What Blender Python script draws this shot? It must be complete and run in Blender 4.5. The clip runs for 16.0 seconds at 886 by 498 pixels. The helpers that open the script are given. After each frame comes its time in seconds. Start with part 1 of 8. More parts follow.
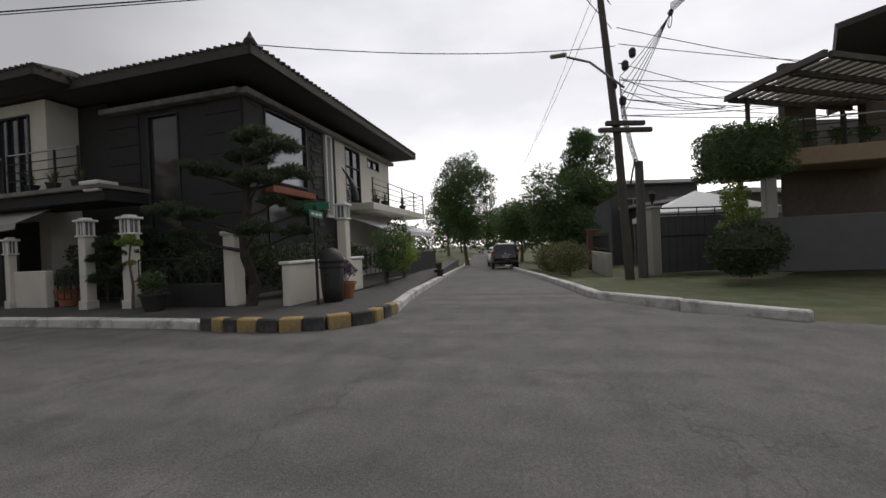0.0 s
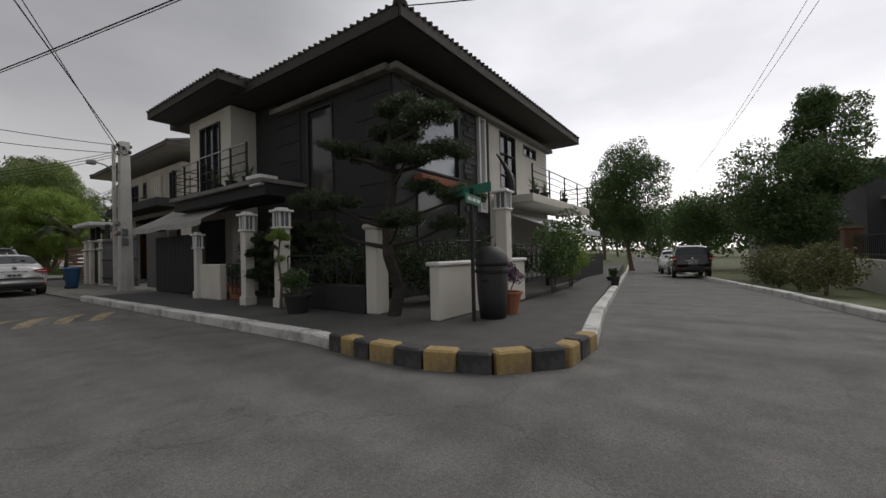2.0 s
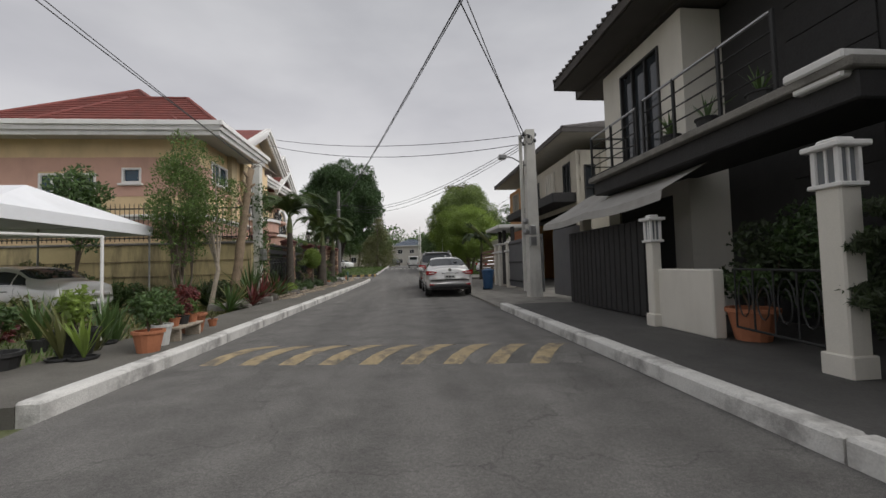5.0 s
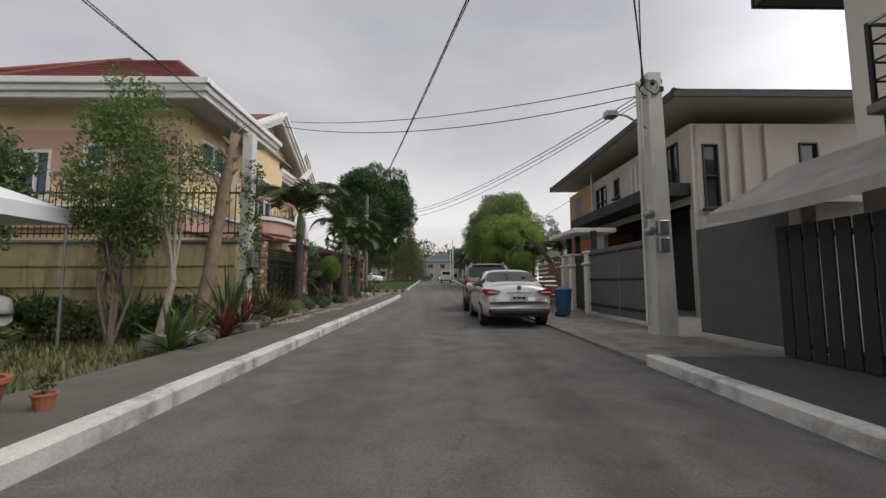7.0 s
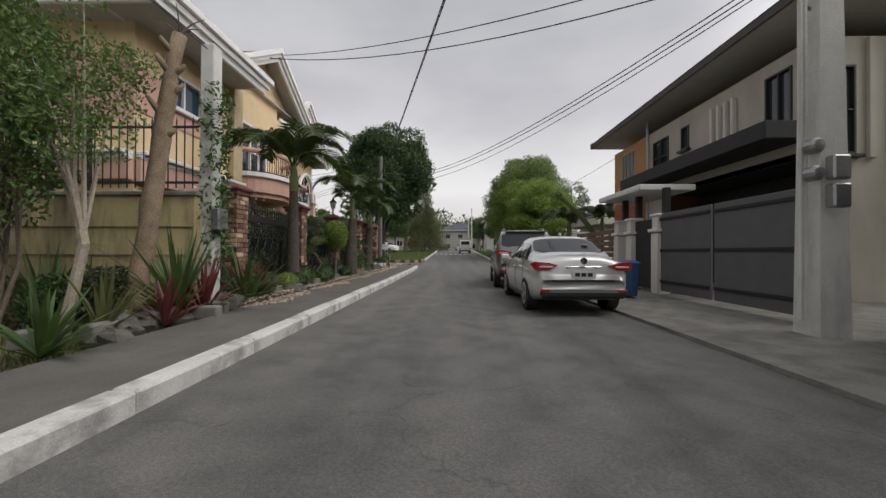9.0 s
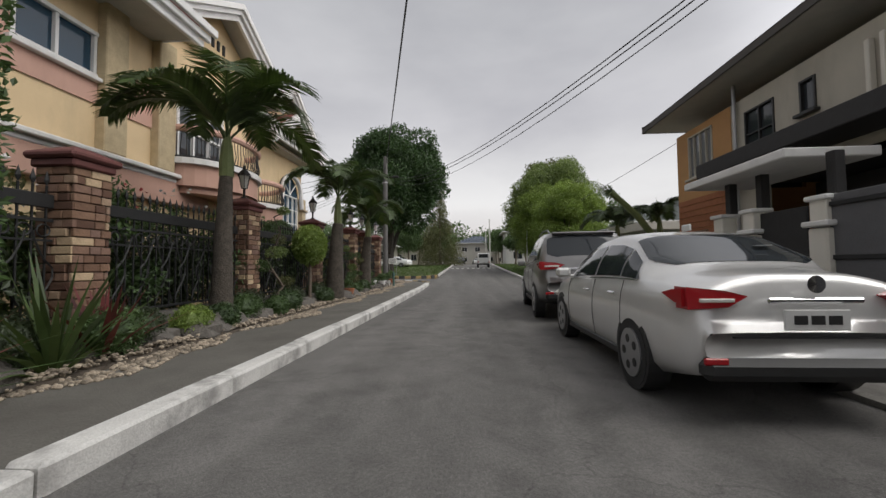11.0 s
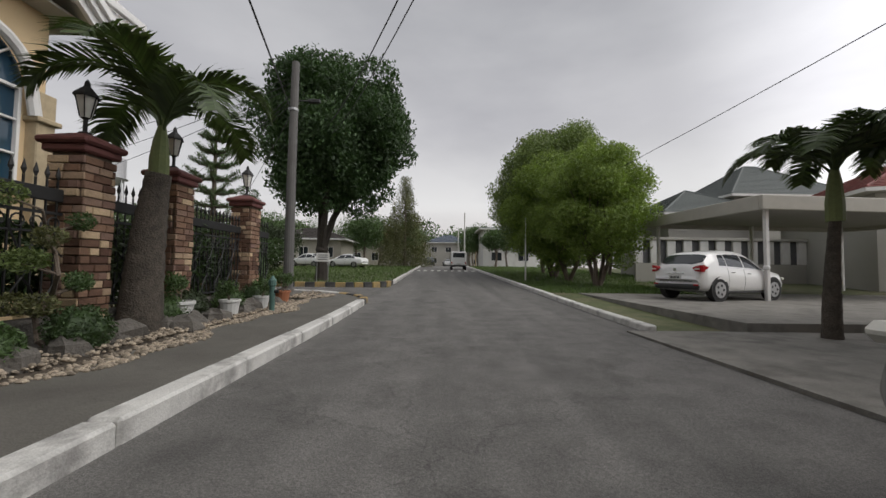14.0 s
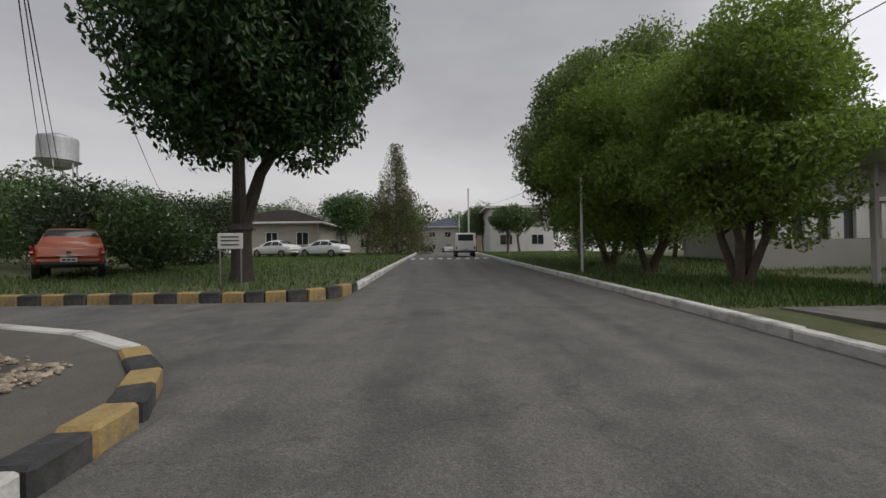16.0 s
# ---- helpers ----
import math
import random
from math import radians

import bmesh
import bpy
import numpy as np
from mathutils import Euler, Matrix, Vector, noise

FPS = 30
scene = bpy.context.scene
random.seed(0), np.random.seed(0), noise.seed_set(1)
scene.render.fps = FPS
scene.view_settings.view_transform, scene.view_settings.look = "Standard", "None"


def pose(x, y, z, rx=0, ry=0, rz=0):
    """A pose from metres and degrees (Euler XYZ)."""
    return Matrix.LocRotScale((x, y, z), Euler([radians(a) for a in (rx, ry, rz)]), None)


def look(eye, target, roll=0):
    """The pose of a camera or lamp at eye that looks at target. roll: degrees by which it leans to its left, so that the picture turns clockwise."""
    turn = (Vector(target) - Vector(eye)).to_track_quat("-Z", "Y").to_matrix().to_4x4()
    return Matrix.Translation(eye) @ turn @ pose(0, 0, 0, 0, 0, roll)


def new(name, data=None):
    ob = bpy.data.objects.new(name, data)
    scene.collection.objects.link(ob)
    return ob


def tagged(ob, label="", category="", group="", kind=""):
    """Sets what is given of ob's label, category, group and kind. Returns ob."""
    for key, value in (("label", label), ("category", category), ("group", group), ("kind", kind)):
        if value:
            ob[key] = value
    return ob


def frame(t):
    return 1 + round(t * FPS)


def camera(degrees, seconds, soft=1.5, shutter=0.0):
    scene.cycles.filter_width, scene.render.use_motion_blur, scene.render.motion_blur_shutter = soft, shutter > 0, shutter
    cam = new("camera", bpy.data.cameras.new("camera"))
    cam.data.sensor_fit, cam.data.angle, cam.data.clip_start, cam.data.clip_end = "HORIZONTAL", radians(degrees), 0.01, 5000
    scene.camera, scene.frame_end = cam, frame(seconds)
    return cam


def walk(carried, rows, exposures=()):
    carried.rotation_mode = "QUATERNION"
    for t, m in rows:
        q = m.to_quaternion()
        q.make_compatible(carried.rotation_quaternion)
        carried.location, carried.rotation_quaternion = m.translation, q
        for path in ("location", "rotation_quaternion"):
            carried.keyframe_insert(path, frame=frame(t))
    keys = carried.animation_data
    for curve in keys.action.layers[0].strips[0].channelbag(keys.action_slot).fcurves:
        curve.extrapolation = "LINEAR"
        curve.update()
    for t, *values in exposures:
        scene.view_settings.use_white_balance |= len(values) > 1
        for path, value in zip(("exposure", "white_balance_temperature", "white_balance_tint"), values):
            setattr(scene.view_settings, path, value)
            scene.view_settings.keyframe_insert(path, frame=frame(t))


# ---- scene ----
cam = camera(97.5, 16.0)
PATH = [
    (0, pose(-1.962, -21.357, 1.139, 89.81, 2.49, -75.29)),
    (0.5, pose(-1.564, -21.075, 1.131, 88.52, 0.55, -73.35)),
    (1, pose(-1.167, -20.896, 1.119, 90.01, 1.67, -68.95)),
    (1.5, pose(-0.594, -20.543, 1.116, 90.45, 1.94, -61.79)),
    (2, pose(-0.044, -19.914, 1.124, 90.73, 1.37, -54.54)),
    (2.5, pose(0.319, -19.288, 1.129, 90.72, 2.04, -48.48)),
    (3, pose(0.466, -18.529, 1.118, 91.84, 1.64, -40.57)),
    (3.5, pose(0.651, -17.769, 1.135, 91.68, 4.31, -28.95)),
    (4, pose(0.504, -16.882, 1.131, 91.28, 3.05, -17.68)),
    (4.5, pose(0.614, -15.724, 1.138, 92.19, 2.91, -12.16)),
    (5, pose(0.694, -14.424, 1.147, 92.42, 1.60, -5.37)),
    (5.2, pose(0.821, -13.879, 1.141, 91.69, 0.56, -2.90)),
    (7.3, pose(0.166, -9.580, 1.145, 94.98, 0.58, -0.81)),
    (7.5, pose(0.208, -9.382, 1.141, 93.89, 1.53, 0.40)),
    (8, pose(0.060, -8.659, 1.101, 91.90, -0.77, 1.08)),
    (8.5, pose(0.047, -7.980, 1.132, 92.83, 0.66, 0.59)),
    (9, pose(-0.050, -7.259, 1.126, 90.44, -0.26, 1.27)),
    (9.2, pose(-0.034, -6.950, 1.136, 91.39, 1.12, 1.26)),
    (11.3, pose(-0.115, -2.344, 1.125, 92.93, 0.50, 3.85)),
    (11.5, pose(-0.197, -1.708, 1.113, 93.21, 0.83, 3.07)),
    (12, pose(-0.300, -0.242, 1.115, 92.47, 0.29, 1.91)),
    (12.5, pose(-0.265, 1.233, 1.109, 92.44, -0.57, 0.84)),
    (13, pose(-0.200, 3.076, 1.132, 93.62, -0.20, -1.17)),
    (13.5, pose(-0.251, 5.116, 1.132, 93.37, -0.81, -1.13)),
    (14, pose(-0.293, 7.356, 1.111, 92.76, -0.74, -0.84)),
    (14.5, pose(-0.391, 9.539, 1.120, 92.84, -0.85, -0.92)),
    (15, pose(-0.390, 11.380, 1.148, 91.98, -1.10, -0.73)),
    (15.5, pose(-0.465, 13.767, 1.145, 92.19, 0.00, -0.96)),
    (16, pose(-0.464, 16.094, 1.133, 90.77, 0.63, -1.12)),
]
walk(cam, PATH, exposures=[(0.0, -0.1), (2.5, -0.12), (3.5, 0.15), (5.0, 0.45), (7.5, 0.45), (9.0, 0.45), (12.5, 0.42), (14.5, 0.25), (16.0, 0.08)])

# ---- light: overcast afternoon, brightest towards the east ----
SUN_DIR = Vector((0.60, -0.22, 0.77)).normalized()
world = bpy.data.worlds.new("overcast_sky")
scene.world = world
world.use_nodes = True
wn, wl = world.node_tree.nodes, world.node_tree.links
wn.clear()
w_out = wn.new("ShaderNodeOutputWorld")
w_bg = wn.new("ShaderNodeBackground")
w_sky = wn.new("ShaderNodeTexSky")
w_sky.sky_type, w_sky.sun_disc = "NISHITA", False
w_sky.sun_elevation = math.asin(SUN_DIR.z)
w_sky.sun_rotation = math.atan2(SUN_DIR.x, SUN_DIR.y)
w_sky.air_density, w_sky.dust_density = 1.0, 4.0
w_co = wn.new("ShaderNodeTexCoord")
w_noise = wn.new("ShaderNodeTexNoise")
w_noise.inputs["Scale"].default_value, w_noise.inputs["Detail"].default_value = 1.6, 7.0
w_map = wn.new("ShaderNodeMapping")
w_map.inputs["Scale"].default_value = (1.0, 1.0, 2.6)
w_ramp = wn.new("ShaderNodeValToRGB")
w_ramp.color_ramp.elements[0].position, w_ramp.color_ramp.elements[1].position = 0.36, 0.66
w_ramp.color_ramp.elements[0].color, w_ramp.color_ramp.elements[1].color = (4.9, 4.86, 4.98, 1), (6.7, 6.62, 6.6, 1)
# clouds: grey-violet to the north and west, warm low down, a wide bright break to the east
w_dot = wn.new("ShaderNodeVectorMath")
w_dot.operation = "DOT_PRODUCT"
w_dot.inputs[1].default_value = Vector((0.93, -0.12, 0.34)).normalized()
w_glow = wn.new("ShaderNodeMapRange")
w_glow.interpolation_type = "SMOOTHSTEP"
w_glow.inputs["From Min"].default_value, w_glow.inputs["From Max"].default_value = 0.46, 0.86
w_glow.inputs["To Min"].default_value, w_glow.inputs["To Max"].default_value = 1.0, 2.6
w_xyz = wn.new("ShaderNodeSeparateXYZ")
w_band = wn.new("ShaderNodeValToRGB")
for pos, col in ((0.0, (1.22, 1.13, 1.1)), (0.16, (1.14, 1.09, 1.1)), (0.34, (0.94, 0.94, 0.98)), (0.55, (0.89, 0.9, 0.93)), (1.0, (1.3, 1.3, 1.3))):
    e = w_band.color_ramp.elements[0] if pos == 0.0 else (w_band.color_ramp.elements[1] if pos == 1.0 else w_band.color_ramp.elements.new(pos))
    e.color = (*col, 1)
w_tint = wn.new("ShaderNodeVectorMath")
w_tint.operation = "MULTIPLY"
w_cloud = wn.new("ShaderNodeVectorMath")
w_cloud.operation = "SCALE"
w_mix = wn.new("ShaderNodeMix")
w_mix.data_type = "RGBA"
w_mix.inputs["Factor"].default_value = 0.93
wl.new(w_co.outputs["Generated"], w_map.inputs["Vector"])
wl.new(w_map.outputs["Vector"], w_noise.inputs["Vector"])
wl.new(w_noise.outputs["Fac"], w_ramp.inputs["Fac"])
wl.new(w_co.outputs["Generated"], w_dot.inputs[0])
wl.new(w_co.outputs["Generated"], w_xyz.inputs[0])
wl.new(w_xyz.outputs["Z"], w_band.inputs["Fac"])
wl.new(w_dot.outputs["Value"], w_glow.inputs["Value"])
wl.new(w_ramp.outputs["Color"], w_tint.inputs[0])
wl.new(w_band.outputs["Color"], w_tint.inputs[1])
wl.new(w_tint.outputs["Vector"], w_cloud.inputs[0])
wl.new(w_glow.outputs["Result"], w_cloud.inputs["Scale"])
wl.new(w_sky.outputs["Color"], w_mix.inputs["A"])
wl.new(w_cloud.outputs["Vector"], w_mix.inputs["B"])
wl.new(w_mix.outputs["Result"], w_bg.inputs["Color"])
w_bg.inputs["Strength"].default_value = 0.076
wl.new(w_bg.outputs["Background"], w_out.inputs["Surface"])

sun = new("sun", bpy.data.lights.new("sun", "SUN"))
sun.data.energy, sun.data.angle, sun.data.color = 1.1, radians(45), (1.0, 0.97, 0.93)
sun.matrix_world = look(SUN_DIR * 60, (0, 0, 0))


# ---- materials ----
def mat(name, color, rough=0.7, metal=0.0, vary=0.25, scale=6.0, fine=60.0, bump=0.15, stain=None, stain_scale=1.2,
        stain_amount=0.0, per_object=0.0, coat=0.0, streak=0.0, island=0.0):
    m = bpy.data.materials.new(name)
    m.use_nodes = True
    n, l = m.node_tree.nodes, m.node_tree.links
    b = n["Principled BSDF"]
    b.inputs["Roughness"].default_value, b.inputs["Metallic"].default_value = rough, metal
    b.inputs["Coat Weight"].default_value = coat
    co = n.new("ShaderNodeTexCoord")
    big = n.new("ShaderNodeTexNoise")
    big.inputs["Scale"].default_value, big.inputs["Detail"].default_value = scale, 5
    sm = n.new("ShaderNodeTexNoise")
    sm.inputs["Scale"].default_value, sm.inputs["Detail"].default_value = fine, 3
    l.new(co.outputs["Object"], big.inputs["Vector"])
    l.new(co.outputs["Object"], sm.inputs["Vector"])
    add = n.new("ShaderNodeMath")
    add.operation = "ADD"
    l.new(big.outputs["Fac"], add.inputs[0])
    l.new(sm.outputs["Fac"], add.inputs[1])
    mr = n.new("ShaderNodeMapRange")
    mr.inputs["From Min"].default_value, mr.inputs["From Max"].default_value = 0.6, 1.4
    mr.inputs["To Min"].default_value, mr.inputs["To Max"].default_value = 1 - vary, 1 + vary
    l.new(add.outputs[0], mr.inputs["Value"])
    value = mr.outputs["Result"]

    def times(value, source, amount):
        r = n.new("ShaderNodeMapRange")
        r.inputs["To Min"].default_value, r.inputs["To Max"].default_value = 1 - amount, 1 + amount
        l.new(source, r.inputs["Value"])
        k = n.new("ShaderNodeMath")
        k.operation = "MULTIPLY"
        l.new(value, k.inputs[0])
        l.new(r.outputs["Result"], k.inputs[1])
        return k.outputs[0]
    if per_object:
        value = times(value, n.new("ShaderNodeObjectInfo").outputs["Random"], per_object)
    if island:
        value = times(value, n.new("ShaderNodeNewGeometry").outputs["Random Per Island"], island)
    sc = n.new("ShaderNodeVectorMath")
    sc.operation = "SCALE"
    sc.inputs[0].default_value = color
    l.new(value, sc.inputs["Scale"])
    out = sc.outputs["Vector"]
    if stain:
        st = n.new("ShaderNodeTexNoise")
        st.inputs["Scale"].default_value, st.inputs["Detail"].default_value = stain_scale, 7
        st.inputs["Roughness"].default_value = 0.65
        mp = n.new("ShaderNodeMapping")
        mp.inputs["Scale"].default_value = (1, 1, 1 - 0.85 * streak)
        l.new(co.outputs["Object"], mp.inputs["Vector"])
        l.new(mp.outputs["Vector"], st.inputs["Vector"])
        sr = n.new("ShaderNodeMapRange")
        sr.inputs["From Min"].default_value, sr.inputs["From Max"].default_value = 0.48, 0.68
        sr.inputs["To Min"].default_value, sr.inputs["To Max"].default_value = 0.0, stain_amount
        l.new(st.outputs["Fac"], sr.inputs["Value"])
        mx = n.new("ShaderNodeMix")
        mx.data_type = "RGBA"
        l.new(sr.outputs["Result"], mx.inputs["Factor"])
        l.new(out, mx.inputs["A"])
        mx.inputs["B"].default_value = (*stain, 1)
        out = mx.outputs["Result"]
    l.new(out, b.inputs["Base Color"])
    if bump:
        bp = n.new("ShaderNodeBump")
        bp.inputs["Strength"].default_value, bp.inputs["Distance"].default_value = bump, 0.02
        l.new(add.outputs[0], bp.inputs["Height"])
        l.new(bp.outputs["Normal"], b.inputs["Normal"])
    return m


def leaf_mat(name, color, island=0.45, glow=0.25):
    m = mat(name, color, rough=0.5, vary=0.3, scale=0.9, fine=8, bump=0.0, island=island)
    b = m.node_tree.nodes["Principled BSDF"]
    b.inputs["Subsurface Weight"].default_value = 0.0
    b.inputs["Transmission Weight"].default_value = 0.0
    n, l = m.node_tree.nodes, m.node_tree.links
    tr = n.new("ShaderNodeBsdfTranslucent")
    tr.inputs["Color"].default_value = (color[0] * 1.3, color[1] * 1.4, color[2] * 0.8, 1)
    mx = n.new("ShaderNodeMixShader")
    mx.inputs[0].default_value = glow
    o = n["Material Output"]
    l.new(b.outputs[0], mx.inputs[1])
    l.new(tr.outputs[0], mx.inputs[2])
    l.new(mx.outputs[0], o.inputs["Surface"])
    return m


def glass_mat(name, tint=(0.03, 0.035, 0.04), rough=0.04, gloss=0.5):
    m = bpy.data.materials.new(name)
    m.use_nodes = True
    b = m.node_tree.nodes["Principled BSDF"]
    b.inputs["Base Color"].default_value = (*tint, 1)
    b.inputs["Roughness"].default_value = rough
    b.inputs["Specular IOR Level"].default_value = gloss
    b.inputs["Coat Weight"].default_value = 0.0
    b.inputs["Coat Roughness"].default_value = 0.02
    return m


ASPHALT = mat("worn_concrete_asphalt", (0.135, 0.13, 0.122), 0.88, vary=0.28, scale=2.4, fine=75, bump=0.45, stain=(0.065, 0.062, 0.058), stain_scale=1.7, stain_amount=0.55)


def road_wear(m):
    """Aggregate speckle, long tyre-worn bands and a net of fine cracks."""
    n, l = m.node_tree.nodes, m.node_tree.links
    bsdf = n["Principled BSDF"]
    source = bsdf.inputs["Base Color"].links[0].from_socket
    co = n.new("ShaderNodeTexCoord")
    factors = []
    for scale, stretch, lo, hi, a, c in ((190, (1, 1, 1), .36, .64, .62, 1.42), (1.0, (1.5, .07, 1), .35, .65, .84, 1.16), (38, (1, 1, 1), .35, .65, .86, 1.14)):
        mp = n.new("ShaderNodeMapping")
        mp.inputs["Scale"].default_value = stretch
        t = n.new("ShaderNodeTexNoise")
        t.inputs["Scale"].default_value, t.inputs["Detail"].default_value = scale, 2
        r = n.new("ShaderNodeMapRange")
        r.inputs["From Min"].default_value, r.inputs["From Max"].default_value = lo, hi
        r.inputs["To Min"].default_value, r.inputs["To Max"].default_value = a, c
        l.new(co.outputs["Object"], mp.inputs["Vector"])
        l.new(mp.outputs["Vector"], t.inputs["Vector"])
        l.new(t.outputs["Fac"], r.inputs["Value"])
        factors.append(r.outputs["Result"])
    warp = n.new("ShaderNodeTexNoise")
    warp.inputs["Scale"].default_value, warp.inputs["Detail"].default_value = 2.2, 5
    mix = n.new("ShaderNodeMix")
    mix.data_type, mix.blend_type = "RGBA", "LINEAR_LIGHT"
    mix.inputs["Factor"].default_value = 0.35
    l.new(co.outputs["Object"], warp.inputs["Vector"])
    l.new(co.outputs["Object"], mix.inputs["A"])
    l.new(warp.outputs["Color"], mix.inputs["B"])
    v = n.new("ShaderNodeTexVoronoi")
    v.feature = "DISTANCE_TO_EDGE"
    v.inputs["Scale"].default_value = 0.32
    l.new(mix.outputs["Result"], v.inputs["Vector"])
    r = n.new("ShaderNodeMapRange")
    r.inputs["From Min"].default_value, r.inputs["From Max"].default_value = 0.0, 0.004
    r.inputs["To Min"].default_value, r.inputs["To Max"].default_value = 0.7, 1.0
    l.new(v.outputs["Distance"], r.inputs["Value"])
    factors.append(r.outputs["Result"])
    for f in factors:
        s = n.new("ShaderNodeVectorMath")
        s.operation = "SCALE"
        l.new(source, s.inputs[0])
        l.new(f, s.inputs["Scale"])
        source = s.outputs["Vector"]
    l.new(source, bsdf.inputs["Base Color"])


road_wear(ASPHALT)
GRASS_SOIL = mat("grassy_soil", (0.085, 0.10, 0.04), 0.95, vary=0.4, scale=2.0, fine=40, bump=0.6, stain=(0.16, 0.13, 0.085), stain_scale=0.5, stain_amount=0.7)
CONCRETE = mat("grey_concrete", (0.21, 0.2, 0.18), 0.9, vary=0.28, scale=3, fine=70, bump=0.4, stain=(0.09, 0.083, 0.073), stain_scale=1.6, stain_amount=0.75)
FOOTWAY = mat("stained_dark_concrete", (0.125, 0.118, 0.103), 0.9, vary=0.3, scale=3, fine=70, bump=0.45, stain=(0.07, 0.064, 0.055), stain_scale=1.5, stain_amount=0.7)
BARK_DARK = mat("dark_mango_bark", (0.05, 0.042, 0.035), 0.95, vary=0.4, scale=6, fine=40, bump=0.7)
DARK_PAVING = mat("dark_paving", (0.075, 0.072, 0.068), 0.85, vary=0.3, scale=3, fine=50, bump=0.4)
KERB_WHITE = mat("chalky_white_kerb_paint", (0.62, 0.61, 0.58), 0.85, vary=0.18, scale=5, fine=70, bump=0.3, stain=(0.2, 0.19, 0.18), stain_scale=3.0, stain_amount=0.75)
KERB_YELLOW = mat("faded_yellow_kerb_paint", (0.38, 0.27, 0.11), 0.85, vary=0.25, scale=6, fine=60, bump=0.35, stain=(0.13, 0.115, 0.095), stain_scale=4, stain_amount=0.85)
KERB_BLACK = mat("black_kerb_paint", (0.045, 0.045, 0.045), 0.8, vary=0.25, scale=6, fine=60, bump=0.3, stain=(0.16, 0.15, 0.14), stain_scale=4, stain_amount=0.5)
WHITE_WALL = mat("white_plaster", (0.66, 0.63, 0.56), 0.85, vary=0.06, scale=2, fine=80, bump=0.1, stain=(0.45, 0.42, 0.36), stain_scale=0.9, stain_amount=0.35, streak=0.9)
# cladding colour; also stands in for the shade inside both garages
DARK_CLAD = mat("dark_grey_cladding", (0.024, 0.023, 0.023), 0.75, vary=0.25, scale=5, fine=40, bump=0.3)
DARK_STONE = mat("charcoal_stone_tile", (0.05, 0.048, 0.047), 0.8, vary=0.35, scale=9, fine=50, bump=0.6, per_object=0.35)
ROOF_DARK = mat("dark_brown_roof_tile", (0.055, 0.048, 0.043), 0.8, vary=0.3, scale=7, fine=40, bump=0.4)
SOFFIT = mat("grey_brown_soffit", (0.075, 0.068, 0.062), 0.85, vary=0.12, scale=3, fine=60, bump=0.1)
SOFFIT_PALE = mat("pale_soffit_boards", (0.45, 0.43, 0.38), 0.85, vary=0.1, scale=3, fine=60, bump=0.1)
TRIM_WHITE = mat("white_trim_paint", (0.72, 0.71, 0.69), 0.6, vary=0.06, scale=3, fine=60, bump=0.08, stain=(0.4, 0.38, 0.35), stain_scale=1.5, stain_amount=0.3, streak=0.8)
YELLOW_WALL = mat("pale_yellow_plaster", (0.67, 0.51, 0.305), 0.88, vary=0.08, scale=2, fine=70, bump=0.12, stain=(0.38, 0.30, 0.18), stain_scale=0.8, stain_amount=0.4, streak=0.8)
PINK_WALL = mat("dusty_pink_plaster", (0.56, 0.345, 0.27), 0.88, vary=0.08, scale=2, fine=70, bump=0.12, stain=(0.33, 0.21, 0.17), stain_scale=1, stain_amount=0.35, streak=0.8)
OLD_YELLOW = mat("mildewed_yellow_wall", (0.50, 0.41, 0.22), 0.92, vary=0.12, scale=2, fine=60, bump=0.2, stain=(0.06, 0.055, 0.045), stain_scale=1.5, stain_amount=0.8, streak=0.95)
RED_TILE = mat("red_roof_tile", (0.20, 0.055, 0.045), 0.75, vary=0.25, scale=5, fine=40, bump=0.4, stain=(0.1, 0.04, 0.035), stain_scale=1, stain_amount=0.5)
ORANGE_WALL = mat("terracotta_orange_plaster", (0.43, 0.235, 0.095), 0.88, vary=0.1, scale=2, fine=60, bump=0.15, stain=(0.28, 0.13, 0.06), stain_scale=1, stain_amount=0.4)
CREAM_WALL = mat("cream_grey_plaster", (0.45, 0.42, 0.35), 0.88, vary=0.08, scale=2, fine=60, bump=0.12, stain=(0.28, 0.26, 0.22), stain_scale=1, stain_amount=0.4, streak=0.8)
IRON = mat("black_wrought_iron", (0.014, 0.014, 0.014), 0.65, metal=0.0, vary=0.3, scale=8, fine=60, bump=0.1)
STEEL = mat("dull_steel", (0.35, 0.35, 0.35), 0.4, metal=0.9, vary=0.15, scale=8, fine=60, bump=0.05)
GATE_GREY = mat("grey_gate_sheet", (0.10, 0.10, 0.105), 0.6, vary=0.15, scale=3, fine=50, bump=0.1)
POLE_DARK = mat("dark_concrete_pole", (0.125, 0.12, 0.115), 0.9, vary=0.2, scale=3, fine=60, bump=0.25, stain=(0.10, 0.095, 0.09), stain_scale=1.2, stain_amount=0.6, streak=0.9)
POLE_CONC = mat("weathered_concrete_pole", (0.6, 0.59, 0.55), 0.9, vary=0.15, scale=3, fine=60, bump=0.25, stain=(0.22, 0.21, 0.2), stain_scale=1.2, stain_amount=0.6, streak=0.9)
POLE_WOOD = mat("weathered_dark_timber_pole", (0.085, 0.075, 0.065), 0.9, vary=0.3, scale=4, fine=50, bump=0.4, stain=(0.16, 0.15, 0.14), stain_scale=2, stain_amount=0.4, streak=0.95)
CABLE = mat("black_cable", (0.04, 0.04, 0.042), 0.6, vary=0.1, bump=0)
CANVAS_GREY = mat("grey_awning_canvas", (0.34, 0.33, 0.31), 0.85, vary=0.12, scale=2, fine=120, bump=0.15, stain=(0.2, 0.19, 0.17), stain_scale=1.2, stain_amount=0.5)
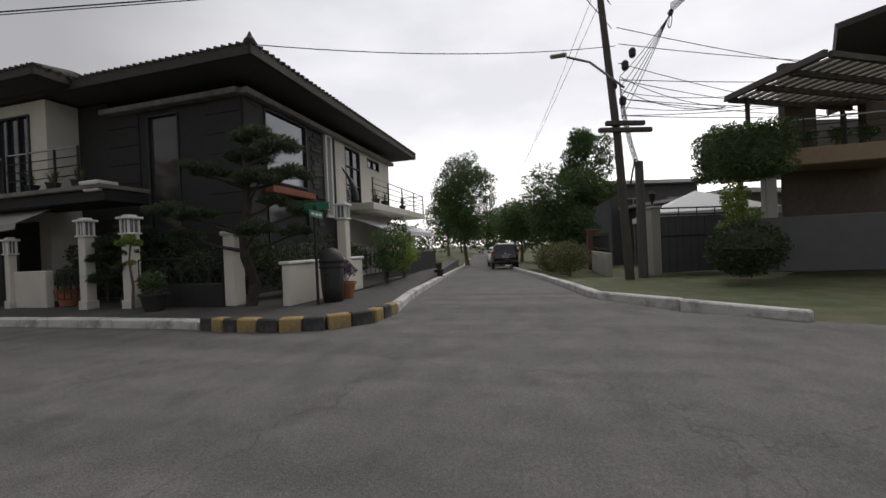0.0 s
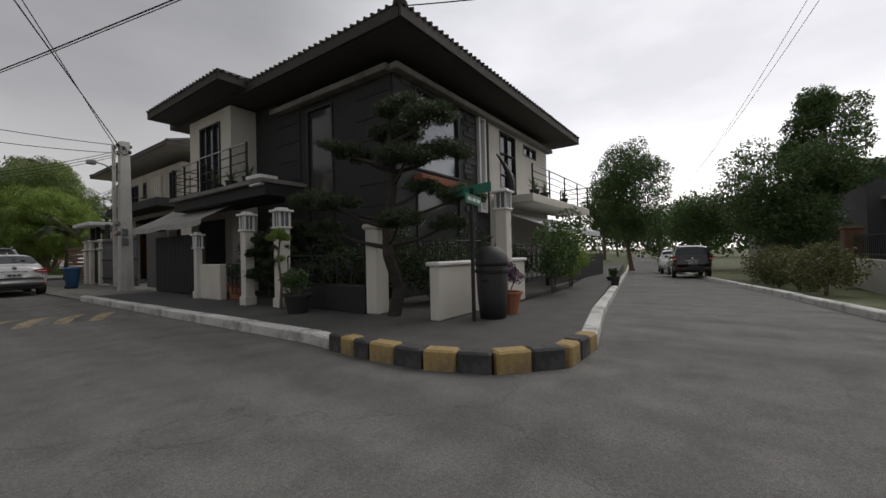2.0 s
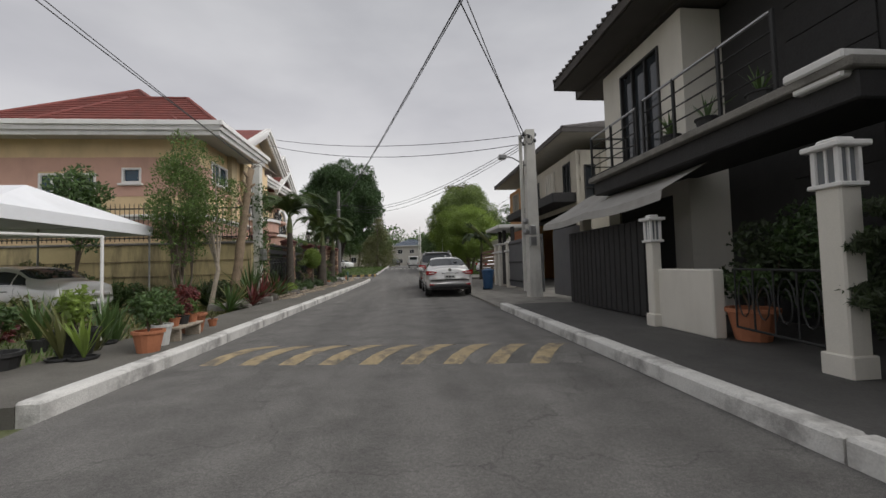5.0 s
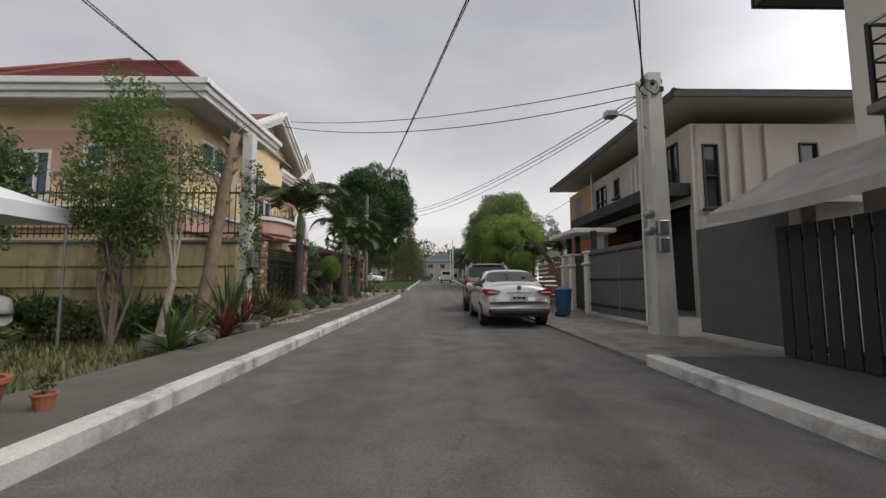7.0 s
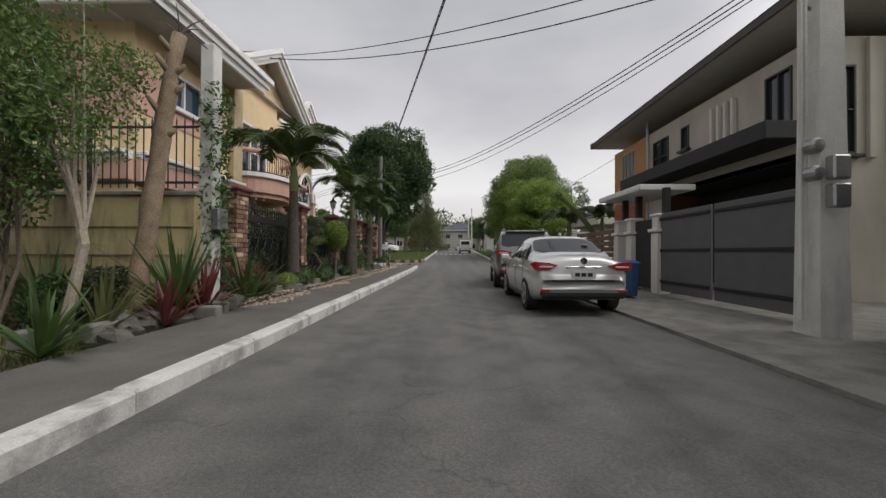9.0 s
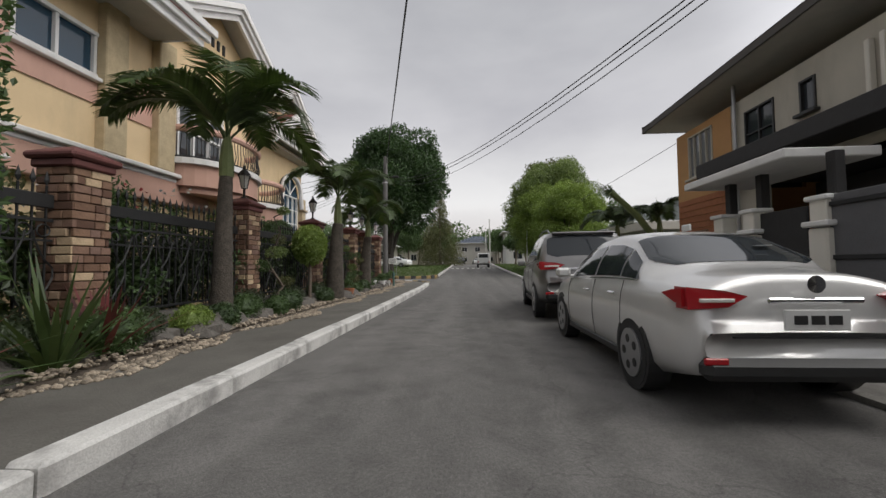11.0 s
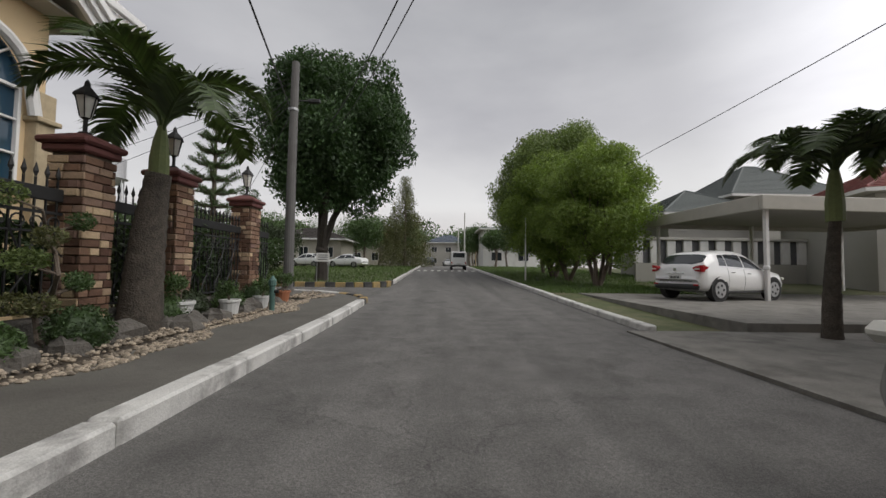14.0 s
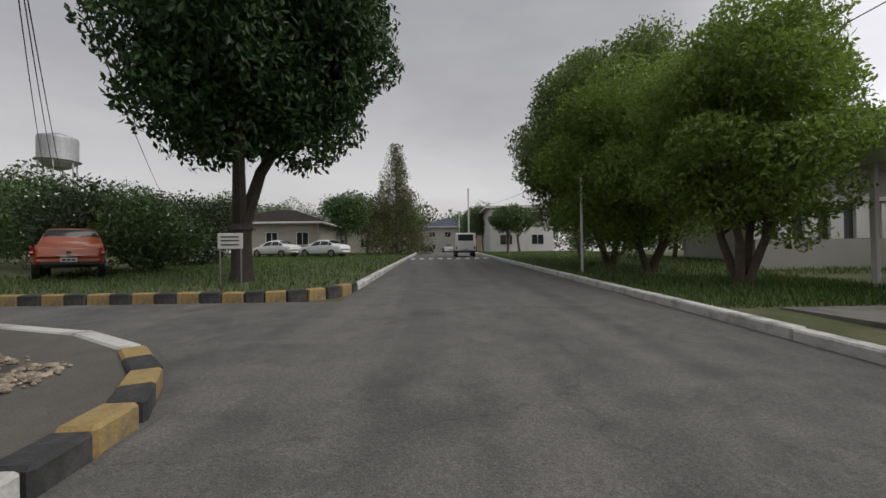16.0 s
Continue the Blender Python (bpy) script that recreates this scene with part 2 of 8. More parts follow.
CANVAS_WHITE = mat("white_tent_canvas", (0.72, 0.73, 0.75), 0.7, vary=0.07, scale=2, fine=120, bump=0.1, stain=(0.5, 0.5, 0.5), stain_scale=1, stain_amount=0.35)
BRICK_A = mat("mottled_brown_brick", (0.30, 0.19, 0.13), 0.85, vary=0.3, scale=9, fine=50, bump=0.4, per_object=0.5)
bn, bl = BRICK_A.node_tree.nodes, BRICK_A.node_tree.links
b_info, b_ramp = bn.new("ShaderNodeObjectInfo"), bn.new("ShaderNodeValToRGB")
b_ramp.color_ramp.elements[0].color, b_ramp.color_ramp.elements[1].color = (0.17, 0.085, 0.055, 1), (0.36, 0.27, 0.17, 1)
b_ramp.color_ramp.elements.new(0.45).color = (0.23, 0.135, 0.085, 1)
b_ramp.color_ramp.elements.new(0.7).color = (0.15, 0.09, 0.07, 1)
bl.new(b_info.outputs["Random"], b_ramp.inputs["Fac"])
bl.new(b_ramp.outputs["Color"], [q for q in bn if q.bl_idname == "ShaderNodeVectorMath"][0].inputs[0])
MORTAR = mat("brown_mortar", (0.17, 0.13, 0.10), 0.95, vary=0.2, scale=8, fine=80, bump=0.3)
CAP_RED = mat("maroon_cap_paint", (0.13, 0.045, 0.04), 0.7, vary=0.2, scale=5, fine=50, bump=0.15)
BARK = mat("grey_brown_bark", (0.14, 0.11, 0.085), 0.95, vary=0.4, scale=6, fine=40, bump=0.7)
BARK_TAN = mat("tan_bark", (0.23, 0.17, 0.115), 0.95, vary=0.4, scale=6, fine=40, bump=0.7)
BARK_PALE = mat("pale_bark", (0.34, 0.29, 0.23), 0.95, vary=0.35, scale=6, fine=40, bump=0.6)
ROCK = mat("garden_rock", (0.11, 0.10, 0.088), 0.95, vary=0.4, scale=7, fine=40, bump=0.7, island=0.4)
PEBBLE = mat("pale_pebbles", (0.30, 0.25, 0.19), 0.9, vary=0.3, scale=9, fine=60, bump=0.3, island=0.5)
CLAY = mat("terracotta_pot", (0.36, 0.14, 0.07), 0.85, vary=0.15, scale=6, fine=60, bump=0.2, per_object=0.2)
POT_DARK = mat("black_plastic_pot", (0.025, 0.025, 0.025), 0.6, vary=0.2, bump=0.05)
POT_WHITE = mat("white_glazed_pot", (0.6, 0.6, 0.58), 0.4, vary=0.1, bump=0.05)
GLASS_DARK = glass_mat("dark_window_glass")
GLASS_SKY = glass_mat("reflective_window_glass", (0.17, 0.18, 0.19), 0.03, 1.0)
GLASS_MIRROR = mat("coated_window_glass", (0.15, 0.158, 0.168), 0.06, metal=0.85, vary=0.04, scale=1.5, fine=6, bump=0.0)
GLASS_SMOKE = glass_mat("smoked_window_glass", (0.045, 0.046, 0.048), 0.08, 0.4)
GLASS_BLUE = glass_mat("blue_tinted_glass", (0.02, 0.05, 0.08), 0.05)
LEAF_MANGO = leaf_mat("mango_leaves", (0.040, 0.080, 0.024))
LEAF_LIGHT = leaf_mat("light_green_leaves", (0.19, 0.26, 0.06), 0.5, 0.35)
LEAF_OLIVE = leaf_mat("olive_green_leaves", (0.15, 0.2, 0.065), 0.5, 0.3)
LEAF_FEATHER = leaf_mat("feathery_green_leaves", (0.10, 0.155, 0.042), 0.5, 0.3)
LEAF_MID = leaf_mat("mid_green_leaves", (0.072, 0.12, 0.04), 0.5)
LEAF_PINE = leaf_mat("dark_pine_needles", (0.042, 0.06, 0.026))
LEAF_PALM = leaf_mat("palm_fronds", (0.055, 0.085, 0.026), 0.5)
CROWNSHAFT = mat("pale_green_crownshaft", (0.14, 0.17, 0.06), 0.6, vary=0.2, scale=5, fine=30, bump=0.1)
BARK_PALM = mat("dark_ringed_palm_bark", (0.075, 0.063, 0.05), 0.95, vary=0.55, scale=9, fine=40, bump=0.9, stain=(0.045, 0.038, 0.03), stain_scale=6, stain_amount=0.7)
LEAF_DRY = leaf_mat("dry_olive_leaves", (0.11, 0.115, 0.045), 0.5)
LEAF_RED = leaf_mat("dark_red_leaves", (0.14, 0.035, 0.035), 0.5)
LEAF_GRASS = leaf_mat("lawn_grass", (0.085, 0.14, 0.03), 0.5)
LEAF_STRAW = leaf_mat("dry_grass", (0.16, 0.14, 0.06), 0.5)
FLOWER_WHITE = mat("white_petals", (0.7, 0.68, 0.66), 0.7, vary=0.1, bump=0)
FLOWER_RED = mat("red_petals", (0.35, 0.04, 0.04), 0.7, vary=0.1, bump=0)
CAR_SILVER = mat("silver_car_paint", (0.66, 0.655, 0.64), 0.3, metal=0.35, vary=0.03, bump=0, coat=0.8)
CAR_GREY = mat("grey_metallic_car_paint", (0.25, 0.245, 0.24), 0.32, metal=0.6, vary=0.03, bump=0, coat=0.8)
CAR_WHITE = mat("white_car_paint", (0.8, 0.8, 0.79), 0.3, vary=0.03, bump=0, coat=0.7)
CAR_DARK = mat("dark_car_paint", (0.02, 0.021, 0.023), 0.25, vary=0.03, bump=0, coat=0.8)
CAR_ORANGE = mat("orange_car_paint", (0.45, 0.10, 0.03), 0.3, vary=0.03, bump=0, coat=0.7)
RUBBER = mat("tyre_rubber", (0.022, 0.022, 0.022), 0.85, vary=0.2, bump=0.1)
ALLOY = mat("alloy_rim", (0.45, 0.45, 0.46), 0.35, metal=0.9, vary=0.05, bump=0)
LAMP_RED = glass_mat("red_lamp_lens", (0.35, 0.015, 0.02), 0.12)
CHROME = mat("chrome", (0.75, 0.75, 0.76), 0.12, metal=1.0, vary=0.02, bump=0)
PLASTIC_BLACK = mat("black_plastic", (0.02, 0.02, 0.02), 0.5, vary=0.1, bump=0)
PLATE = mat("number_plate", (0.6, 0.6, 0.58), 0.5, vary=0.05, bump=0)
LAMP_GLASS = mat("frosted_lamp_glass", (0.62, 0.61, 0.56), 0.35, vary=0.05, bump=0)
SIGN_GREEN = mat("green_street_sign", (0.015, 0.16, 0.10), 0.5, vary=0.1, bump=0)
PURPLE = leaf_mat("purple_flower_spikes", (0.16, 0.10, 0.19), 0.4)
TANK = mat("galvanised_tank_steel", (0.40, 0.40, 0.41), 0.5, metal=0.5, vary=0.15, scale=2, fine=40, bump=0.1, stain=(0.2, 0.19, 0.18), stain_scale=0.8, stain_amount=0.4, streak=0.8)
DRUM_BLUE = mat("blue_plastic_bin", (0.02, 0.07, 0.16), 0.5, vary=0.1, bump=0.05)
HEDGE = leaf_mat("clipped_hedge_leaves", (0.05, 0.085, 0.03), 0.5)
BLUE_ROOF = mat("slate_blue_roof", (0.10, 0.12, 0.15), 0.7, vary=0.15, bump=0.2)
GREY_ROOF = mat("grey_green_roof", (0.11, 0.125, 0.12), 0.7, vary=0.15, bump=0.2)
FAR_WALL = mat("far_pale_wall", (0.40, 0.385, 0.35), 0.9, vary=0.1, scale=0.8, bump=0.1)
CURTAIN = mat("beige_curtain", (0.38, 0.34, 0.27), 0.95, vary=0.15, scale=4, fine=40, bump=0.3)


# ---- mesh helpers ----
class Build:
    """Collects corners and faces for one mesh."""

    def __init__(self):
        self.v, self.f = [], []

    def add(self, verts, faces, m=None):
        k = len(self.v)
        self.v += [tuple(m @ Vector(p)) for p in verts] if m is not None else [tuple(p) for p in verts]
        self.f += [tuple(k + i for i in q) for q in faces]
        return self

    def box(self, c, s, b=0.0, m=None):
        """A box of size s round c, its edges chamfered by b."""
        x, y, z = (d / 2 for d in s)
        if b <= 0:
            vs = [(i * x, j * y, k * z) for i in (-1, 1) for j in (-1, 1) for k in (-1, 1)]
            fs = [(0, 1, 3, 2), (4, 6, 7, 5), (0, 4, 5, 1), (2, 3, 7, 6), (0, 2, 6, 4), (1, 5, 7, 3)]
        else:
            b = min(b, x * .9, y * .9, z * .9)
            vs, at = [], {}
            for i in (-1, 1):
                for j in (-1, 1):
                    for k in (-1, 1):
                        for a in range(3):
                            at[i, j, k, a] = len(vs)
                            vs.append((i * (x - (a != 0) * b), j * (y - (a != 1) * b), k * (z - (a != 2) * b)))
            fs = []
            for a in range(3):
                for sgn in (-1, 1):
                    ring = []
                    for p, q in ((-1, -1), (1, -1), (1, 1), (-1, 1)):
                        key = [p, q]
                        key.insert(a, sgn)
                        ring.append(at[(*key, a)])
                    fs.append(tuple(ring if (sgn > 0) != (a == 1) else ring[::-1]))
            for a in range(3):
                o1, o2 = [q for q in range(3) if q != a]
                for p in (-1, 1):
                    for q in (-1, 1):
                        def key(s_):
                            t = [0, 0, 0]
                            t[a], t[o1], t[o2] = s_, p, q
                            return tuple(t)
                        fs.append((at[(*key(-1), o1)], at[(*key(1), o1)], at[(*key(1), o2)], at[(*key(-1), o2)]))
            for i in (-1, 1):
                for j in (-1, 1):
                    for k in (-1, 1):
                        fs.append((at[i, j, k, 0], at[i, j, k, 1], at[i, j, k, 2]))
        vs = [(p[0] + c[0], p[1] + c[1], p[2] + c[2]) for p in vs]
        return self.add(vs, fs, m)

    def tube(self, path, radii, n=8, cap=True):
        """A round bar along the points of path."""
        path = [Vector(p) for p in path]
        if not isinstance(radii, (list, tuple)):
            radii = [radii] * len(path)
        vs, fs = [], []
        ref = None
        for i, p in enumerate(path):
            d = (path[min(i + 1, len(path) - 1)] - path[max(i - 1, 0)]).normalized()
            if ref is None:
                ref = Vector((1, 0, 0)) if abs(d.x) < 0.8 else Vector((0, 1, 0))
            u = d.cross(ref).normalized()
            w = u.cross(d).normalized()
            ref = w
            for k in range(n):
                a = 2 * math.pi * k / n
                vs.append(p + (u * math.cos(a) + w * math.sin(a)) * radii[i])
        for i in range(len(path) - 1):
            for k in range(n):
                fs.append((i * n + k, i * n + (k + 1) % n, (i + 1) * n + (k + 1) % n, (i + 1) * n + k))
        if cap:
            fs += [tuple(range(n))[::-1], tuple((len(path) - 1) * n + k for k in range(n))]
        return self.add(vs, fs)

    def lathe(self, profile, c=(0, 0, 0), n=16):
        """Turns (radius, height) round the upright axis through c."""
        vs = [(c[0] + r * math.cos(2 * math.pi * k / n), c[1] + r * math.sin(2 * math.pi * k / n), c[2] + z) for r, z in profile for k in range(n)]
        fs = [(i * n + k, i * n + (k + 1) % n, (i + 1) * n + (k + 1) % n, (i + 1) * n + k) for i in range(len(profile) - 1) for k in range(n)]
        fs += [tuple(range(n))[::-1], tuple((len(profile) - 1) * n + k for k in range(n))]
        return self.add(vs, fs)

    def prism(self, outline, z0, z1):
        """An upright prism over a flat outline, counter-clockwise from above."""
        n = len(outline)
        vs = [(p[0], p[1], z0) for p in outline] + [(p[0], p[1], z1) for p in outline]
        fs = [tuple(range(n))[::-1], tuple(range(n, 2 * n))] + [(i, (i + 1) % n, n + (i + 1) % n, n + i) for i in range(n)]
        return self.add(vs, fs)

    def slab(self, quad, thick):
        """A plate of four corners, thickened downwards."""
        q = [Vector(p) for p in quad]
        nrm = (q[1] - q[0]).cross(q[2] - q[0]).normalized()
        if nrm.z < 0:
            nrm = -nrm
        vs = q + [p - nrm * thick for p in q]
        return self.add(vs, [(0, 1, 2, 3), (7, 6, 5, 4), (0, 4, 5, 1), (1, 5, 6, 2), (2, 6, 7, 3), (3, 7, 4, 0)])

    def mesh(self, name, material, smooth=False):
        me = bpy.data.meshes.new(name)
        me.from_pydata(self.v, [], self.f)
        me.materials.append(material)
        if smooth:
            me.polygons.foreach_set("use_smooth", [True] * len(me.polygons))
        me.update()
        return me


def part(name, b, material, parent=None, label="", smooth=False):
    """Links a build as one mesh object under a thing."""
    ob = new(name, b.mesh(name, material, smooth))
    ob.parent = parent
    return tagged(ob, label) if label else ob


def thing(name, label, category, at=(0, 0, 0), turn=0.0, group="", kind=""):
    ob = new(name)
    ob.empty_display_size = 0.1
    ob.matrix_basis = pose(*at, 0, 0, turn)
    return tagged(ob, label, category, group, kind)


def single(name, b, material, label, category, group="", kind="", smooth=False, at=None, turn=0.0):
    ob = new(name, b.mesh(name, material, smooth))
    if at is not None:
        ob.matrix_basis = pose(*at, 0, 0, turn)
    return tagged(ob, label, category, group, kind)


def soft(v, w=2.0):
    """max(0, v), rounded near nought."""
    return w * math.log1p(math.exp(max(-30, min(30, v / w))))


def b_left(x):
    return -19.42 + 0.1645 * x


def b_right(x):
    return -23.3 + 0.1645 * x


def G(x, y):
    """Height of the ground: level round the corner, rising along the street, falling along the side road."""
    rise = 0.03 * soft(min(y, 140) - 15, 1.5)
    s = y - b_left(x)
    w = max(0.0, min(1.0, (2.6 - s) / 2.2))
    w = w * w * (3 - 2 * w)
    return rise - 0.03 * soft(min(x, 90) - 7, 1.0) * w


R = random.Random(7)


# ---- ground, roads, kerbs ----
def ground_sheet():
    xs = [-1800, -600, -200, -90, -60, -45] + [i * 1.5 for i in range(-24, 62)] + [110, 150, 220, 600, 1800]
    ys = [-1800, -600, -200, -100, -70] + [-60 + i * 1.5 for i in range(0, 135)] + [160, 220, 400, 900, 1800]
    b = Build()
    n = len(xs)
    b.v = [(x, y, G(x, y) - 0.05) for y in ys for x in xs]
    b.f = [(j * n + i, j * n + i + 1, (j + 1) * n + i + 1, (j + 1) * n + i) for j in range(len(ys) - 1) for i in range(n - 1)]
    return single("ground", b, GRASS_SOIL, "grassy brown soil ground reaching the horizon", "ground", kind="structure")


ground_sheet()


def strip(left, right, lift=0.0):
    """A road sheet between two lines of equal count."""
    b = Build()
    for p, q in zip(left, right):
        b.v += [(p[0], p[1], G(*p) + lift), ((p[0] + q[0]) / 2, (p[1] + q[1]) / 2, G((p[0] + q[0]) / 2, (p[1] + q[1]) / 2) + lift), (q[0], q[1], G(*q) + lift)]
    for i in range(len(left) - 1):
        k = 3 * i
        b.f += [(k, k + 1, k + 4, k + 3), (k + 1, k + 2, k + 5, k + 4)]
    return b


KL, KR = -2.22, 3.05
ys = [-15.5 + i * 2 for i in range(110)]
single("road", strip([(KL - (0.1 if y > 23 else 0), y) for y in ys], [(KR + (0.35 if y > 14 else 0), y) for y in ys]), ASPHALT,
       "worn grey street with patched and stained surface", "road", kind="structure")
corner = [(3.05, -15.5), (2.92, -16.6), (2.93, -17.5), (3.15, -18.25), (3.7, -18.72), (4.6, -18.75), (6.3, b_left(6.3))]
junction = [(-2.22, -15.5), (-2.5, -16.4), (-3.4, -17.3), (-5, -17.6), (-40, -17.6), (-40, -26), (-5, -26), (-3.5, -27), (-3, -60), (3.4, -60), (3.6, -25.6), (4.6, -23.4), (6.3, b_right(6.3))] + corner[::-1]
b = Build()
b.v = [(x, y, 0.0) for x, y in junction]
b.f = [tuple(range(len(junction)))]
single("junction_road", b, ASPHALT, "worn grey asphalt of the street junction", "road", kind="structure")
xs = [6.3 + i * 2.0 for i in range(60)]
single("side_road", strip([(x, b_left(x)) for x in xs], [(x, b_right(x)) for x in xs], -0.0), ASPHALT, "narrow worn grey side road falling away between kerbs", "road", kind="structure")
b = Build()
rows_y = [18.2, 20, 21, 22, 23, 23.5]
b.v = [(x, y, G(-2.5, y) + 0.002) for y in rows_y for x in (-60, -12, KL)]
b.f = [(3 * k + i, 3 * k + i + 1, 3 * k + i + 4, 3 * k + i + 3) for k in range(5) for i in range(2)]
single("side_street", b, ASPHALT, "grey side street opening between fence and park", "road", kind="structure")


def kerb_line(points, width, height, material, name, label, category="kerb", group="", gap=0.0, step=1.0):
    """A run of kerb stones along a line; each stone is a part."""
    run = thing(name, label, category, kind="structure")
    pts = [Vector((*p, 0)) for p in points]
    stones = []
    for p, q in zip(pts, pts[1:]):
        n = max(1, round((q - p).length / step))
        for i in range(n):
            stones.append((p.lerp(q, i / n), p.lerp(q, (i + 1) / n)))
    for i, (p, q) in enumerate(stones):
        d = q - p
        mid = (p + q) / 2
        m = material[i % len(material)] if isinstance(material, list) else material
        bb = Build().box((0, 0, height / 2 - 0.06), (d.length - 0.012, width, height + 0.12), 0.022)
        ob = part("kerb_stone", bb, m, run)
        slope = math.degrees(math.atan2(G(q.x, q.y) - G(p.x, p.y), d.length))
        ob.matrix_basis = pose(mid.x + R.uniform(-.008, .008), mid.y, G(mid.x, mid.y) + R.uniform(-.008, .008), 0, -slope, math.degrees(math.atan2(d.y, d.x)))
    return run


def arc(cx, cy, r, a0, a1, n=6):
    return [(cx + r * math.cos(radians(a0 + (a1 - a0) * i / n)), cy + r * math.sin(radians(a0 + (a1 - a0) * i / n))) for i in range(n + 1)]


kerb_line([(KL - .1, -11.0), (KL - .1, 17.8)], 0.22, 0.16, KERB_WHITE, "kerb", "chipped white-painted concrete kerb along the street", step=1.6)
kerb_line([(3.15, -4.6), (3.15, -15.6), (3.08, -16.0)], 0.2, 0.15, KERB_WHITE, "kerb", "white-painted concrete kerb beside the corner garden", step=1.5)
kerb_line([(3.06, -16.05), (2.98, -16.8), (3.0, -17.5), (3.2, -18.15), (3.75, -18.62), (4.6, -18.65)], 0.2, 0.2, [KERB_BLACK, KERB_YELLOW], "striped_kerb", "black and yellow striped corner kerb", step=0.3)
kerb_line([(4.65, -18.63), (7, b_left(7) + .1), (26, b_left(26) + .1), (60, b_left(60) + .1)], 0.2, 0.15, KERB_WHITE, "kerb", "white concrete kerb along the side road", step=2.0)
kerb_line([(4.0, -24.6), (6.3, b_right(6.3) - .1), (30, b_right(30) - .1), (60, b_right(60) - .1)], 0.2, 0.14, KERB_WHITE, "kerb", "white concrete kerb across the side road", step=2.0)
kerb_line([(KR + .45, 14.2), (KR + .45, 90)], 0.2, 0.13, KERB_WHITE, "kerb", "worn white kerb beside the lawn", step=3.0)
island = [(-14, 23.5), (-4.1, 23.6)] + arc(-4.05, 25.3, 1.65, -80, 0, 6)
kerb_line(island, 0.22, 0.2, [KERB_BLACK, KERB_YELLOW], "striped_kerb", "black and yellow striped kerb round the park corner", step=0.42)
kerb_line([(-2.4, 25.4), (-2.4, 90)], 0.2, 0.14, KERB_WHITE, "kerb", "white kerb along the park", step=3.0)


kerb_line([(KL - .1, 17.8), (-2.36, 18.5), (-2.7, 19.15), (-3.35, 19.85)], 0.22, 0.15, [KERB_BLACK, KERB_YELLOW], "striped_kerb", "worn black and yellow kerb at the side street corner", step=0.4)
kerb_line([(-3.4, 19.9), (-4.5, 20.6), (-6, 21.1), (-14, 21.4)], 0.2, 0.13, KERB_WHITE, "kerb", "grey-white kerb along the side street", step=1.2)


def sloped_deck(left, right, lift, material, name, label):
    """A pavement that follows the ground, with a skirt all round."""
    b = strip(left, right, lift)
    n = len(b.v)
    b.v += [(x, y, z - .4) for x, y, z in b.v]
    rows = n // 3
    rim = [3 * i for i in range(rows)] + [3 * rows - 2] + [3 * i + 2 for i in range(rows - 1, -1, -1)] + [1]
    b.f += [(a, c, c + n, a + n) for a, c in zip(rim, rim[1:] + rim[:1])]
    return single(name, b, material, label, "pavement", kind="structure")


def deck(outline, z0, z1, material, name, label, category="pavement"):
    b = Build().prism(outline, z0, z1)
    return single(name, b, material, label, category, kind="structure")


fy = [-11 + 1.44 * i for i in range(21)]
sloped_deck([(-3.75, y) for y in fy], [(KL - .2, y) for y in fy], .12, FOOTWAY, "pavement", "narrow cracked concrete footway beside the garden")
sloped_deck([(-14, 17.79), (-14, 18.6), (-14, 19.3), (-14, 20), (-14, 20.6), (-14, 21.1), (-14, 21.3)], [(KL - .22, 17.81), (-2.46, 18.5), (-2.8, 19.12), (-3.4, 19.8), (-4.5, 20.48), (-6, 20.98), (-13.9, 21.28)], .115, FOOTWAY, "pavement", "cracked concrete corner of the side street footway")
deck([(3.25, -15.6), (3.26, -4.6), (4.7, -4.6), (4.7, -16.6), (10, b_left(10) + 1.2), (30, b_left(30) + 1.2), (30, b_left(30) + .2), (7, b_left(7) + .2), (4.65, -18.53), (3.8, -18.52), (3.3, -18.1), (3.12, -17.4), (3.1, -16.6)][::-1],
     -0.9, 0.11, DARK_PAVING, "pavement", "dark paved verge round the corner garden")
deck([(3.05, -4.6), (3.05, 14.2), (5.2, 14.2), (5.2, -4.6)][::-1], -0.1, 0.05, CONCRETE, "pavement", "concrete driveway apron before the gates")
deck([(5.2, -4.6), (5.2, 14.2), (22, 14.2), (22, -4.6)][::-1], -0.1, 0.05, CONCRETE, "forecourt", "grey concrete forecourt of the second house", "forecourt")
deck([(4.7, -16.6), (4.7, -4.6), (22, -4.6), (22, -14.9), (12, -16.0)][::-1], -0.9, 0.1, DARK_PAVING, "house_yard", "dark paved yard of the corner house", "yard")

# speed hump with worn painted stripes
hump = thing("speed_hump", "low speed hump with worn yellow diagonal stripes", "speed hump", (0.4, -9.2, 0.02), -10, kind="structure")
b = Build()
pr = [(-.55, -.03), (-.3, .035), (0, .055), (.3, .035), (.55, -.03)]
b.v = [(x, y, z) for x in (-2.3, 2.4) for y, z in pr]
b.f = [(i, i + 5, i + 6, i + 1) for i in range(4)] + [(0, 1, 2, 3, 4), (9, 8, 7, 6, 5)]
part("hump_body", b, ASPHALT, hump, "worn dark hump")
STRIPE_PAINT = mat("worn_yellow_road_paint", (0.34, 0.27, 0.16), 0.9, vary=0.35, scale=9, fine=70, bump=0.25, stain=(0.12, 0.11, 0.1), stain_scale=5.5, stain_amount=1.0)
WHITE_PAINT = mat("worn_white_road_paint", (0.55, 0.54, 0.5), 0.85, vary=0.3, scale=7, fine=60, bump=0.2, stain=(0.13, 0.12, 0.11), stain_scale=3.5, stain_amount=0.8)
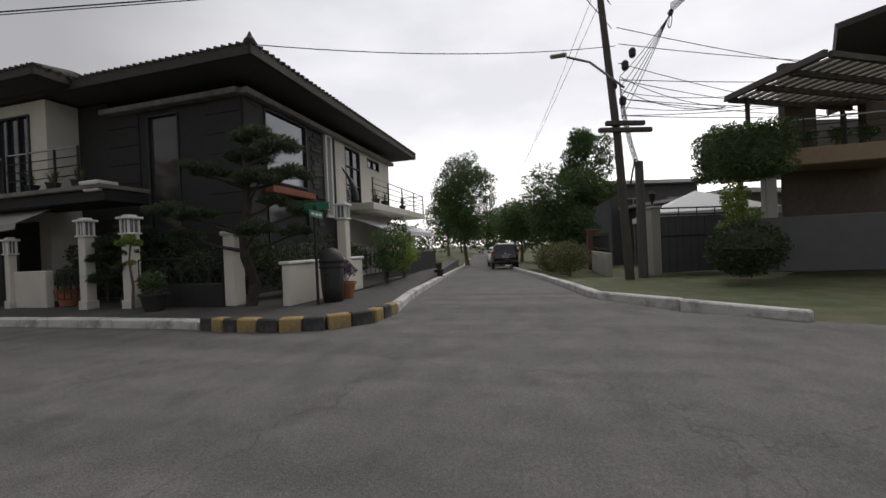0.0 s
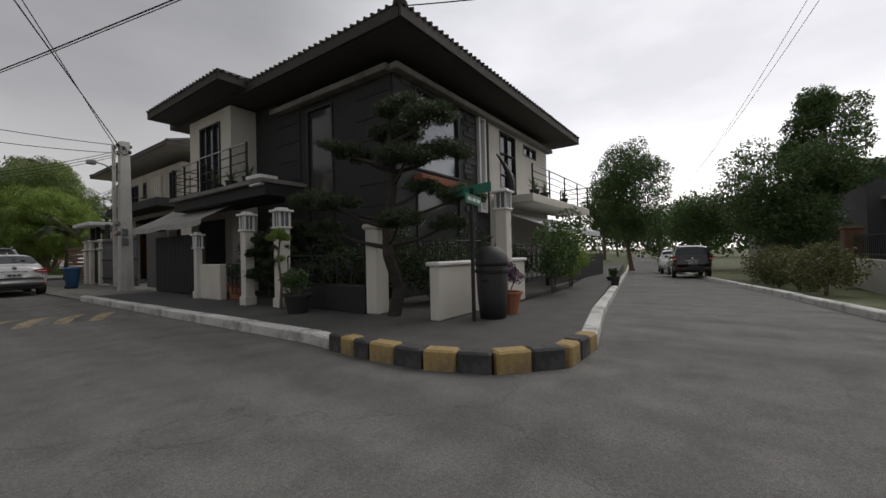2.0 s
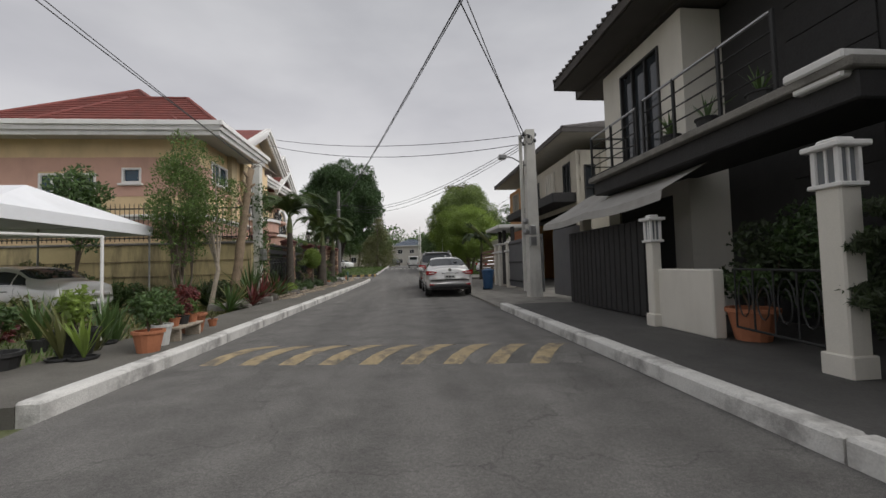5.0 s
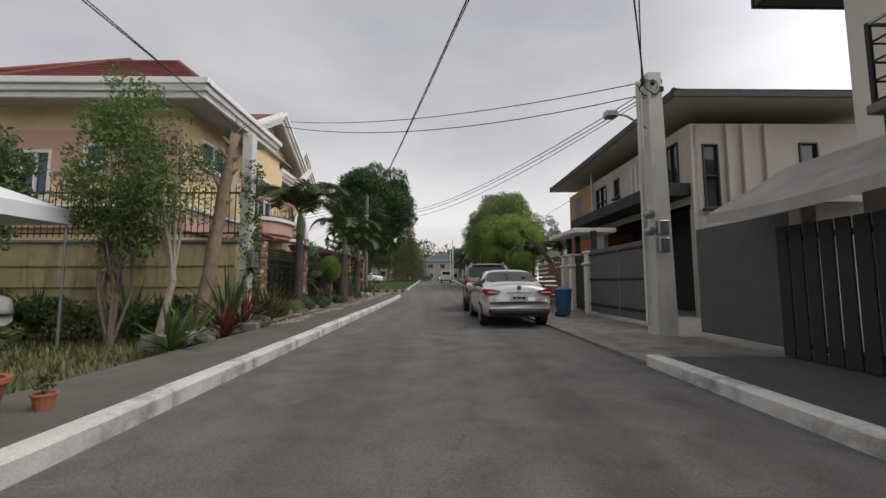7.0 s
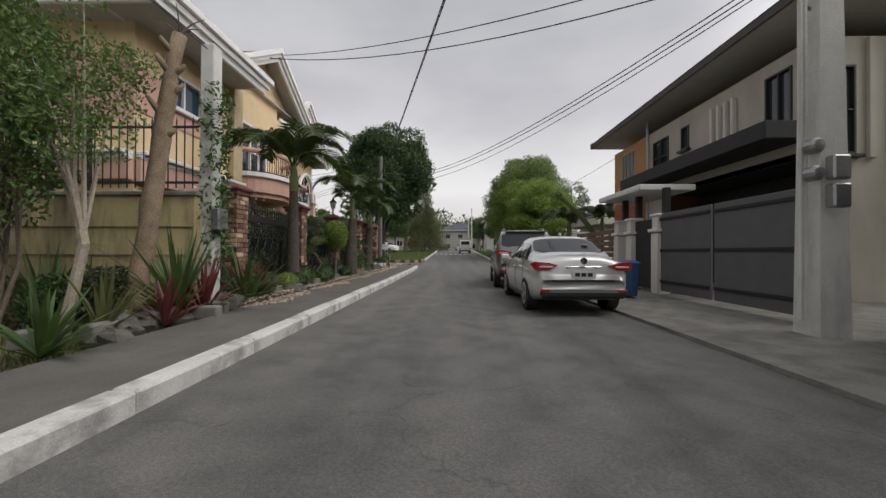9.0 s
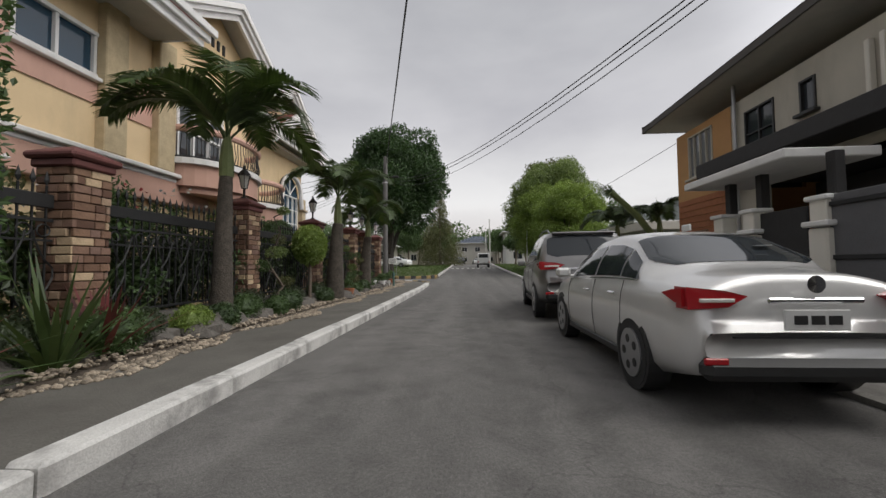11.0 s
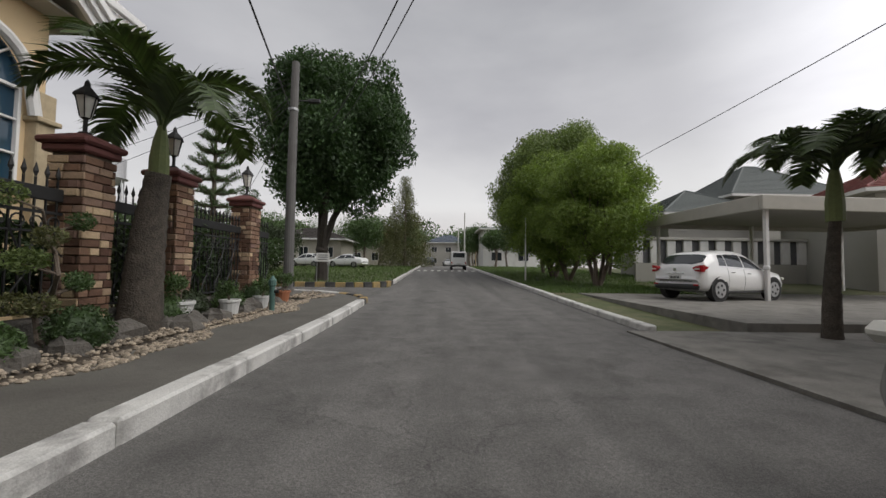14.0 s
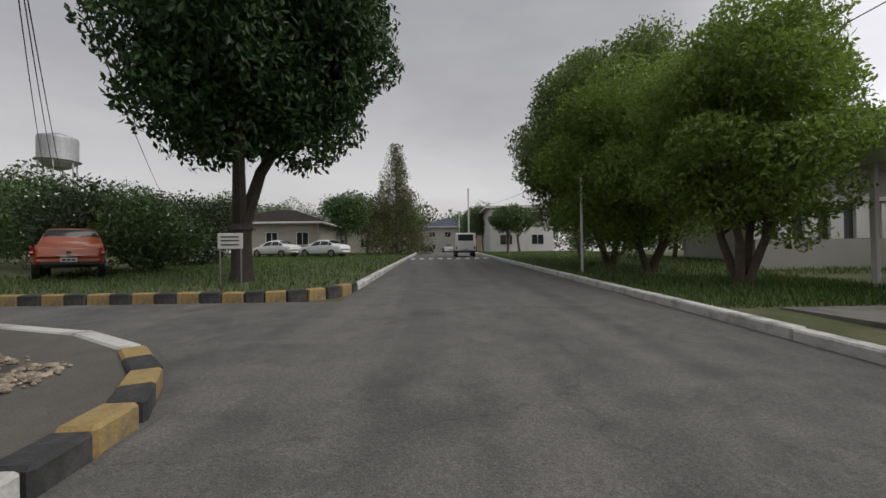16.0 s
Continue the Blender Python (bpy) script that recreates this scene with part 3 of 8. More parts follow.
for i in range(9):
    x = -2.0 + i * 0.5
    b = Build()
    b.v = [(x + .25 + .45 * y - s, y, z + .005) for y, z in pr for s in (0.22, 0)]
    b.f = [(2 * k, 2 * k + 1, 2 * k + 3, 2 * k + 2) for k in range(4)]
    part("stripe", b, STRIPE_PAINT, hump)
hump2 = thing("speed_hump", "low speed hump with white stripes farther up the street", "speed hump", (0.4, 42, G(0, 42) + .02), 0, kind="structure")
b = Build()
b.v = [(x, y, z) for x in (-2.7, 2.9) for y, z in pr]
b.f = [(i, i + 5, i + 6, i + 1) for i in range(4)] + [(0, 1, 2, 3, 4), (9, 8, 7, 6, 5)]
part("hump_body", b, ASPHALT, hump2)
for i in range(9):
    b = Build()
    b.v = [(-2.5 + i * .6 + s, y, z + .005) for y, z in pr for s in (0, 0.3)]
    b.f = [(2 * k, 2 * k + 1, 2 * k + 3, 2 * k + 2) for k in range(4)]
    part("stripe", b, WHITE_PAINT, hump2)


# ---- plants ----
def leaves(n, centre_of, size, seed, droop=0.3, aspect=2.2, fold=True):
    """A mesh of n small folded leaves at the points that centre_of(rng) gives."""
    rg = np.random.RandomState(seed)
    c = np.array(centre_of(rg, n))
    n = len(c)
    d = rg.normal(size=(n, 3))
    d[:, 2] -= droop
    d /= np.linalg.norm(d, axis=1)[:, None]
    u = np.cross(d, rg.normal(size=(n, 3)))
    u /= np.linalg.norm(u, axis=1)[:, None] + 1e-9
    nr = np.cross(d, u)
    L = size * rg.uniform(.65, 1.3, n)[:, None]
    W = L / aspect
    b = Build()
    p0, p1, p2, p3 = c - d * L / 2, c + u * W / 2 + nr * W * .2, c + d * L / 2, c - u * W / 2 + nr * W * .2
    v = np.stack([p0, p1, p2, p3], 1).reshape(-1, 3)
    b.v = v.tolist()
    k = np.arange(n) * 4
    b.f = np.concatenate([np.stack([k, k + 1, k + 2], 1), np.stack([k, k + 2, k + 3], 1)]).tolist()
    return b


def clumps(blobs, shell=0.55):
    """Points spread through a set of lumpy balls (x, y, z, radius, squash), denser towards their skins."""
    blobs = np.array(blobs, float)
    w = blobs[:, 3] ** 2.3
    w /= w.sum()

    def pick(rg, n):
        i = rg.choice(len(blobs), n, p=w)
        d = rg.normal(size=(n, 3))
        d /= np.linalg.norm(d, axis=1)[:, None]
        r = blobs[i, 3] * (shell + (1 - shell) * rg.uniform(0, 1, n) ** .7) * rg.uniform(.85, 1.12, n)
        d[:, 2] *= blobs[i, 4]
        return blobs[i, :3] + d * r[:, None]
    return pick


def crown_blobs(rg, centre, rx, rz, count, r0, r1, squash=0.8, bottom=-1.0):
    """Balls scattered inside an egg, most of them near its skin."""
    out = []
    while len(out) < count:
        d = Vector((rg.gauss(0, 1), rg.gauss(0, 1), rg.gauss(0, 1))).normalized() * (rg.uniform(.35, 1) ** .6)
        if d.z < bottom:
            continue
        r = rg.uniform(r0, r1)
        k = max(.1, 1 - r / rx * .75)
        out.append((centre[0] + d.x * rx * k, centre[1] + d.y * rx * k, centre[2] + d.z * rz * k, r, squash))
    return out


def limbs(b, base, top, r, blobs, rg, count=6, n=7):
    """A tapered trunk with limbs reaching into the clumps."""
    base, top = Vector(base), Vector(top)
    mid = base.lerp(top, .5) + Vector((rg.uniform(-.08, .08), rg.uniform(-.08, .08), 0)) * (top - base).length
    b.tube([base - Vector((0, 0, .15)), base + Vector((0, 0, .1)), mid, top], [r * 1.45, r * 1.1, r * .85, r * .6], n)
    for q in rg.sample(blobs, min(count, len(blobs))):
        e = Vector(q[:3])
        s = mid.lerp(top, rg.uniform(0, 1))
        m = s.lerp(e, .5) + Vector((0, 0, (e - s).length * .12))
        b.tube([s, m, e], [r * .5, r * .3, r * .08], 5)


def tree(name, label, at, height, width, trunk_h, trunk_r, leaf, bark, fork=0.0, n=9000, size=.25, seed=1, count=46, lean=(0, 0), stems=1, lump=(.16, .26), squash=.8, group="", bottom=-1.0, category="tree", droop=.3):
    rg = random.Random(seed)
    t = thing(name, label, category, at, 0, group)
    c = (lean[0], lean[1], (height + trunk_h) / 2)
    rx, rz = width / 2, (height - trunk_h) / 2
    blobs = crown_blobs(rg, c, rx, rz, count, width * lump[0], width * lump[1], squash, bottom)
    b = Build()
    for i in range(stems):
        a = 2 * math.pi * i / stems + .5
        off = 0.0 if stems == 1 else trunk_r * (.45 if fork else 1.2)
        spread = 0.0 if stems == 1 else width * .12
        limbs(b, (off * math.cos(a), off * math.sin(a), fork), (lean[0] + spread * math.cos(a), lean[1] + spread * math.sin(a), trunk_h + rz * .5), trunk_r, blobs, rg, 7)
    if fork:
        b.tube([(0, 0, -.2), (.02, 0, .3), (0, .02, fork * .6), (0, 0, fork + .12)], [trunk_r * 2.1, trunk_r * 1.6, trunk_r * 1.45, trunk_r * 1.5], 10)
    part("trunk", b, bark, t)
    part("crown", leaves(n, clumps(blobs), size, seed, droop), leaf, t)
    return t


def shrub(name, label, at, w, h, leaf, n=1500, size=.09, seed=1, squash=None, shell=.7, category="shrub", group="", count=9, stem=True):
    rg = random.Random(seed)
    t = thing(name, label, category, at, rg.uniform(0, 360), group)
    blobs = crown_blobs(rg, (0, 0, h * .52), w / 2, h / 2, count, w * .2, w * .32, .85)
    part("foliage", leaves(n, clumps(blobs, shell), size, seed, .1), leaf, t)
    if stem:
        b = Build()
        for i in range(3):
            e = Vector(blobs[i][:3])
            b.tube([(0.03 * i - .03, 0, -.05), e * .5 + Vector((0, 0, .02)), e], [.022, .016, .008], 5)
        part("stem", b, BARK, t)
    return t


def ball_bush(name, label, at, r, z, leaf, n=2200, size=.06, seed=1, squash=1.0, trunk=True, category="topiary", group=""):
    t = thing(name, label, category, at, 0, group)
    part("foliage", leaves(n, clumps([(0, 0, z, r, squash)], .9), size, seed, 0), leaf, t)
    core = Build().lathe([(0.02, z - r * .85 * squash), (r * .6, z - r * .6 * squash), (r * .86, z), (r * .6, z + r * .6 * squash), (0.02, z + r * .85 * squash)], n=10)
    part("inner_growth", core, leaf, t)
    if trunk:
        part("stem", Build().tube([(0, 0, -.1), (.02, 0, z * .5), (0, 0, z)], [.05, .04, .03], 7), BARK, t)
    return t


def palm(at, h, lean=(0, 0), fronds=10, length=2.0, seed=1, r=.16, label="feathery palm with a ringed grey trunk beside the fence", shaft=.85, spear=True):
    rg = random.Random(seed)
    t = thing("palm_tree", label, "palm tree", at, rg.uniform(0, 360), "street palms")
    b = Build()
    prof = []
    for i in range(34):
        k = i / 33
        rr = r * (1.3 - .62 * k) * (1.02 if i % 2 else .985) * rg.uniform(.96, 1.04)
        prof.append(((lean[0] * k * k, lean[1] * k * k, -.1 + (h + .1) * k), rr))
    b.tube([p for p, _ in prof], [q for _, q in prof], 11)
    part("trunk", b, BARK_PALM, t, "", True)
    top = Vector((lean[0] * 1.1, lean[1] * 1.1, h + shaft))
    crown = Build().tube([(lean[0], lean[1], h - .05), (lean[0], lean[1], h + shaft * .3), (lean[0] * 1.05, lean[1] * 1.05, h + shaft * .7), top], [.125, .125, .095, .05], 9)
    part("crownshaft", crown, CROWNSHAFT, t, "smooth pale green crownshaft")
    for k in range(fronds):
        a = 2 * math.pi * k / fronds + rg.uniform(-.25, .25)
        e0, e1 = radians(rg.uniform(55, 84)), radians(rg.uniform(-85, -45))
        L = length * rg.uniform(.85, 1.12)
        twist = rg.uniform(-.25, .25)
        f = Build()
        p = top - Vector((0, 0, rg.uniform(.02, .22)))
        pts = [p.copy()]
        for i in range(12):
            s = (i + .5) / 12
            e = e0 + (e1 - e0) * s ** 1.25
            aa = a + twist * s
            p = p + Vector((math.cos(e) * math.cos(aa), math.cos(e) * math.sin(aa), math.sin(e))) * L / 12
            pts.append(p.copy())
        f.tube(pts, [.024 - .0018 * i for i in range(13)], 5)
        side = Vector((-math.sin(a), math.cos(a), 0))
        for i in range(74):
            s = .14 + .86 * i / 73
            q = s * 12
            j = min(11, int(q))
            p = pts[j].lerp(pts[j + 1], q - j)
            d = (pts[j + 1] - pts[j]).normalized()
            ll = length * .31 * (math.sin(math.pi * min(1, .12 + s * .84)) ** .6) * rg.uniform(.85, 1.1) + .05
            for sg in (-1, 1):
                o = (side * sg * .72 + d * .62 + Vector((0, 0, rg.uniform(.05, .3)))).normalized()
                m = p + o * ll * .5
                e = m + (o + Vector((0, 0, -.55))).normalized() * ll * .5
                wv = d * .026
                f.add([p - wv * .6, p + wv * .6, m + wv, e, m - wv], [(0, 1, 2, 4), (4, 2, 3)])
        part("frond", f, LEAF_PALM, t)
    if spear:
        f = Build().tube([top - Vector((0, 0, .2)), top + Vector((.03, .02, length * .25)), top + Vector((.1, .05, length * .5))], [.03, .018, .004], 6)
        part("spear_leaf", f, CROWNSHAFT, t, "upright unopened spear leaf")
    return t


def spiky(name, label, at, h, n, leaf, seed=1, w=.05, spread=.9, category="plant", group="", pot=None):
    """A rosette of long pointed leaves."""
    rg = random.Random(seed)
    t = thing(name, label, category, at, rg.uniform(0, 360), group)
    b = Build()
    z0 = pot[1] if pot else 0.0
    for k in range(n):
        a = rg.uniform(0, 2 * math.pi)
        tilt = rg.uniform(.05, spread)
        L = h * rg.uniform(.7, 1.1)
        s = Vector((-math.sin(a), math.cos(a), 0)) * w / 2
        d = Vector((math.cos(a) * math.sin(tilt), math.sin(a) * math.sin(tilt), math.cos(tilt)))
        o = Vector((0, 0, z0 - .02))
        m, e = o + d * L * .5, o + d * L + Vector((math.cos(a), math.sin(a), -.6)) * L * .12 * tilt
        b.add([o - s * .6, o + s * .6, m + s, e, m - s], [(0, 1, 2, 4), (4, 2, 3)])
    part("leaves", b, leaf, t)
    if pot:
        part("pot", Build().lathe([(pot[0] * .72, 0), (pot[0], pot[1] * .88), (pot[0] * 1.1, pot[1] * .9), (pot[0] * 1.1, pot[1]), (pot[0] * .9, pot[1]), (pot[0] * .88, pot[1] * .86), (.01, pot[1] * .86)], n=14), pot[2], t)
    return t


def potted(at, r, h, w, ph, leaf, potmat, seed, label, group="garden pots", size=.08, n=500):
    rg = random.Random(seed)
    t = thing("potted_plant", label, "potted plant", at, rg.uniform(0, 360), group)
    part("pot", Build().lathe([(r * .72, 0), (r, h * .86), (r * 1.12, h * .88), (r * 1.12, h), (r * .92, h), (r * .9, h * .85), (.01, h * .85)], n=14), potmat, t)
    blobs = crown_blobs(rg, (0, 0, h + ph * .5), w / 2, ph / 2, 7, w * .2, w * .3, .9)
    part("foliage", leaves(n, clumps(blobs, .4), size, seed, .1), leaf, t)
    b = Build()
    for i in range(3):
        e = Vector(blobs[i][:3])
        b.tube([(0, 0, h * .8), e], [.012, .006], 4)
    part("stem", b, BARK, t)
    return t


def grass_patch(name, label, x0, x1, y0, y1, n, h, leaf, seed, inside=None):
    rg = np.random.RandomState(seed)
    b = Build()
    P = np.stack([rg.uniform(x0, x1, n), rg.uniform(y0, y1, n)], 1)
    for x, y in P:
        if inside and not inside(x, y):
            continue
        z = G(x, y) - .05
        a = rg.uniform(0, 6.28)
        L = h * rg.uniform(.5, 1.3)
        dx, dy = math.cos(a), math.sin(a)
        w = .012 + .02 * h
        b.add([(x - dy * w, y + dx * w, z), (x + dy * w, y - dx * w, z), (x + dx * L * .45, y + dy * L * .45, z + L)], [(0, 1, 2)])
    return single(name, b, leaf, label, "grass", kind="stuff")


# ---- houses ----
def wall_with_holes(b, o, u, length, height, thick, holes):
    """A wall in one piece from o along the level way u, with square openings (s0, s1, z0, z1) right through it."""
    u = Vector(u).normalized()
    w = Vector((-u.y, u.x, 0))
    ss = sorted({0, length, *[min(length, max(0, h)) for q in holes for h in q[:2]]})
    zs = sorted({0, height, *[min(height, max(0, h)) for q in holes for h in q[2:4]]})
    m = Matrix(((u.x, w.x, 0, o[0]), (u.y, w.y, 0, o[1]), (0, 0, 1, o[2]), (0, 0, 0, 1)))
    ns, nz = len(ss), len(zs)
    solid = {(i, j): not any(q[0] <= ss[i] + 1e-6 and q[1] >= ss[i + 1] - 1e-6 and q[2] <= zs[j] + 1e-6 and q[3] >= zs[j + 1] - 1e-6 for q in holes)
             for i in range(ns - 1) for j in range(nz - 1)}
    vs = [(s, d, z) for d in (0, thick) for z in zs for s in ss]
    at = lambda i, j, d: d * ns * nz + j * ns + i
    fs = []
    for (i, j), full in solid.items():
        if not full:
            continue
        fs.append((at(i, j, 0), at(i + 1, j, 0), at(i + 1, j + 1, 0), at(i, j + 1, 0)))
        fs.append((at(i, j, 1), at(i, j + 1, 1), at(i + 1, j + 1, 1), at(i + 1, j, 1)))
        for k, e, f in (((i - 1, j), (i, j), (i, j + 1)), ((i + 1, j), (i + 1, j + 1), (i + 1, j)), ((i, j - 1), (i + 1, j), (i, j)), ((i, j + 1), (i, j + 1), (i + 1, j + 1))):
            if not solid.get(k, False):
                fs.append((at(*e, 0), at(*f, 0), at(*f, 1), at(*e, 1)))
    used = sorted({k for f in fs for k in f})
    new_at = {k: n for n, k in enumerate(used)}
    b.add([vs[k] for k in used], [tuple(new_at[k] for k in f) for f in fs], m)
    return m


def window(parent, m, s0, s1, z0, z1, frame_mat, glass, mull=1, trans=0, sill=True, proud=0.04, bar=0.055, name="window", depth=0.1, curtain=None):
    """A window with frame, bars, pane and sill in the wall's own axes."""
    win = new(name)
    win.parent = parent
    win.matrix_basis = Matrix.Identity(4)
    w, h, cx, cz = s1 - s0, z1 - z0, (s0 + s1) / 2, (z0 + z1) / 2
    f = Build()
    for x in (s0 + bar / 2, s1 - bar / 2):
        f.box((x, depth / 2 - proud, cz), (bar, depth, h), .008, m)
    for z in (z0 + bar / 2, z1 - bar / 2):
        f.box((cx, depth / 2 - proud, z), (w - 2 * bar, depth, bar), .008, m)
    for i in range(mull):
        f.box((s0 + w * (i + 1) / (mull + 1), depth / 2 - proud, cz), (bar * .8, depth * .8, h - 2 * bar), .006, m)
    for i in range(trans):
        f.box((cx, depth / 2 - proud, z0 + h * (i + 1) / (trans + 1)), (w - 2 * bar, depth * .7, bar * .7), .006, m)
    part("window_frame", f, frame_mat, win)
    for i in range(mull + 1):
        a, c = s0 + w * i / (mull + 1), s0 + w * (i + 1) / (mull + 1)
        part("pane", Build().box(((a + c) / 2, .05, cz), (c - a - .02, .012, h - .04), 0, m), glass, win)
    if curtain:
        part("curtain", Build().box((cx, .12, cz), (w - .05, .01, h - .05), 0, m), curtain, win)
    if sill:
        part("sill", Build().box((cx, -.05, z0 - .05), (w + .16, .2, .08), .012, m), frame_mat, win)
    return win


def hip_roof(parent, x0, x1, y0, y1, z, rise, tile, fascia, soffit, thick=.22, ridge_in=None, name="roof", ends=False):
    """A hipped roof: tiled slopes over a fascia and a soffit."""
    w, d = x1 - x0, y1 - y0
    r = min(w, d) / 2
    if w < d:
        a, c = ((x0 + x1) / 2, y0 + r), ((x0 + x1) / 2, y1 - r)
    else:
        a, c = (x0 + r, (y0 + y1) / 2), (x1 - r, (y0 + y1) / 2)
    top = z + thick
    slopes = Build()
    A, C = (*a, top + rise), (*c, top + rise)
    p = [(x0, y0, top), (x1, y0, top), (x1, y1, top), (x0, y1, top)]
    if w < d:
        faces = [[p[0], p[1], A], [p[1], p[2], C, A], [p[2], p[3], C], [p[3], p[0], A, C]]
    else:
        faces = [[p[0], p[1], C, A], [p[1], p[2], C], [p[2], p[3], A, C], [p[3], p[0], A]]
    for q in faces:
        slopes.add(q, [tuple(range(len(q)))])
    slopes.add(p, [(3, 2, 1, 0)])
    part(name, slopes, tile, parent)
    courses = Build()
    for q in faces:
        q = [Vector(k) for k in q]
        e0, e1 = q[0], q[1]
        t0, t1 = q[-1], (q[2] if len(q) == 4 else q[-1])
        nrm = (e1 - e0).cross(t0 - e0).normalized()
        if nrm.z < 0:
            nrm = -nrm
        n = max(4, int((t0 - e0).length / .33))
        for k in range(n):
            s = k / n
            l, rr = e0.lerp(t0, s), e1.lerp(t1, s)
            courses.tube([l + nrm * .012, rr + nrm * .012], .028, 5)
    part("tile_relief", courses, tile, parent)
    if ends:
        caps = Build()
        for e0, e1 in zip(p, p[1:] + p[:1]):
            e0, e1 = Vector(e0), Vector(e1)
            along = (e1 - e0).normalized()
            out = Vector((along.y, -along.x, 0))
            n = int((e1 - e0).length / .21)
            for k in range(n):
                o = e0.lerp(e1, (k + .5) / n) + Vector((0, 0, .02))
                caps.tube([o - out * .12 + Vector((0, 0, .05)), o + out * .07 - Vector((0, 0, .01))], .042, 6)
        tagged(part("eave_tiling", caps, tile, parent), "row of rounded tile ends along the eaves", kind="stuff")
    ridge = Build()
    for s, e in ((A, C), (p[0], A), (p[3], A if w > d else C), (p[1], C if w > d else A), (p[2], C)):
        ridge.tube([s, e], .075, 7)
    part("ridge_cap", ridge, tile, parent)
    t = .05
    for fc, fs in ((((x0 + x1) / 2, y0 + t / 2 - .02), (w + .04, t)), (((x0 + x1) / 2, y1 - t / 2 + .02), (w + .04, t)),
                   ((x0 + t / 2 - .02, (y0 + y1) / 2), (t, d - 2 * t)), ((x1 - t / 2 + .02, (y0 + y1) / 2), (t, d - 2 * t))):
        part("fascia", Build().box((*fc, z + thick / 2), (*fs, thick), .01), fascia, parent)
    s = Build().box(((x0 + x1) / 2, (y0 + y1) / 2, z + .03), (w - 2 * t - .01, d - 2 * t - .01, .04), 0)
    part("soffit", s, soffit, parent)


def rail(parent, pts, z, h, bars, post_mat=IRON, posts=True, name="railing"):
    """Round rails between posts along a line."""
    r = new(name)
    r.parent = parent
    P = [Vector((*q, z)) for q in pts]
    for i, p in enumerate(P):
        if posts:
            part("post", Build().box((p.x, p.y, z + h / 2), (.045, .045, h), .006), post_mat, r)
    for k in range(bars):
        zz = h * (1 - k * .23) - .02
        part("rail", Build().tube([p + Vector((0, 0, zz)) for p in P], .014 if k else .024, 6), post_mat if k else STEEL, r)
    return r


def balusters(parent, pts, z, h, step=.11, material=IRON, belly=.06, name="balustrade"):
    """A curved iron balustrade with bellied bars."""
    r = new(name)
    r.parent = parent
    P = [Vector((*q, 0)) for q in pts]
    c = sum(P, Vector()) / len(P)
    for k, zz in enumerate((z + .05, z + h - .03)):
        part("rail", Build().tube([p + Vector((0, 0, zz)) for p in P], .02, 6), material, r)
    for p, q in zip(P, P[1:]):
        n = max(1, round((q - p).length / step))
        for i in range(n):
            o = p.lerp(q, (i + .5) / n)
            out = Vector((q.y - p.y, p.x - q.x, 0)).normalized()
            if out.dot(o - c) < 0:
                out = -out
            b = Build().tube([o + Vector((0, 0, z + .05)), o + out * belly * (1 if i % 2 else .3) + Vector((0, 0, z + h * .35)), o + Vector((0, 0, z + h * .7)), o + Vector((0, 0, z + h - .04))], .011, 5)
            part("baluster", b, material, r)
    return r


# corner house: two storeys, charcoal stone and white plaster under dark hipped roofs
H1 = thing("corner_house", "two-storey corner house, charcoal stone and white plaster, dark hipped roofs", "house")
b = Build()
mS = wall_with_holes(b, (6.7, -13.8, .1), (1, 0, 0), 9.8, 5.5, .2, [(.75, 2.75, 3.15, 5.25), (.75, 2.75, 1.2, 2.85), (3.8, 4.25, 2.3, 5.35), (5.3, 6.6, 3.0, 5.25), (7.3, 8.6, 4.75, 5.2)])
part("wall", b, DARK_CLAD, H1, "charcoal clad wall")
b = Build()
mWest = wall_with_holes(b, (6.7, -9.0, .1), (0, -1, 0), 4.6, 5.5, .2, [(1.5, 2.62, 1.5, 5.15)])
part("wall", b, DARK_CLAD, H1, "charcoal clad wall")
part("wall", Build().box((16.4, -9, 2.85), (.2, 9.2, 5.5)), WHITE_WALL, H1)
part("wall", Build().box((11.5, -4.4, 2.85), (9.6, .2, 5.5)), WHITE_WALL, H1)
w2 = Build()
wall_with_holes(w2, (11.25, -13.83, .12), (1, 0, 0), 5.2, 5.46, .025, [(.75, 2.05, 2.98, 5.23), (2.75, 4.05, 4.73, 5.18)])
part("plaster_panel", w2, WHITE_WALL, H1, "white plastered wall panel")
# stone pieces on the dark bay
stone_mesh = {}
for k, ln in enumerate((.38, .5, .62)):
    stone_mesh[k] = Build().box((0, 0, 0), (ln - .012, .035, .148), .008).mesh("stone_tile", DARK_STONE)
def stone_field(parent, m, s0, s1, z0, z1, holes, limit=150):
    rg = random.Random(int(s0 * 100) + 3)
    n = 0
    z = z0
    while z < z1 - .1 and n < limit:
        s = s0 - rg.uniform(0, .3)
        while s < s1 - .1 and n < limit:
            k = rg.randrange(3)
            ln = (.38, .5, .62)[k]
            if s >= s0 - .01 and s + ln <= s1 + .01 and not any(s < q[1] and s + ln > q[0] and z < q[3] and z + .16 > q[2] for q in holes):
                ob = new("stone_tile", stone_mesh[k])
                ob.parent = parent
                ob.matrix_basis = m @ pose(s + ln / 2, -.012 - rg.uniform(0, .012), z + .08)
                n += 1
            s += ln
        z += .16
for i in range(9):
    for j in range(4):
        s0, z0 = .02 + j * 1.18, .6 + i * .54
        if not (s0 < 2.7 and s0 + 1.17 > 1.45 and z0 < 5.15 and z0 + .53 > 1.45):
            part("cladding_panel", Build().box((0, 0, 0), (1.168, .03, .528), .006), DARK_CLAD, H1).matrix_basis = mWest @ pose(s0 + .584, -.014, z0 + .264)
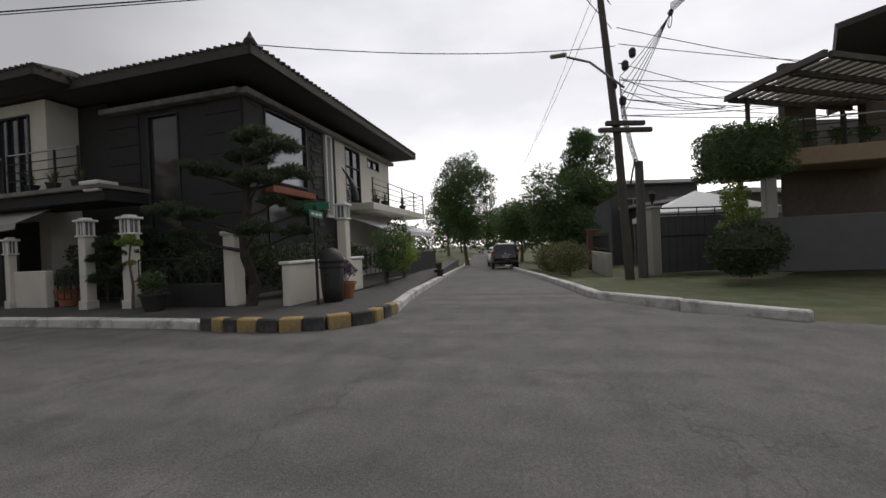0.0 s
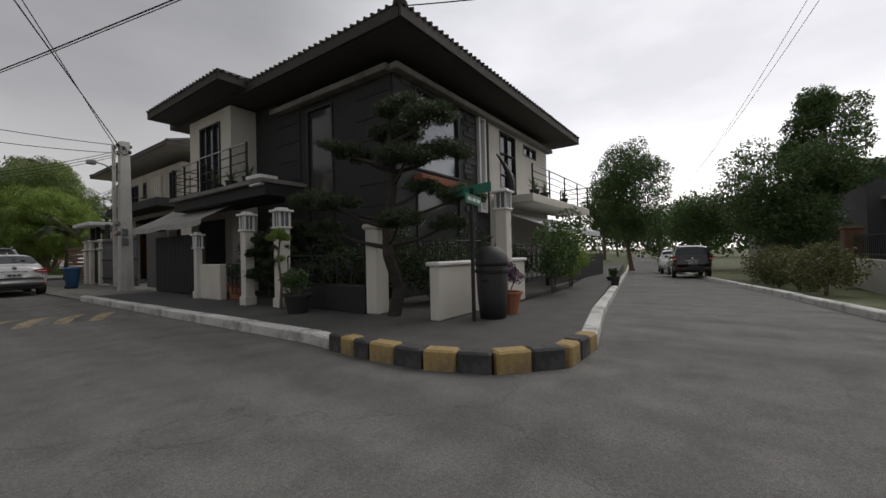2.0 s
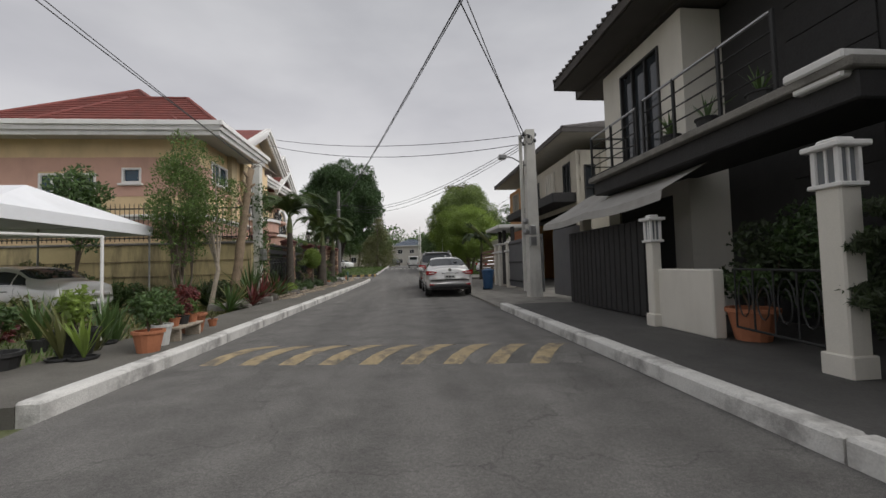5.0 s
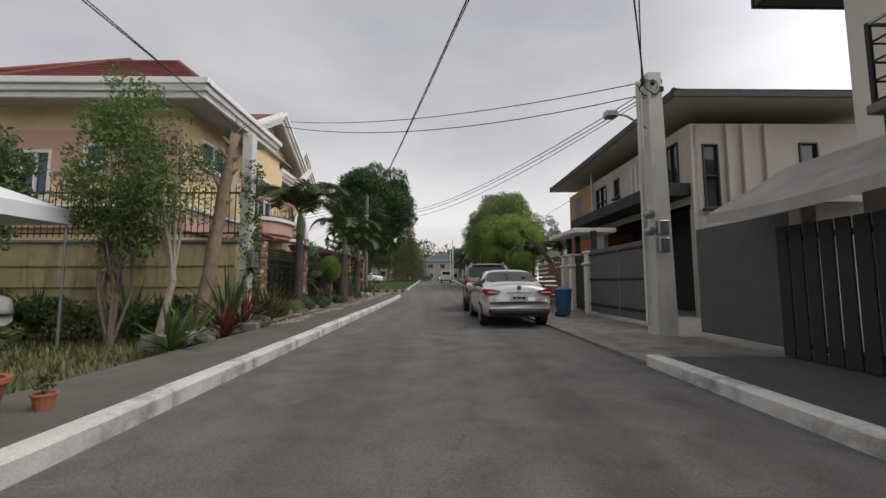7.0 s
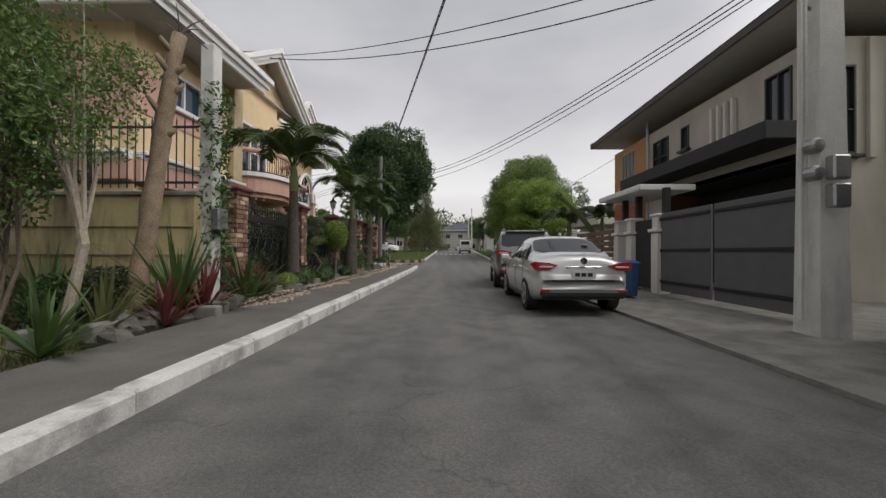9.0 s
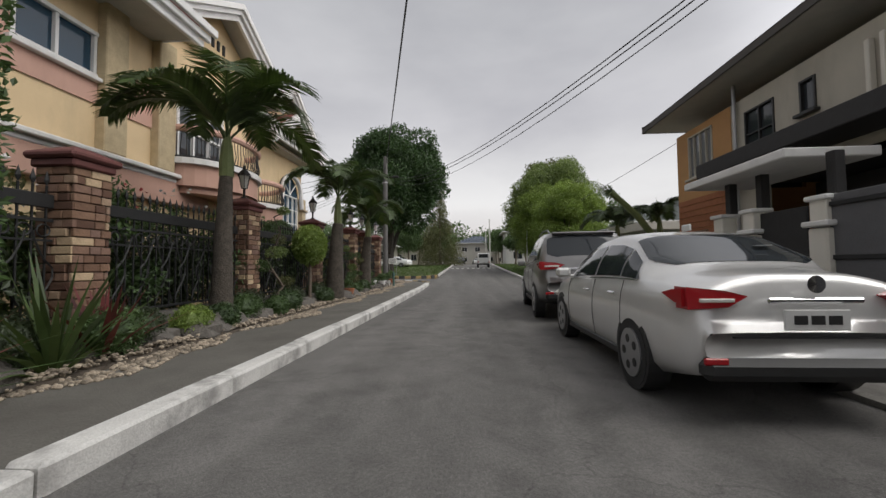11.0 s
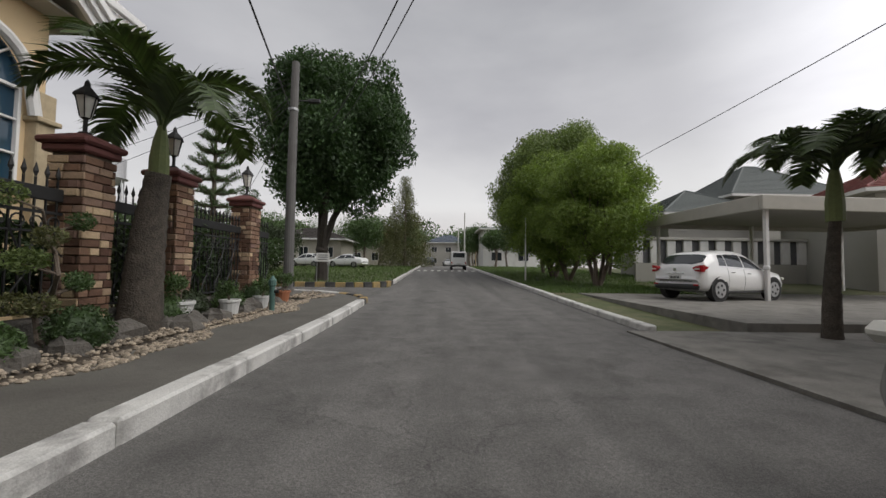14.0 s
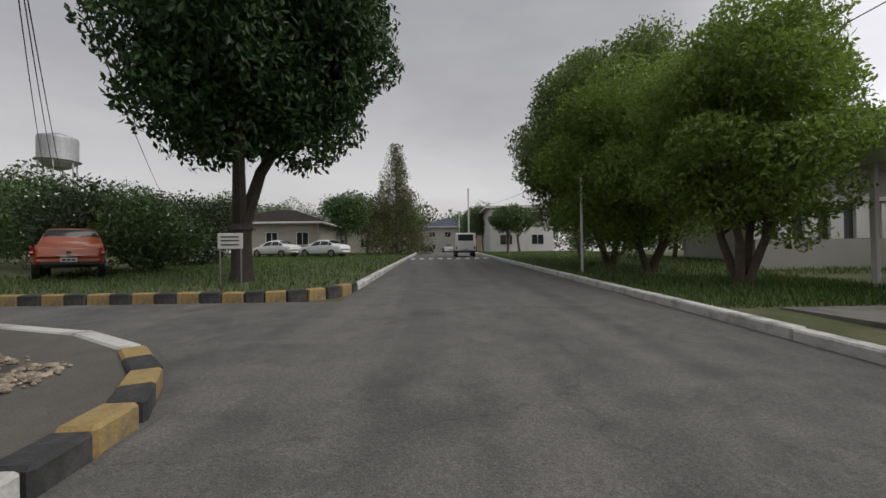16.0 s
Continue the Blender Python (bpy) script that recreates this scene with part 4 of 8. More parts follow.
stone_field(H1, mS, 2.78, 3.9, 1.0, 5.5, [(3.8, 4.25, 2.3, 5.35)])
stone_field(H1, mS, 4.3, 4.6, 1.0, 5.4, [])
stone_field(H1, mS, 0.0, .74, 1.0, 5.4, [])
window(H1, mS, .75, 2.75, 3.15, 5.25, PLASTIC_BLACK, GLASS_MIRROR, mull=0, sill=False)
window(H1, mS, .75, 2.75, 1.2, 2.85, PLASTIC_BLACK, GLASS_SMOKE, mull=0, sill=False)
window(H1, mS, 5.3, 6.6, 3.0, 5.25, PLASTIC_BLACK, GLASS_DARK, mull=1, trans=2, sill=False)
window(H1, mS, 7.3, 8.6, 4.75, 5.2, PLASTIC_BLACK, GLASS_DARK, mull=1, sill=False)
window(H1, mS, 3.8, 4.25, 2.3, 5.35, TRIM_WHITE, GLASS_SKY, mull=0, trans=0, proud=.1, bar=.1, depth=.16, sill=False)
window(H1, mWest, 1.5, 2.62, 1.5, 5.15, PLASTIC_BLACK, GLASS_SMOKE, mull=0, sill=False)
part("planter_band", Build().box((8.4, -13.95, 3.0), (2.1, .3, .2), .02), mat("brick_red_band", (.24, .085, .05), .85, vary=.2, bump=.2), H1, "reddish band under the big window")
b = Build()
part("cornice", Build().box((11.6, -13.93, 5.48), (10.1, .26, .16), .02), CONCRETE, H1, "grey cornice band")
part("cornice", Build().box((6.57, -11.4, 5.48), (.26, 4.8, .16), .02), CONCRETE, H1, "grey cornice band")
hip_roof(H1, 5.8, 17.8, -14.85, -3.6, 5.9, 2.4, ROOF_DARK, ROOF_DARK, SOFFIT, .26, ends=True)
part("ridge_finial", Build().lathe([(.1, 0), (.13, .1), (.06, .2), (.02, .3)], (5.85, -14.8, 6.15), 8), ROOF_DARK, H1)
# east balcony with rail and pots
b = Build().box((14.6, -14.55, 2.83), (6.4, 1.4, .26), .02)
part("balcony_slab", b, WHITE_WALL, H1)
rail(H1, [(11.5, -15.2), (13.0, -15.2), (14.6, -15.2), (16.2, -15.2), (17.7, -15.2), (17.7, -14.0)], 2.96, .95, 4)
for x in (12.4, 13.3, 15.4):
    spiky("balcony_plant", "spiky green potted plant on the balcony", (x, -14.9, 2.96), .5, 14, LEAF_MID, int(x * 10), .04, 1.0, "potted plant", "balcony pots", (.16, .25, POT_DARK))
b = Build().slab([(11.9, -15.5, 1.95), (18.3, -15.5, 1.95), (18.3, -14.0, 2.5), (11.9, -14.0, 2.5)], .03)
part("awning", b, CANVAS_WHITE, H1, "pale canvas awning")
part("awning_valance", Build().box((15.1, -15.52, 1.86), (6.4, .03, .2), .008), CANVAS_WHITE, H1, "white awning valance")
horn = [(10.95 + .1 * math.sin(k * .35), -14.75 + .55 * (1 - math.cos(k * .19)), 2.98 + .16 * k) for k in range(9)]
part("balcony_horn", Build().tube(horn, [.13, .14, .13, .12, .1, .08, .06, .04, .015], 8), PLASTIC_BLACK, H1, "dark curved horn ornament")
for x in (12.0, 15, 18.2):
    part("awning_post", Build().tube([(x, -15.45, .1), (x, -15.45, 1.95)], .03, 8), TRIM_WHITE, H1)
part("base_wall", Build().box((14.5, -15.7, .55), (6.5, .14, .9), .01), DARK_CLAD, H1)
# west wing
b = Build()
mW = wall_with_holes(b, (5.9, -4.95, .1), (0, -1, 0), 2.85, 5.75, .2, [(.8, 2.2, 2.95, 5.4), (.5, 2.4, 0, 2.3)])
part("wing_wall", b, WHITE_WALL, H1, "white plastered wing wall")
part("recess_wall", Build().box((6.8, -8.36, 2.97), (.2, 1.28, 5.75)), DARK_CLAD, H1, "charcoal recess wall")
part("wing_wall", Build().box((6.4, -7.7, 2.97), (.6, .2, 5.75)), WHITE_WALL, H1)
part("wing_wall", Build().box((6.9, -5.05, 2.97), (1.55, .2, 5.75)), WHITE_WALL, H1)
window(H1, mW, .8, 2.2, 2.95, 5.4, PLASTIC_BLACK, GLASS_DARK, mull=2, trans=0, sill=False, name="balcony_door", curtain=CURTAIN)
# near-black block behind the opening: the garage's inner shade as solid colour
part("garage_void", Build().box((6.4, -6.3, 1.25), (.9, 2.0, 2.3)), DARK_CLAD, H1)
hip_roof(H1, 5.0, 9.5, -9.0, -3.95, 6.0, 1.1, ROOF_DARK, ROOF_DARK, SOFFIT, .22, ends=True)
part("balcony_slab", Build().box((5.5, -8.6, 2.97), (1.24, 5.3, .11), .015), CONCRETE, H1, "pale balcony slab edge")
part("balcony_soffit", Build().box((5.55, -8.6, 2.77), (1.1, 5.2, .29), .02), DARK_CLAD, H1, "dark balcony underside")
rail(H1, [(5.85, -5.95), (5.0, -5.95), (5.0, -6.8), (5.0, -7.7)], 3.03, .95, 5)
rail(H1, [(5.0, -7.9), (5.0, -8.7), (5.0, -9.6), (5.0, -10.4)], 3.03, 1.0, 4)
part("balcony_cap", Build().box((5.1, -10.9, 3.06), (.5, .6, .1), .02).box((5.1, -10.9, 2.94), (.4, .5, .16), .02), TRIM_WHITE, H1, "white moulded cap")
for y in (-8.2, -9.0, -9.9):
    spiky("balcony_plant", "spiky potted plant on the balcony edge", (5.3, y, 3.03), .45, 14, LEAF_MID, int(-y * 10), .045, .9, "potted plant", "balcony pots", (.15, .24, POT_DARK))
b = Build()
n = 12
for k, (x, z0) in enumerate(((4.52, 2.04), (4.55, 2.2), (5.2, 2.55), (5.88, 2.96))):
    b.v += [(x, -8.95 + 5.05 * i / n, z0 - (.05 * math.sin(math.pi * ((i * 2) % n) / n) if k < 3 else 0)) for i in range(n + 1)]
b.f = [(k * (n + 1) + i, k * (n + 1) + i + 1, (k + 1) * (n + 1) + i + 1, (k + 1) * (n + 1) + i) for k in range(3) for i in range(n)]
part("awning", b, CANVAS_GREY, H1, "sagging grey canvas awning over the gate")
gg = new("garage_gate")
gg.parent = H1
for i in range(18):
    part("gate_slat", Build().box((4.95, -4.75 - i * .2, 1.0), (.04, .17, 1.75), .01), DARK_CLAD, gg)
for z in (1.7, .3):
    part("gate_rail", Build().box((4.99, -6.45, z), (.05, 3.6, .08), .01), DARK_CLAD, gg)


def lantern_post(at, h, s=.3, label="white square gate post with lantern head", group="lantern posts"):
    t = thing("lantern_post", label, "lantern post", at, 0, group)
    part("shaft", Build().box((0, 0, (h - .42) / 2), (s, s, h - .42), .015).box((0, 0, .1), (s + .05, s + .05, .2), .012), WHITE_WALL, t)
    part("collar", Build().box((0, 0, h - .41), (s + .07, s + .07, .04), .008), TRIM_WHITE, t)
    for dx in (-1, 1):
        for dy in (-1, 1):
            part("lantern_bar", Build().box((dx * s * .46, dy * s * .46, h - .24), (.04, .04, .31), .005), TRIM_WHITE, t)
    for a in range(4):
        part("lantern_mullion", Build().box((0, -s * .46, h - .24), (.02, .02, .3), .003), TRIM_WHITE, t).matrix_basis = pose(0, 0, 0, 0, 0, 90 * a)
    part("lantern_glass", Build().box((0, 0, h - .24), (s * .84, s * .84, .3), .006), GLASS_SKY, t, "grey lantern panes")
    part("cap", Build().box((0, 0, h - .065), (s + .12, s + .12, .05), .01).box((0, 0, h - .02), (s * .85, s * .85, .05), .012), TRIM_WHITE, t)
    return t


lantern_post((4.45, -11.4, .1), 2.05, .21)
lantern_post((4.6, -12.5, .1), 2.06, .24)
lantern_post((7.0, -16.4, .1), 2.3, .24)
lantern_post((4.6, -8.6, .1), 1.75, .16)

# garden wall and iron panels of the corner house
gw = thing("garden_wall", "low white garden wall with iron scroll panels", "garden wall")
part("wall_run", Build().box((4.7, -9.2, .55), (.18, 1.1, .9), .02), WHITE_WALL, gw)
part("wall_run", Build().box((6.3, -16.35, .52), (3.2, .18, .84), .02), WHITE_WALL, gw)
part("coping", Build().box((6.3, -16.35, .97), (3.3, .26, .07), .02), TRIM_WHITE, gw)
part("gate_pier", Build().box((4.85, -15.0, .85), (.3, .3, 1.5), .03).box((4.85, -15.0, 1.63), (.38, .38, .1), .03), WHITE_WALL, gw, "white tapered pier")
part("wall_run", Build().box((4.75, -13.8, .35), (.16, 2.1, .5), .02), DARK_CLAD, gw)
def scroll_panel(parent, p, q, z0, z1, n=5):
    p, q = Vector((*p, 0)), Vector((*q, 0))
    for z in (z0, z1):
        part("frame_bar", Build().tube([p + Vector((0, 0, z)), q + Vector((0, 0, z))], .014, 5), IRON, parent)
    for i in range(n + 1):
        o = p.lerp(q, i / n)
        part("upright", Build().tube([o + Vector((0, 0, z0)), o + Vector((0, 0, z1))], .011, 5), IRON, parent)
    for i in range(n):
        o = p.lerp(q, (i + .5) / n)
        d = (q - p).normalized()
        w = (q - p).length / n * .42
        h = (z1 - z0) * .42
        pts = [o + d * (w * math.cos(a) * (1 - .06 * a)) + Vector((0, 0, (z0 + z1) / 2 + h * math.sin(a) * (1 - .06 * a))) for a in [k * .6 for k in range(15)]]
        part("scroll", Build().tube(pts, .009, 4), IRON, parent)
scroll_panel(gw, (4.7, -10.0), (4.5, -11.2), .3, 1.0, 4)
scroll_panel(gw, (4.6, -12.7), (4.75, -14.8), .6, 1.15, 6)
scroll_panel(gw, (4.9, -16.0), (6.3, -16.25), .97, 1.35, 5)
scroll_panel(gw, (7.2, -16.1), (11.5, -15.9), .4, 1.3, 12)


def bonsai(at, h, seed, label, turn=None, layout=None):
    """A cloud-pruned pine: bent trunk, level limbs, needle pads. layout: rows of (out, aside, height, pad radius)."""
    rg = random.Random(seed)
    t = thing("cloud_pruned_pine", label, "tree", at, rg.uniform(0, 60) if turn is None else turn)
    pts = [Vector((.1 * math.sin(k * 1.7), .12 * math.sin(k * 2.3), h * .9 * k / 6 - .1)) for k in range(7)]
    part("trunk", Build().tube(pts, [.12, .11, .1, .085, .07, .05, .03], 8), BARK_DARK, t)
    if layout is None:
        layout = []
        for k in range(15):
            f = .28 + .72 * k / 14
            a = k * 2.4 + rg.uniform(-.4, .4)
            d = 0.0 if k == 14 else (1.5 - 1.05 * f) * rg.uniform(.8, 1.1) * h / 3.6
            layout.append((d * math.cos(a), d * math.sin(a), h * .9 * f + .1, rg.uniform(.46, .62) * h / 3.6))
    pads = []
    for x, y, z, r in layout:
        f = max(.12, min(.999, (z - .25) / (h * .9)))
        i = min(5, int(f * 6))
        s = pts[i].lerp(pts[i + 1], f * 6 - i)
        e = Vector((s.x + x, s.y + y, z))
        part("limb", Build().tube([s, s.lerp(e, .5) + Vector((0, 0, -.05)), e], [.045, .032, .015], 5), BARK_DARK, t)
        for j in range(6):
            q = 1.05 * j + rg.uniform(-.3, .3)
            pads.append((e.x + r * .62 * math.cos(q), e.y + r * .62 * math.sin(q), e.z + .02 + rg.uniform(-.04, .06), r * rg.uniform(.38, .55), .5))
        pads.append((e.x, e.y, e.z + r * .25, r * .55, .55))
    part("foliage", leaves(38000, clumps(pads, .3), .08, seed, -.5, 4.5), LEAF_PINE, t)
    return t


PINE_PADS = [(.2, .1, 3.55, .5), (.72, -.2, 3.25, .48), (-.05, .35, 3.1, .5), (.85, .2, 2.75, .5), (.3, -.35, 2.55, .5), (-.7, .1, 2.78, .42), (-1.0, -.15, 2.85, .28),
             (.5, .5, 2.2, .4), (-1.35, .1, 1.98, .48), (-.8, -.25, 1.85, .42), (1.3, -.1, 1.95, .42), (1.0, .3, 1.5, .42), (.35, -.5, 1.55, .4), (-1.15, .25, 1.5, .36)]
bonsai((4.8, -15.4, .1), 3.75, 4, "dark green cloud-pruned pine in the corner garden", -62, PINE_PADS)
bonsai((4.95, -12.0, .1), 1.9, 8, "small cloud-pruned pine beside the lantern posts")
shrub("shrub", "feathery green shrub by the corner balcony", (9.2, -16.6, .05), 1.6, 2.6, LEAF_MID, 2600, .1, 12)
shrub("shrub", "light green shrub beside the side road", (11.2, -16.4, 0), 1.3, 2.2, LEAF_LIGHT, 1800, .1, 13)
shrub("shrub", "dark clipped shrub behind the iron panels", (5.4, -11.0, .1), 1.1, 1.5, LEAF_PINE, 1600, .08, 14)
shrub("shrub", "dark clipped shrub behind the iron panels", (5.5, -13.6, .1), 1.3, 1.3, LEAF_PINE, 1600, .08, 15)
for k, (x, y, w, h) in enumerate(((5.5, -9.6, 1.1, 1.7), (5.6, -10.3, 1.2, 2.1), (5.7, -12.4, 1.3, 1.9), (5.6, -13.0, 1.1, 1.5), (5.9, -14.4, 1.5, 1.9), (6.6, -15.1, 1.4, 1.4), (7.4, -15.4, 1.3, 1.3), (9.6, -15.3, 1.2, 1.5))):
    shrub("shrub", "dense dark garden shrub before the house wall", (x, y, .1), w, h, (LEAF_PINE, HEDGE)[k % 2], 2400, .09, 500 + k, group="corner garden shrubs", count=12)
shrub_top = thing("cloud_topiary", "small yellow-green cloud topiary on a thin stem", "topiary", (4.32, -12.85, .11))
part("stem", Build().tube([(0, 0, -.1), (.05, .02, .5), (-.03, 0, 1.0), (.02, 0, 1.4)], [.03, .026, .02, .012], 6), BARK, shrub_top)
part("foliage", leaves(1500, clumps([(.12 * math.cos(k * 1.26), .16 * math.sin(k * 1.26), 1.42 + .05 * (k % 2), .13, .6) for k in range(5)] + [(0, 0, 1.52, .14, .6), (.1, .12, 1.0, .1, .7)], .3), .055, 33, 0), LEAF_LIGHT, shrub_top)
shrub("shrub", "dark shrub before the house wall", (8.0, -15.2, .1), 1.5, 1.7, LEAF_PINE, 1800, .08, 16)
potted((5.9, -17.0, .11), .22, .36, .6, .75, PURPLE, CLAY, 17, "large terracotta pot of purple flower spikes on the verge", "corner pots", .06, 900)
potted((5.0, -9.9, .11), .26, .4, .6, .6, LEAF_MID, CLAY, 18, "terracotta pot with a green shrub by the fence", "corner pots")
potted((4.2, -13.6, .11), .24, .36, .6, .5, LEAF_MID, POT_DARK, 19, "black pot with a green shrub on the verge", "corner pots")
potted((13.8, -17.0, -.12), .2, .35, .4, .3, LEAF_MID, POT_DARK, 20, "black pot with low plant beside the side road", "corner pots")
sign = thing("street_sign", "green street name sign on a dark post", "street sign", (4.95, -16.9, .1))
part("post", Build().tube([(0, 0, 0), (0, 0, 2.0)], .03, 8), IRON, sign)
for a, z in ((12, 1.82), (78, 1.98)):
    m = pose(0, 0, z, 0, 0, a)
    part("sign_plate", Build().box((.0, -.035, 0), (.72, .02, .14), .006, m), SIGN_GREEN, sign)
    for i in range(3):
        part("lettering_bar", Build().box((-.2 + .2 * i, -.047, 0), (.15, .004, .05), 0, m), TRIM_WHITE, sign)
bag = thing("covered_bin", "black covered bin at the corner", "bin", (5.35, -17.0, .11))
part("body", Build().lathe([(.2, 0), (.23, .3), (.25, .82), (.24, .84), (.02, .84)], n=16), POT_DARK, bag, "", True)
part("lid", Build().lathe([(.265, .82), (.265, .87), (.22, 1.0), (.12, 1.1), (.02, 1.13)], n=16), POT_DARK, bag, "domed black lid", True)
part("rim_band", Build().lathe([(.255, .7), (.265, .71), (.265, .75), (.255, .76)], n=16), RUBBER, bag)
for sx in (-1, 1):
    part("handle", Build().tube([(sx * .24, -.06, .6), (sx * .3, 0, .6), (sx * .24, .06, .6)], .014, 6), RUBBER, bag)


# second house: long cream wall, orange end, dark canopy over the gates
H2 = thing("cream_house", "two-storey cream and orange house with a wide-eaved roof and dark canopy", "house")
b = Build()
m2 = wall_with_holes(b, (8.1, 9.2, .05), (0, -1, 0), 7.6, 5.95, .2, [(.6, 1.7, 4.1, 5.5), (2.5, 2.95, 4.7, 5.5), (6.2, 7.0, 4.2, 5.6), (1.2, 7.4, .0, 3.3)])
part("wall", b, CREAM_WALL, H2)
b = Build()
m2s = wall_with_holes(b, (8.2, 1.6, .05), (1, 0, 0), 6.0, 5.95, .2, [(.25, .75, 3.3, 5.3), (3.3, 3.9, 4.6, 5.35)])
part("wall", b, CREAM_WALL, H2)
window(H2, m2s, .25, .75, 3.3, 5.3, PLASTIC_BLACK, GLASS_DARK, mull=0, trans=1)
window(H2, m2s, 3.3, 3.9, 4.6, 5.35, PLASTIC_BLACK, GLASS_DARK, mull=0)
for x in (9.25, 9.75, 10.45):
    part("pilaster_strip", Build().box((x, 1.55, 4.6), (.16, .1, 2.7), .015), CREAM_WALL, H2)
part("lean_to_roof", Build().slab([(10.2, .35, 3.35), (14.0, .35, 3.5), (14.0, 1.55, 4.15), (10.2, 1.55, 4.0)], .14), ROOF_DARK, H2, "dark lean-to roof")
part("lean_to_fascia", Build().box((12.1, .33, 3.36), (3.8, .04, .18), .01, pose(0, 0, 0, 0, 0, 0)), CREAM_WALL, H2)
# back wall and ceiling in near-black, interior shade put into their colour
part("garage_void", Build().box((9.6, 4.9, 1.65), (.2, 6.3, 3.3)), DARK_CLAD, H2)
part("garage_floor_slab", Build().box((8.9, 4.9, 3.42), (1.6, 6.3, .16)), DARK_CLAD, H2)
b = Build()
m2o = wall_with_holes(b, (8.08, 12.3, .05), (0, -1, 0), 3.1, 5.95, .22, [(.8, 2.2, 4.15, 5.7)])
part("end_wall", b, ORANGE_WALL, H2, "orange rendered end wall")
b = Build()
m2n = wall_with_holes(b, (14.2, 12.32, .05), (-1, 0, 0), 5.89, 5.95, .22, [(1.6, 3.4, 3.9, 5.5)])
part("end_wall", b, ORANGE_WALL, H2, "orange rendered end wall")
BURNT = mat("burnt_orange_brick", (.30, .115, .05), .88, vary=.25, scale=7, fine=50, bump=.4)
for i in range(14):
    part("cladding_board", Build().box((8.06, 10.75, .5 + i * .22), (.03, 3.0, .2), .008), BURNT, H2)
window(H2, m2o, .8, 2.2, 4.15, 5.7, CREAM_WALL, GLASS_SKY, mull=3, trans=0)
window(H2, m2n, 1.6, 3.4, 3.9, 5.5, PLASTIC_BLACK, GLASS_DARK, mull=2, trans=1)
window(H2, m2, .6, 1.7, 4.1, 5.5, PLASTIC_BLACK, GLASS_DARK, mull=1, trans=1)
window(H2, m2, 2.5, 2.95, 4.7, 5.5, PLASTIC_BLACK, GLASS_DARK, mull=0)
window(H2, m2, 6.2, 7.0, 4.2, 5.6, PLASTIC_BLACK, GLASS_DARK, mull=1)
for i in range(4):
    part("fin", Build().box((8.02, 4.95 - i * .3, 4.95), (.14, .1, 1.3), .015), WHITE_WALL if i != 9 else CREAM_WALL, H2)
hip_roof(H2, 7.25, 15, .95, 13.3, 6.55, 1.7, ROOF_DARK, SOFFIT, SOFFIT_PALE, .2)
part("wall", Build().box((14.32, 7.0, 3.0), (.2, 10.8, 5.95)), CREAM_WALL, H2)
b = Build().box((7.6, 5.5, 3.95), (1.1, 7.6, .42), .02)
part("canopy", b, DARK_CLAD, H2, "dark flat canopy over the gates")
part("gutter_pipe", Build().tube([(8.0, 8.9, 6.5), (8.0, 8.9, .1)], .05, 8), STEEL, H2)
# gates, posts and canopy on the street line
gate = thing("entrance_gate", "grey sheet entrance gates between white posts", "gate")
for y0, y1 in ((-1.4, .9), (1.0, 3.0)):
    b = Build().box((5.4, (y0 + y1) / 2, 1.15), (.05, y1 - y0, 2.0), .01)
    part("gate_leaf", b, GATE_GREY, gate)
    for k in range(3):
        part("gate_rail", Build().box((5.36, (y0 + y1) / 2, .4 + k * .8), (.04, y1 - y0 - .05, .07), .008), IRON, gate)
part("gate_leaf", Build().box((5.42, -3.4, 1.15), (.05, 2.1, 2.0), .01), GATE_GREY, gate)
part("gate_pier", Build().box((5.45, -4.55, 1.2), (.24, .2, 2.2), .015), WHITE_WALL, gate)
porch = thing("gate_porch", "flat white canopy on square white posts over the side gate", "gate porch")
for y in (3.1, 4.6, 5.5):
    part("post", Build().box((5.45, y, .85), (.34, .34, 1.6), .02), WHITE_WALL, porch)
    part("post_collar", Build().box((5.45, y, 1.72), (.46, .46, .09), .02), TRIM_WHITE, porch)
    part("post_cap", Build().box((5.45, y, 2.12), (.4, .4, .08), .02), TRIM_WHITE, porch)
    part("post_head", Build().box((5.45, y, 1.92), (.3, .3, .34), .015), WHITE_WALL, porch)
    part("column", Build().box((5.6, y, 2.5), (.16, .16, .7), .01), DARK_CLAD, porch)
part("canopy", Build().box((5.75, 4.75, 2.9), (1.5, 2.9, .16), .02), TRIM_WHITE, porch)
part("gate_leaf", Build().box((5.45, 4.0, 1.1), (.05, 1.1, 1.9), .01), DARK_CLAD, porch)
SLAT = mat("brown_timber_slats", (.17, .10, .06), .8, vary=.25, bump=.3)
for i in range(9):
    part("fence_slat", Build().box((5.5, 8.0, .25 + i * .2), (.05, 3.6, .15), .012), SLAT, porch)
wb = thing("waste_bin", "blue plastic wheeled bin beside the gate", "bin", (4.2, 2.2, .05))
part("body", Build().lathe([(.2, .05), (.26, .75), (.27, .8), (.02, .8)], n=12), DRUM_BLUE, wb)
part("lid", Build().lathe([(.28, .8), (.28, .84), (.15, .9), (.01, .91)], n=12), DRUM_BLUE, wb)
part("wheel", Build().tube([(-.2, .2, .06), (.2, .2, .06)], .06, 10), RUBBER, wb)


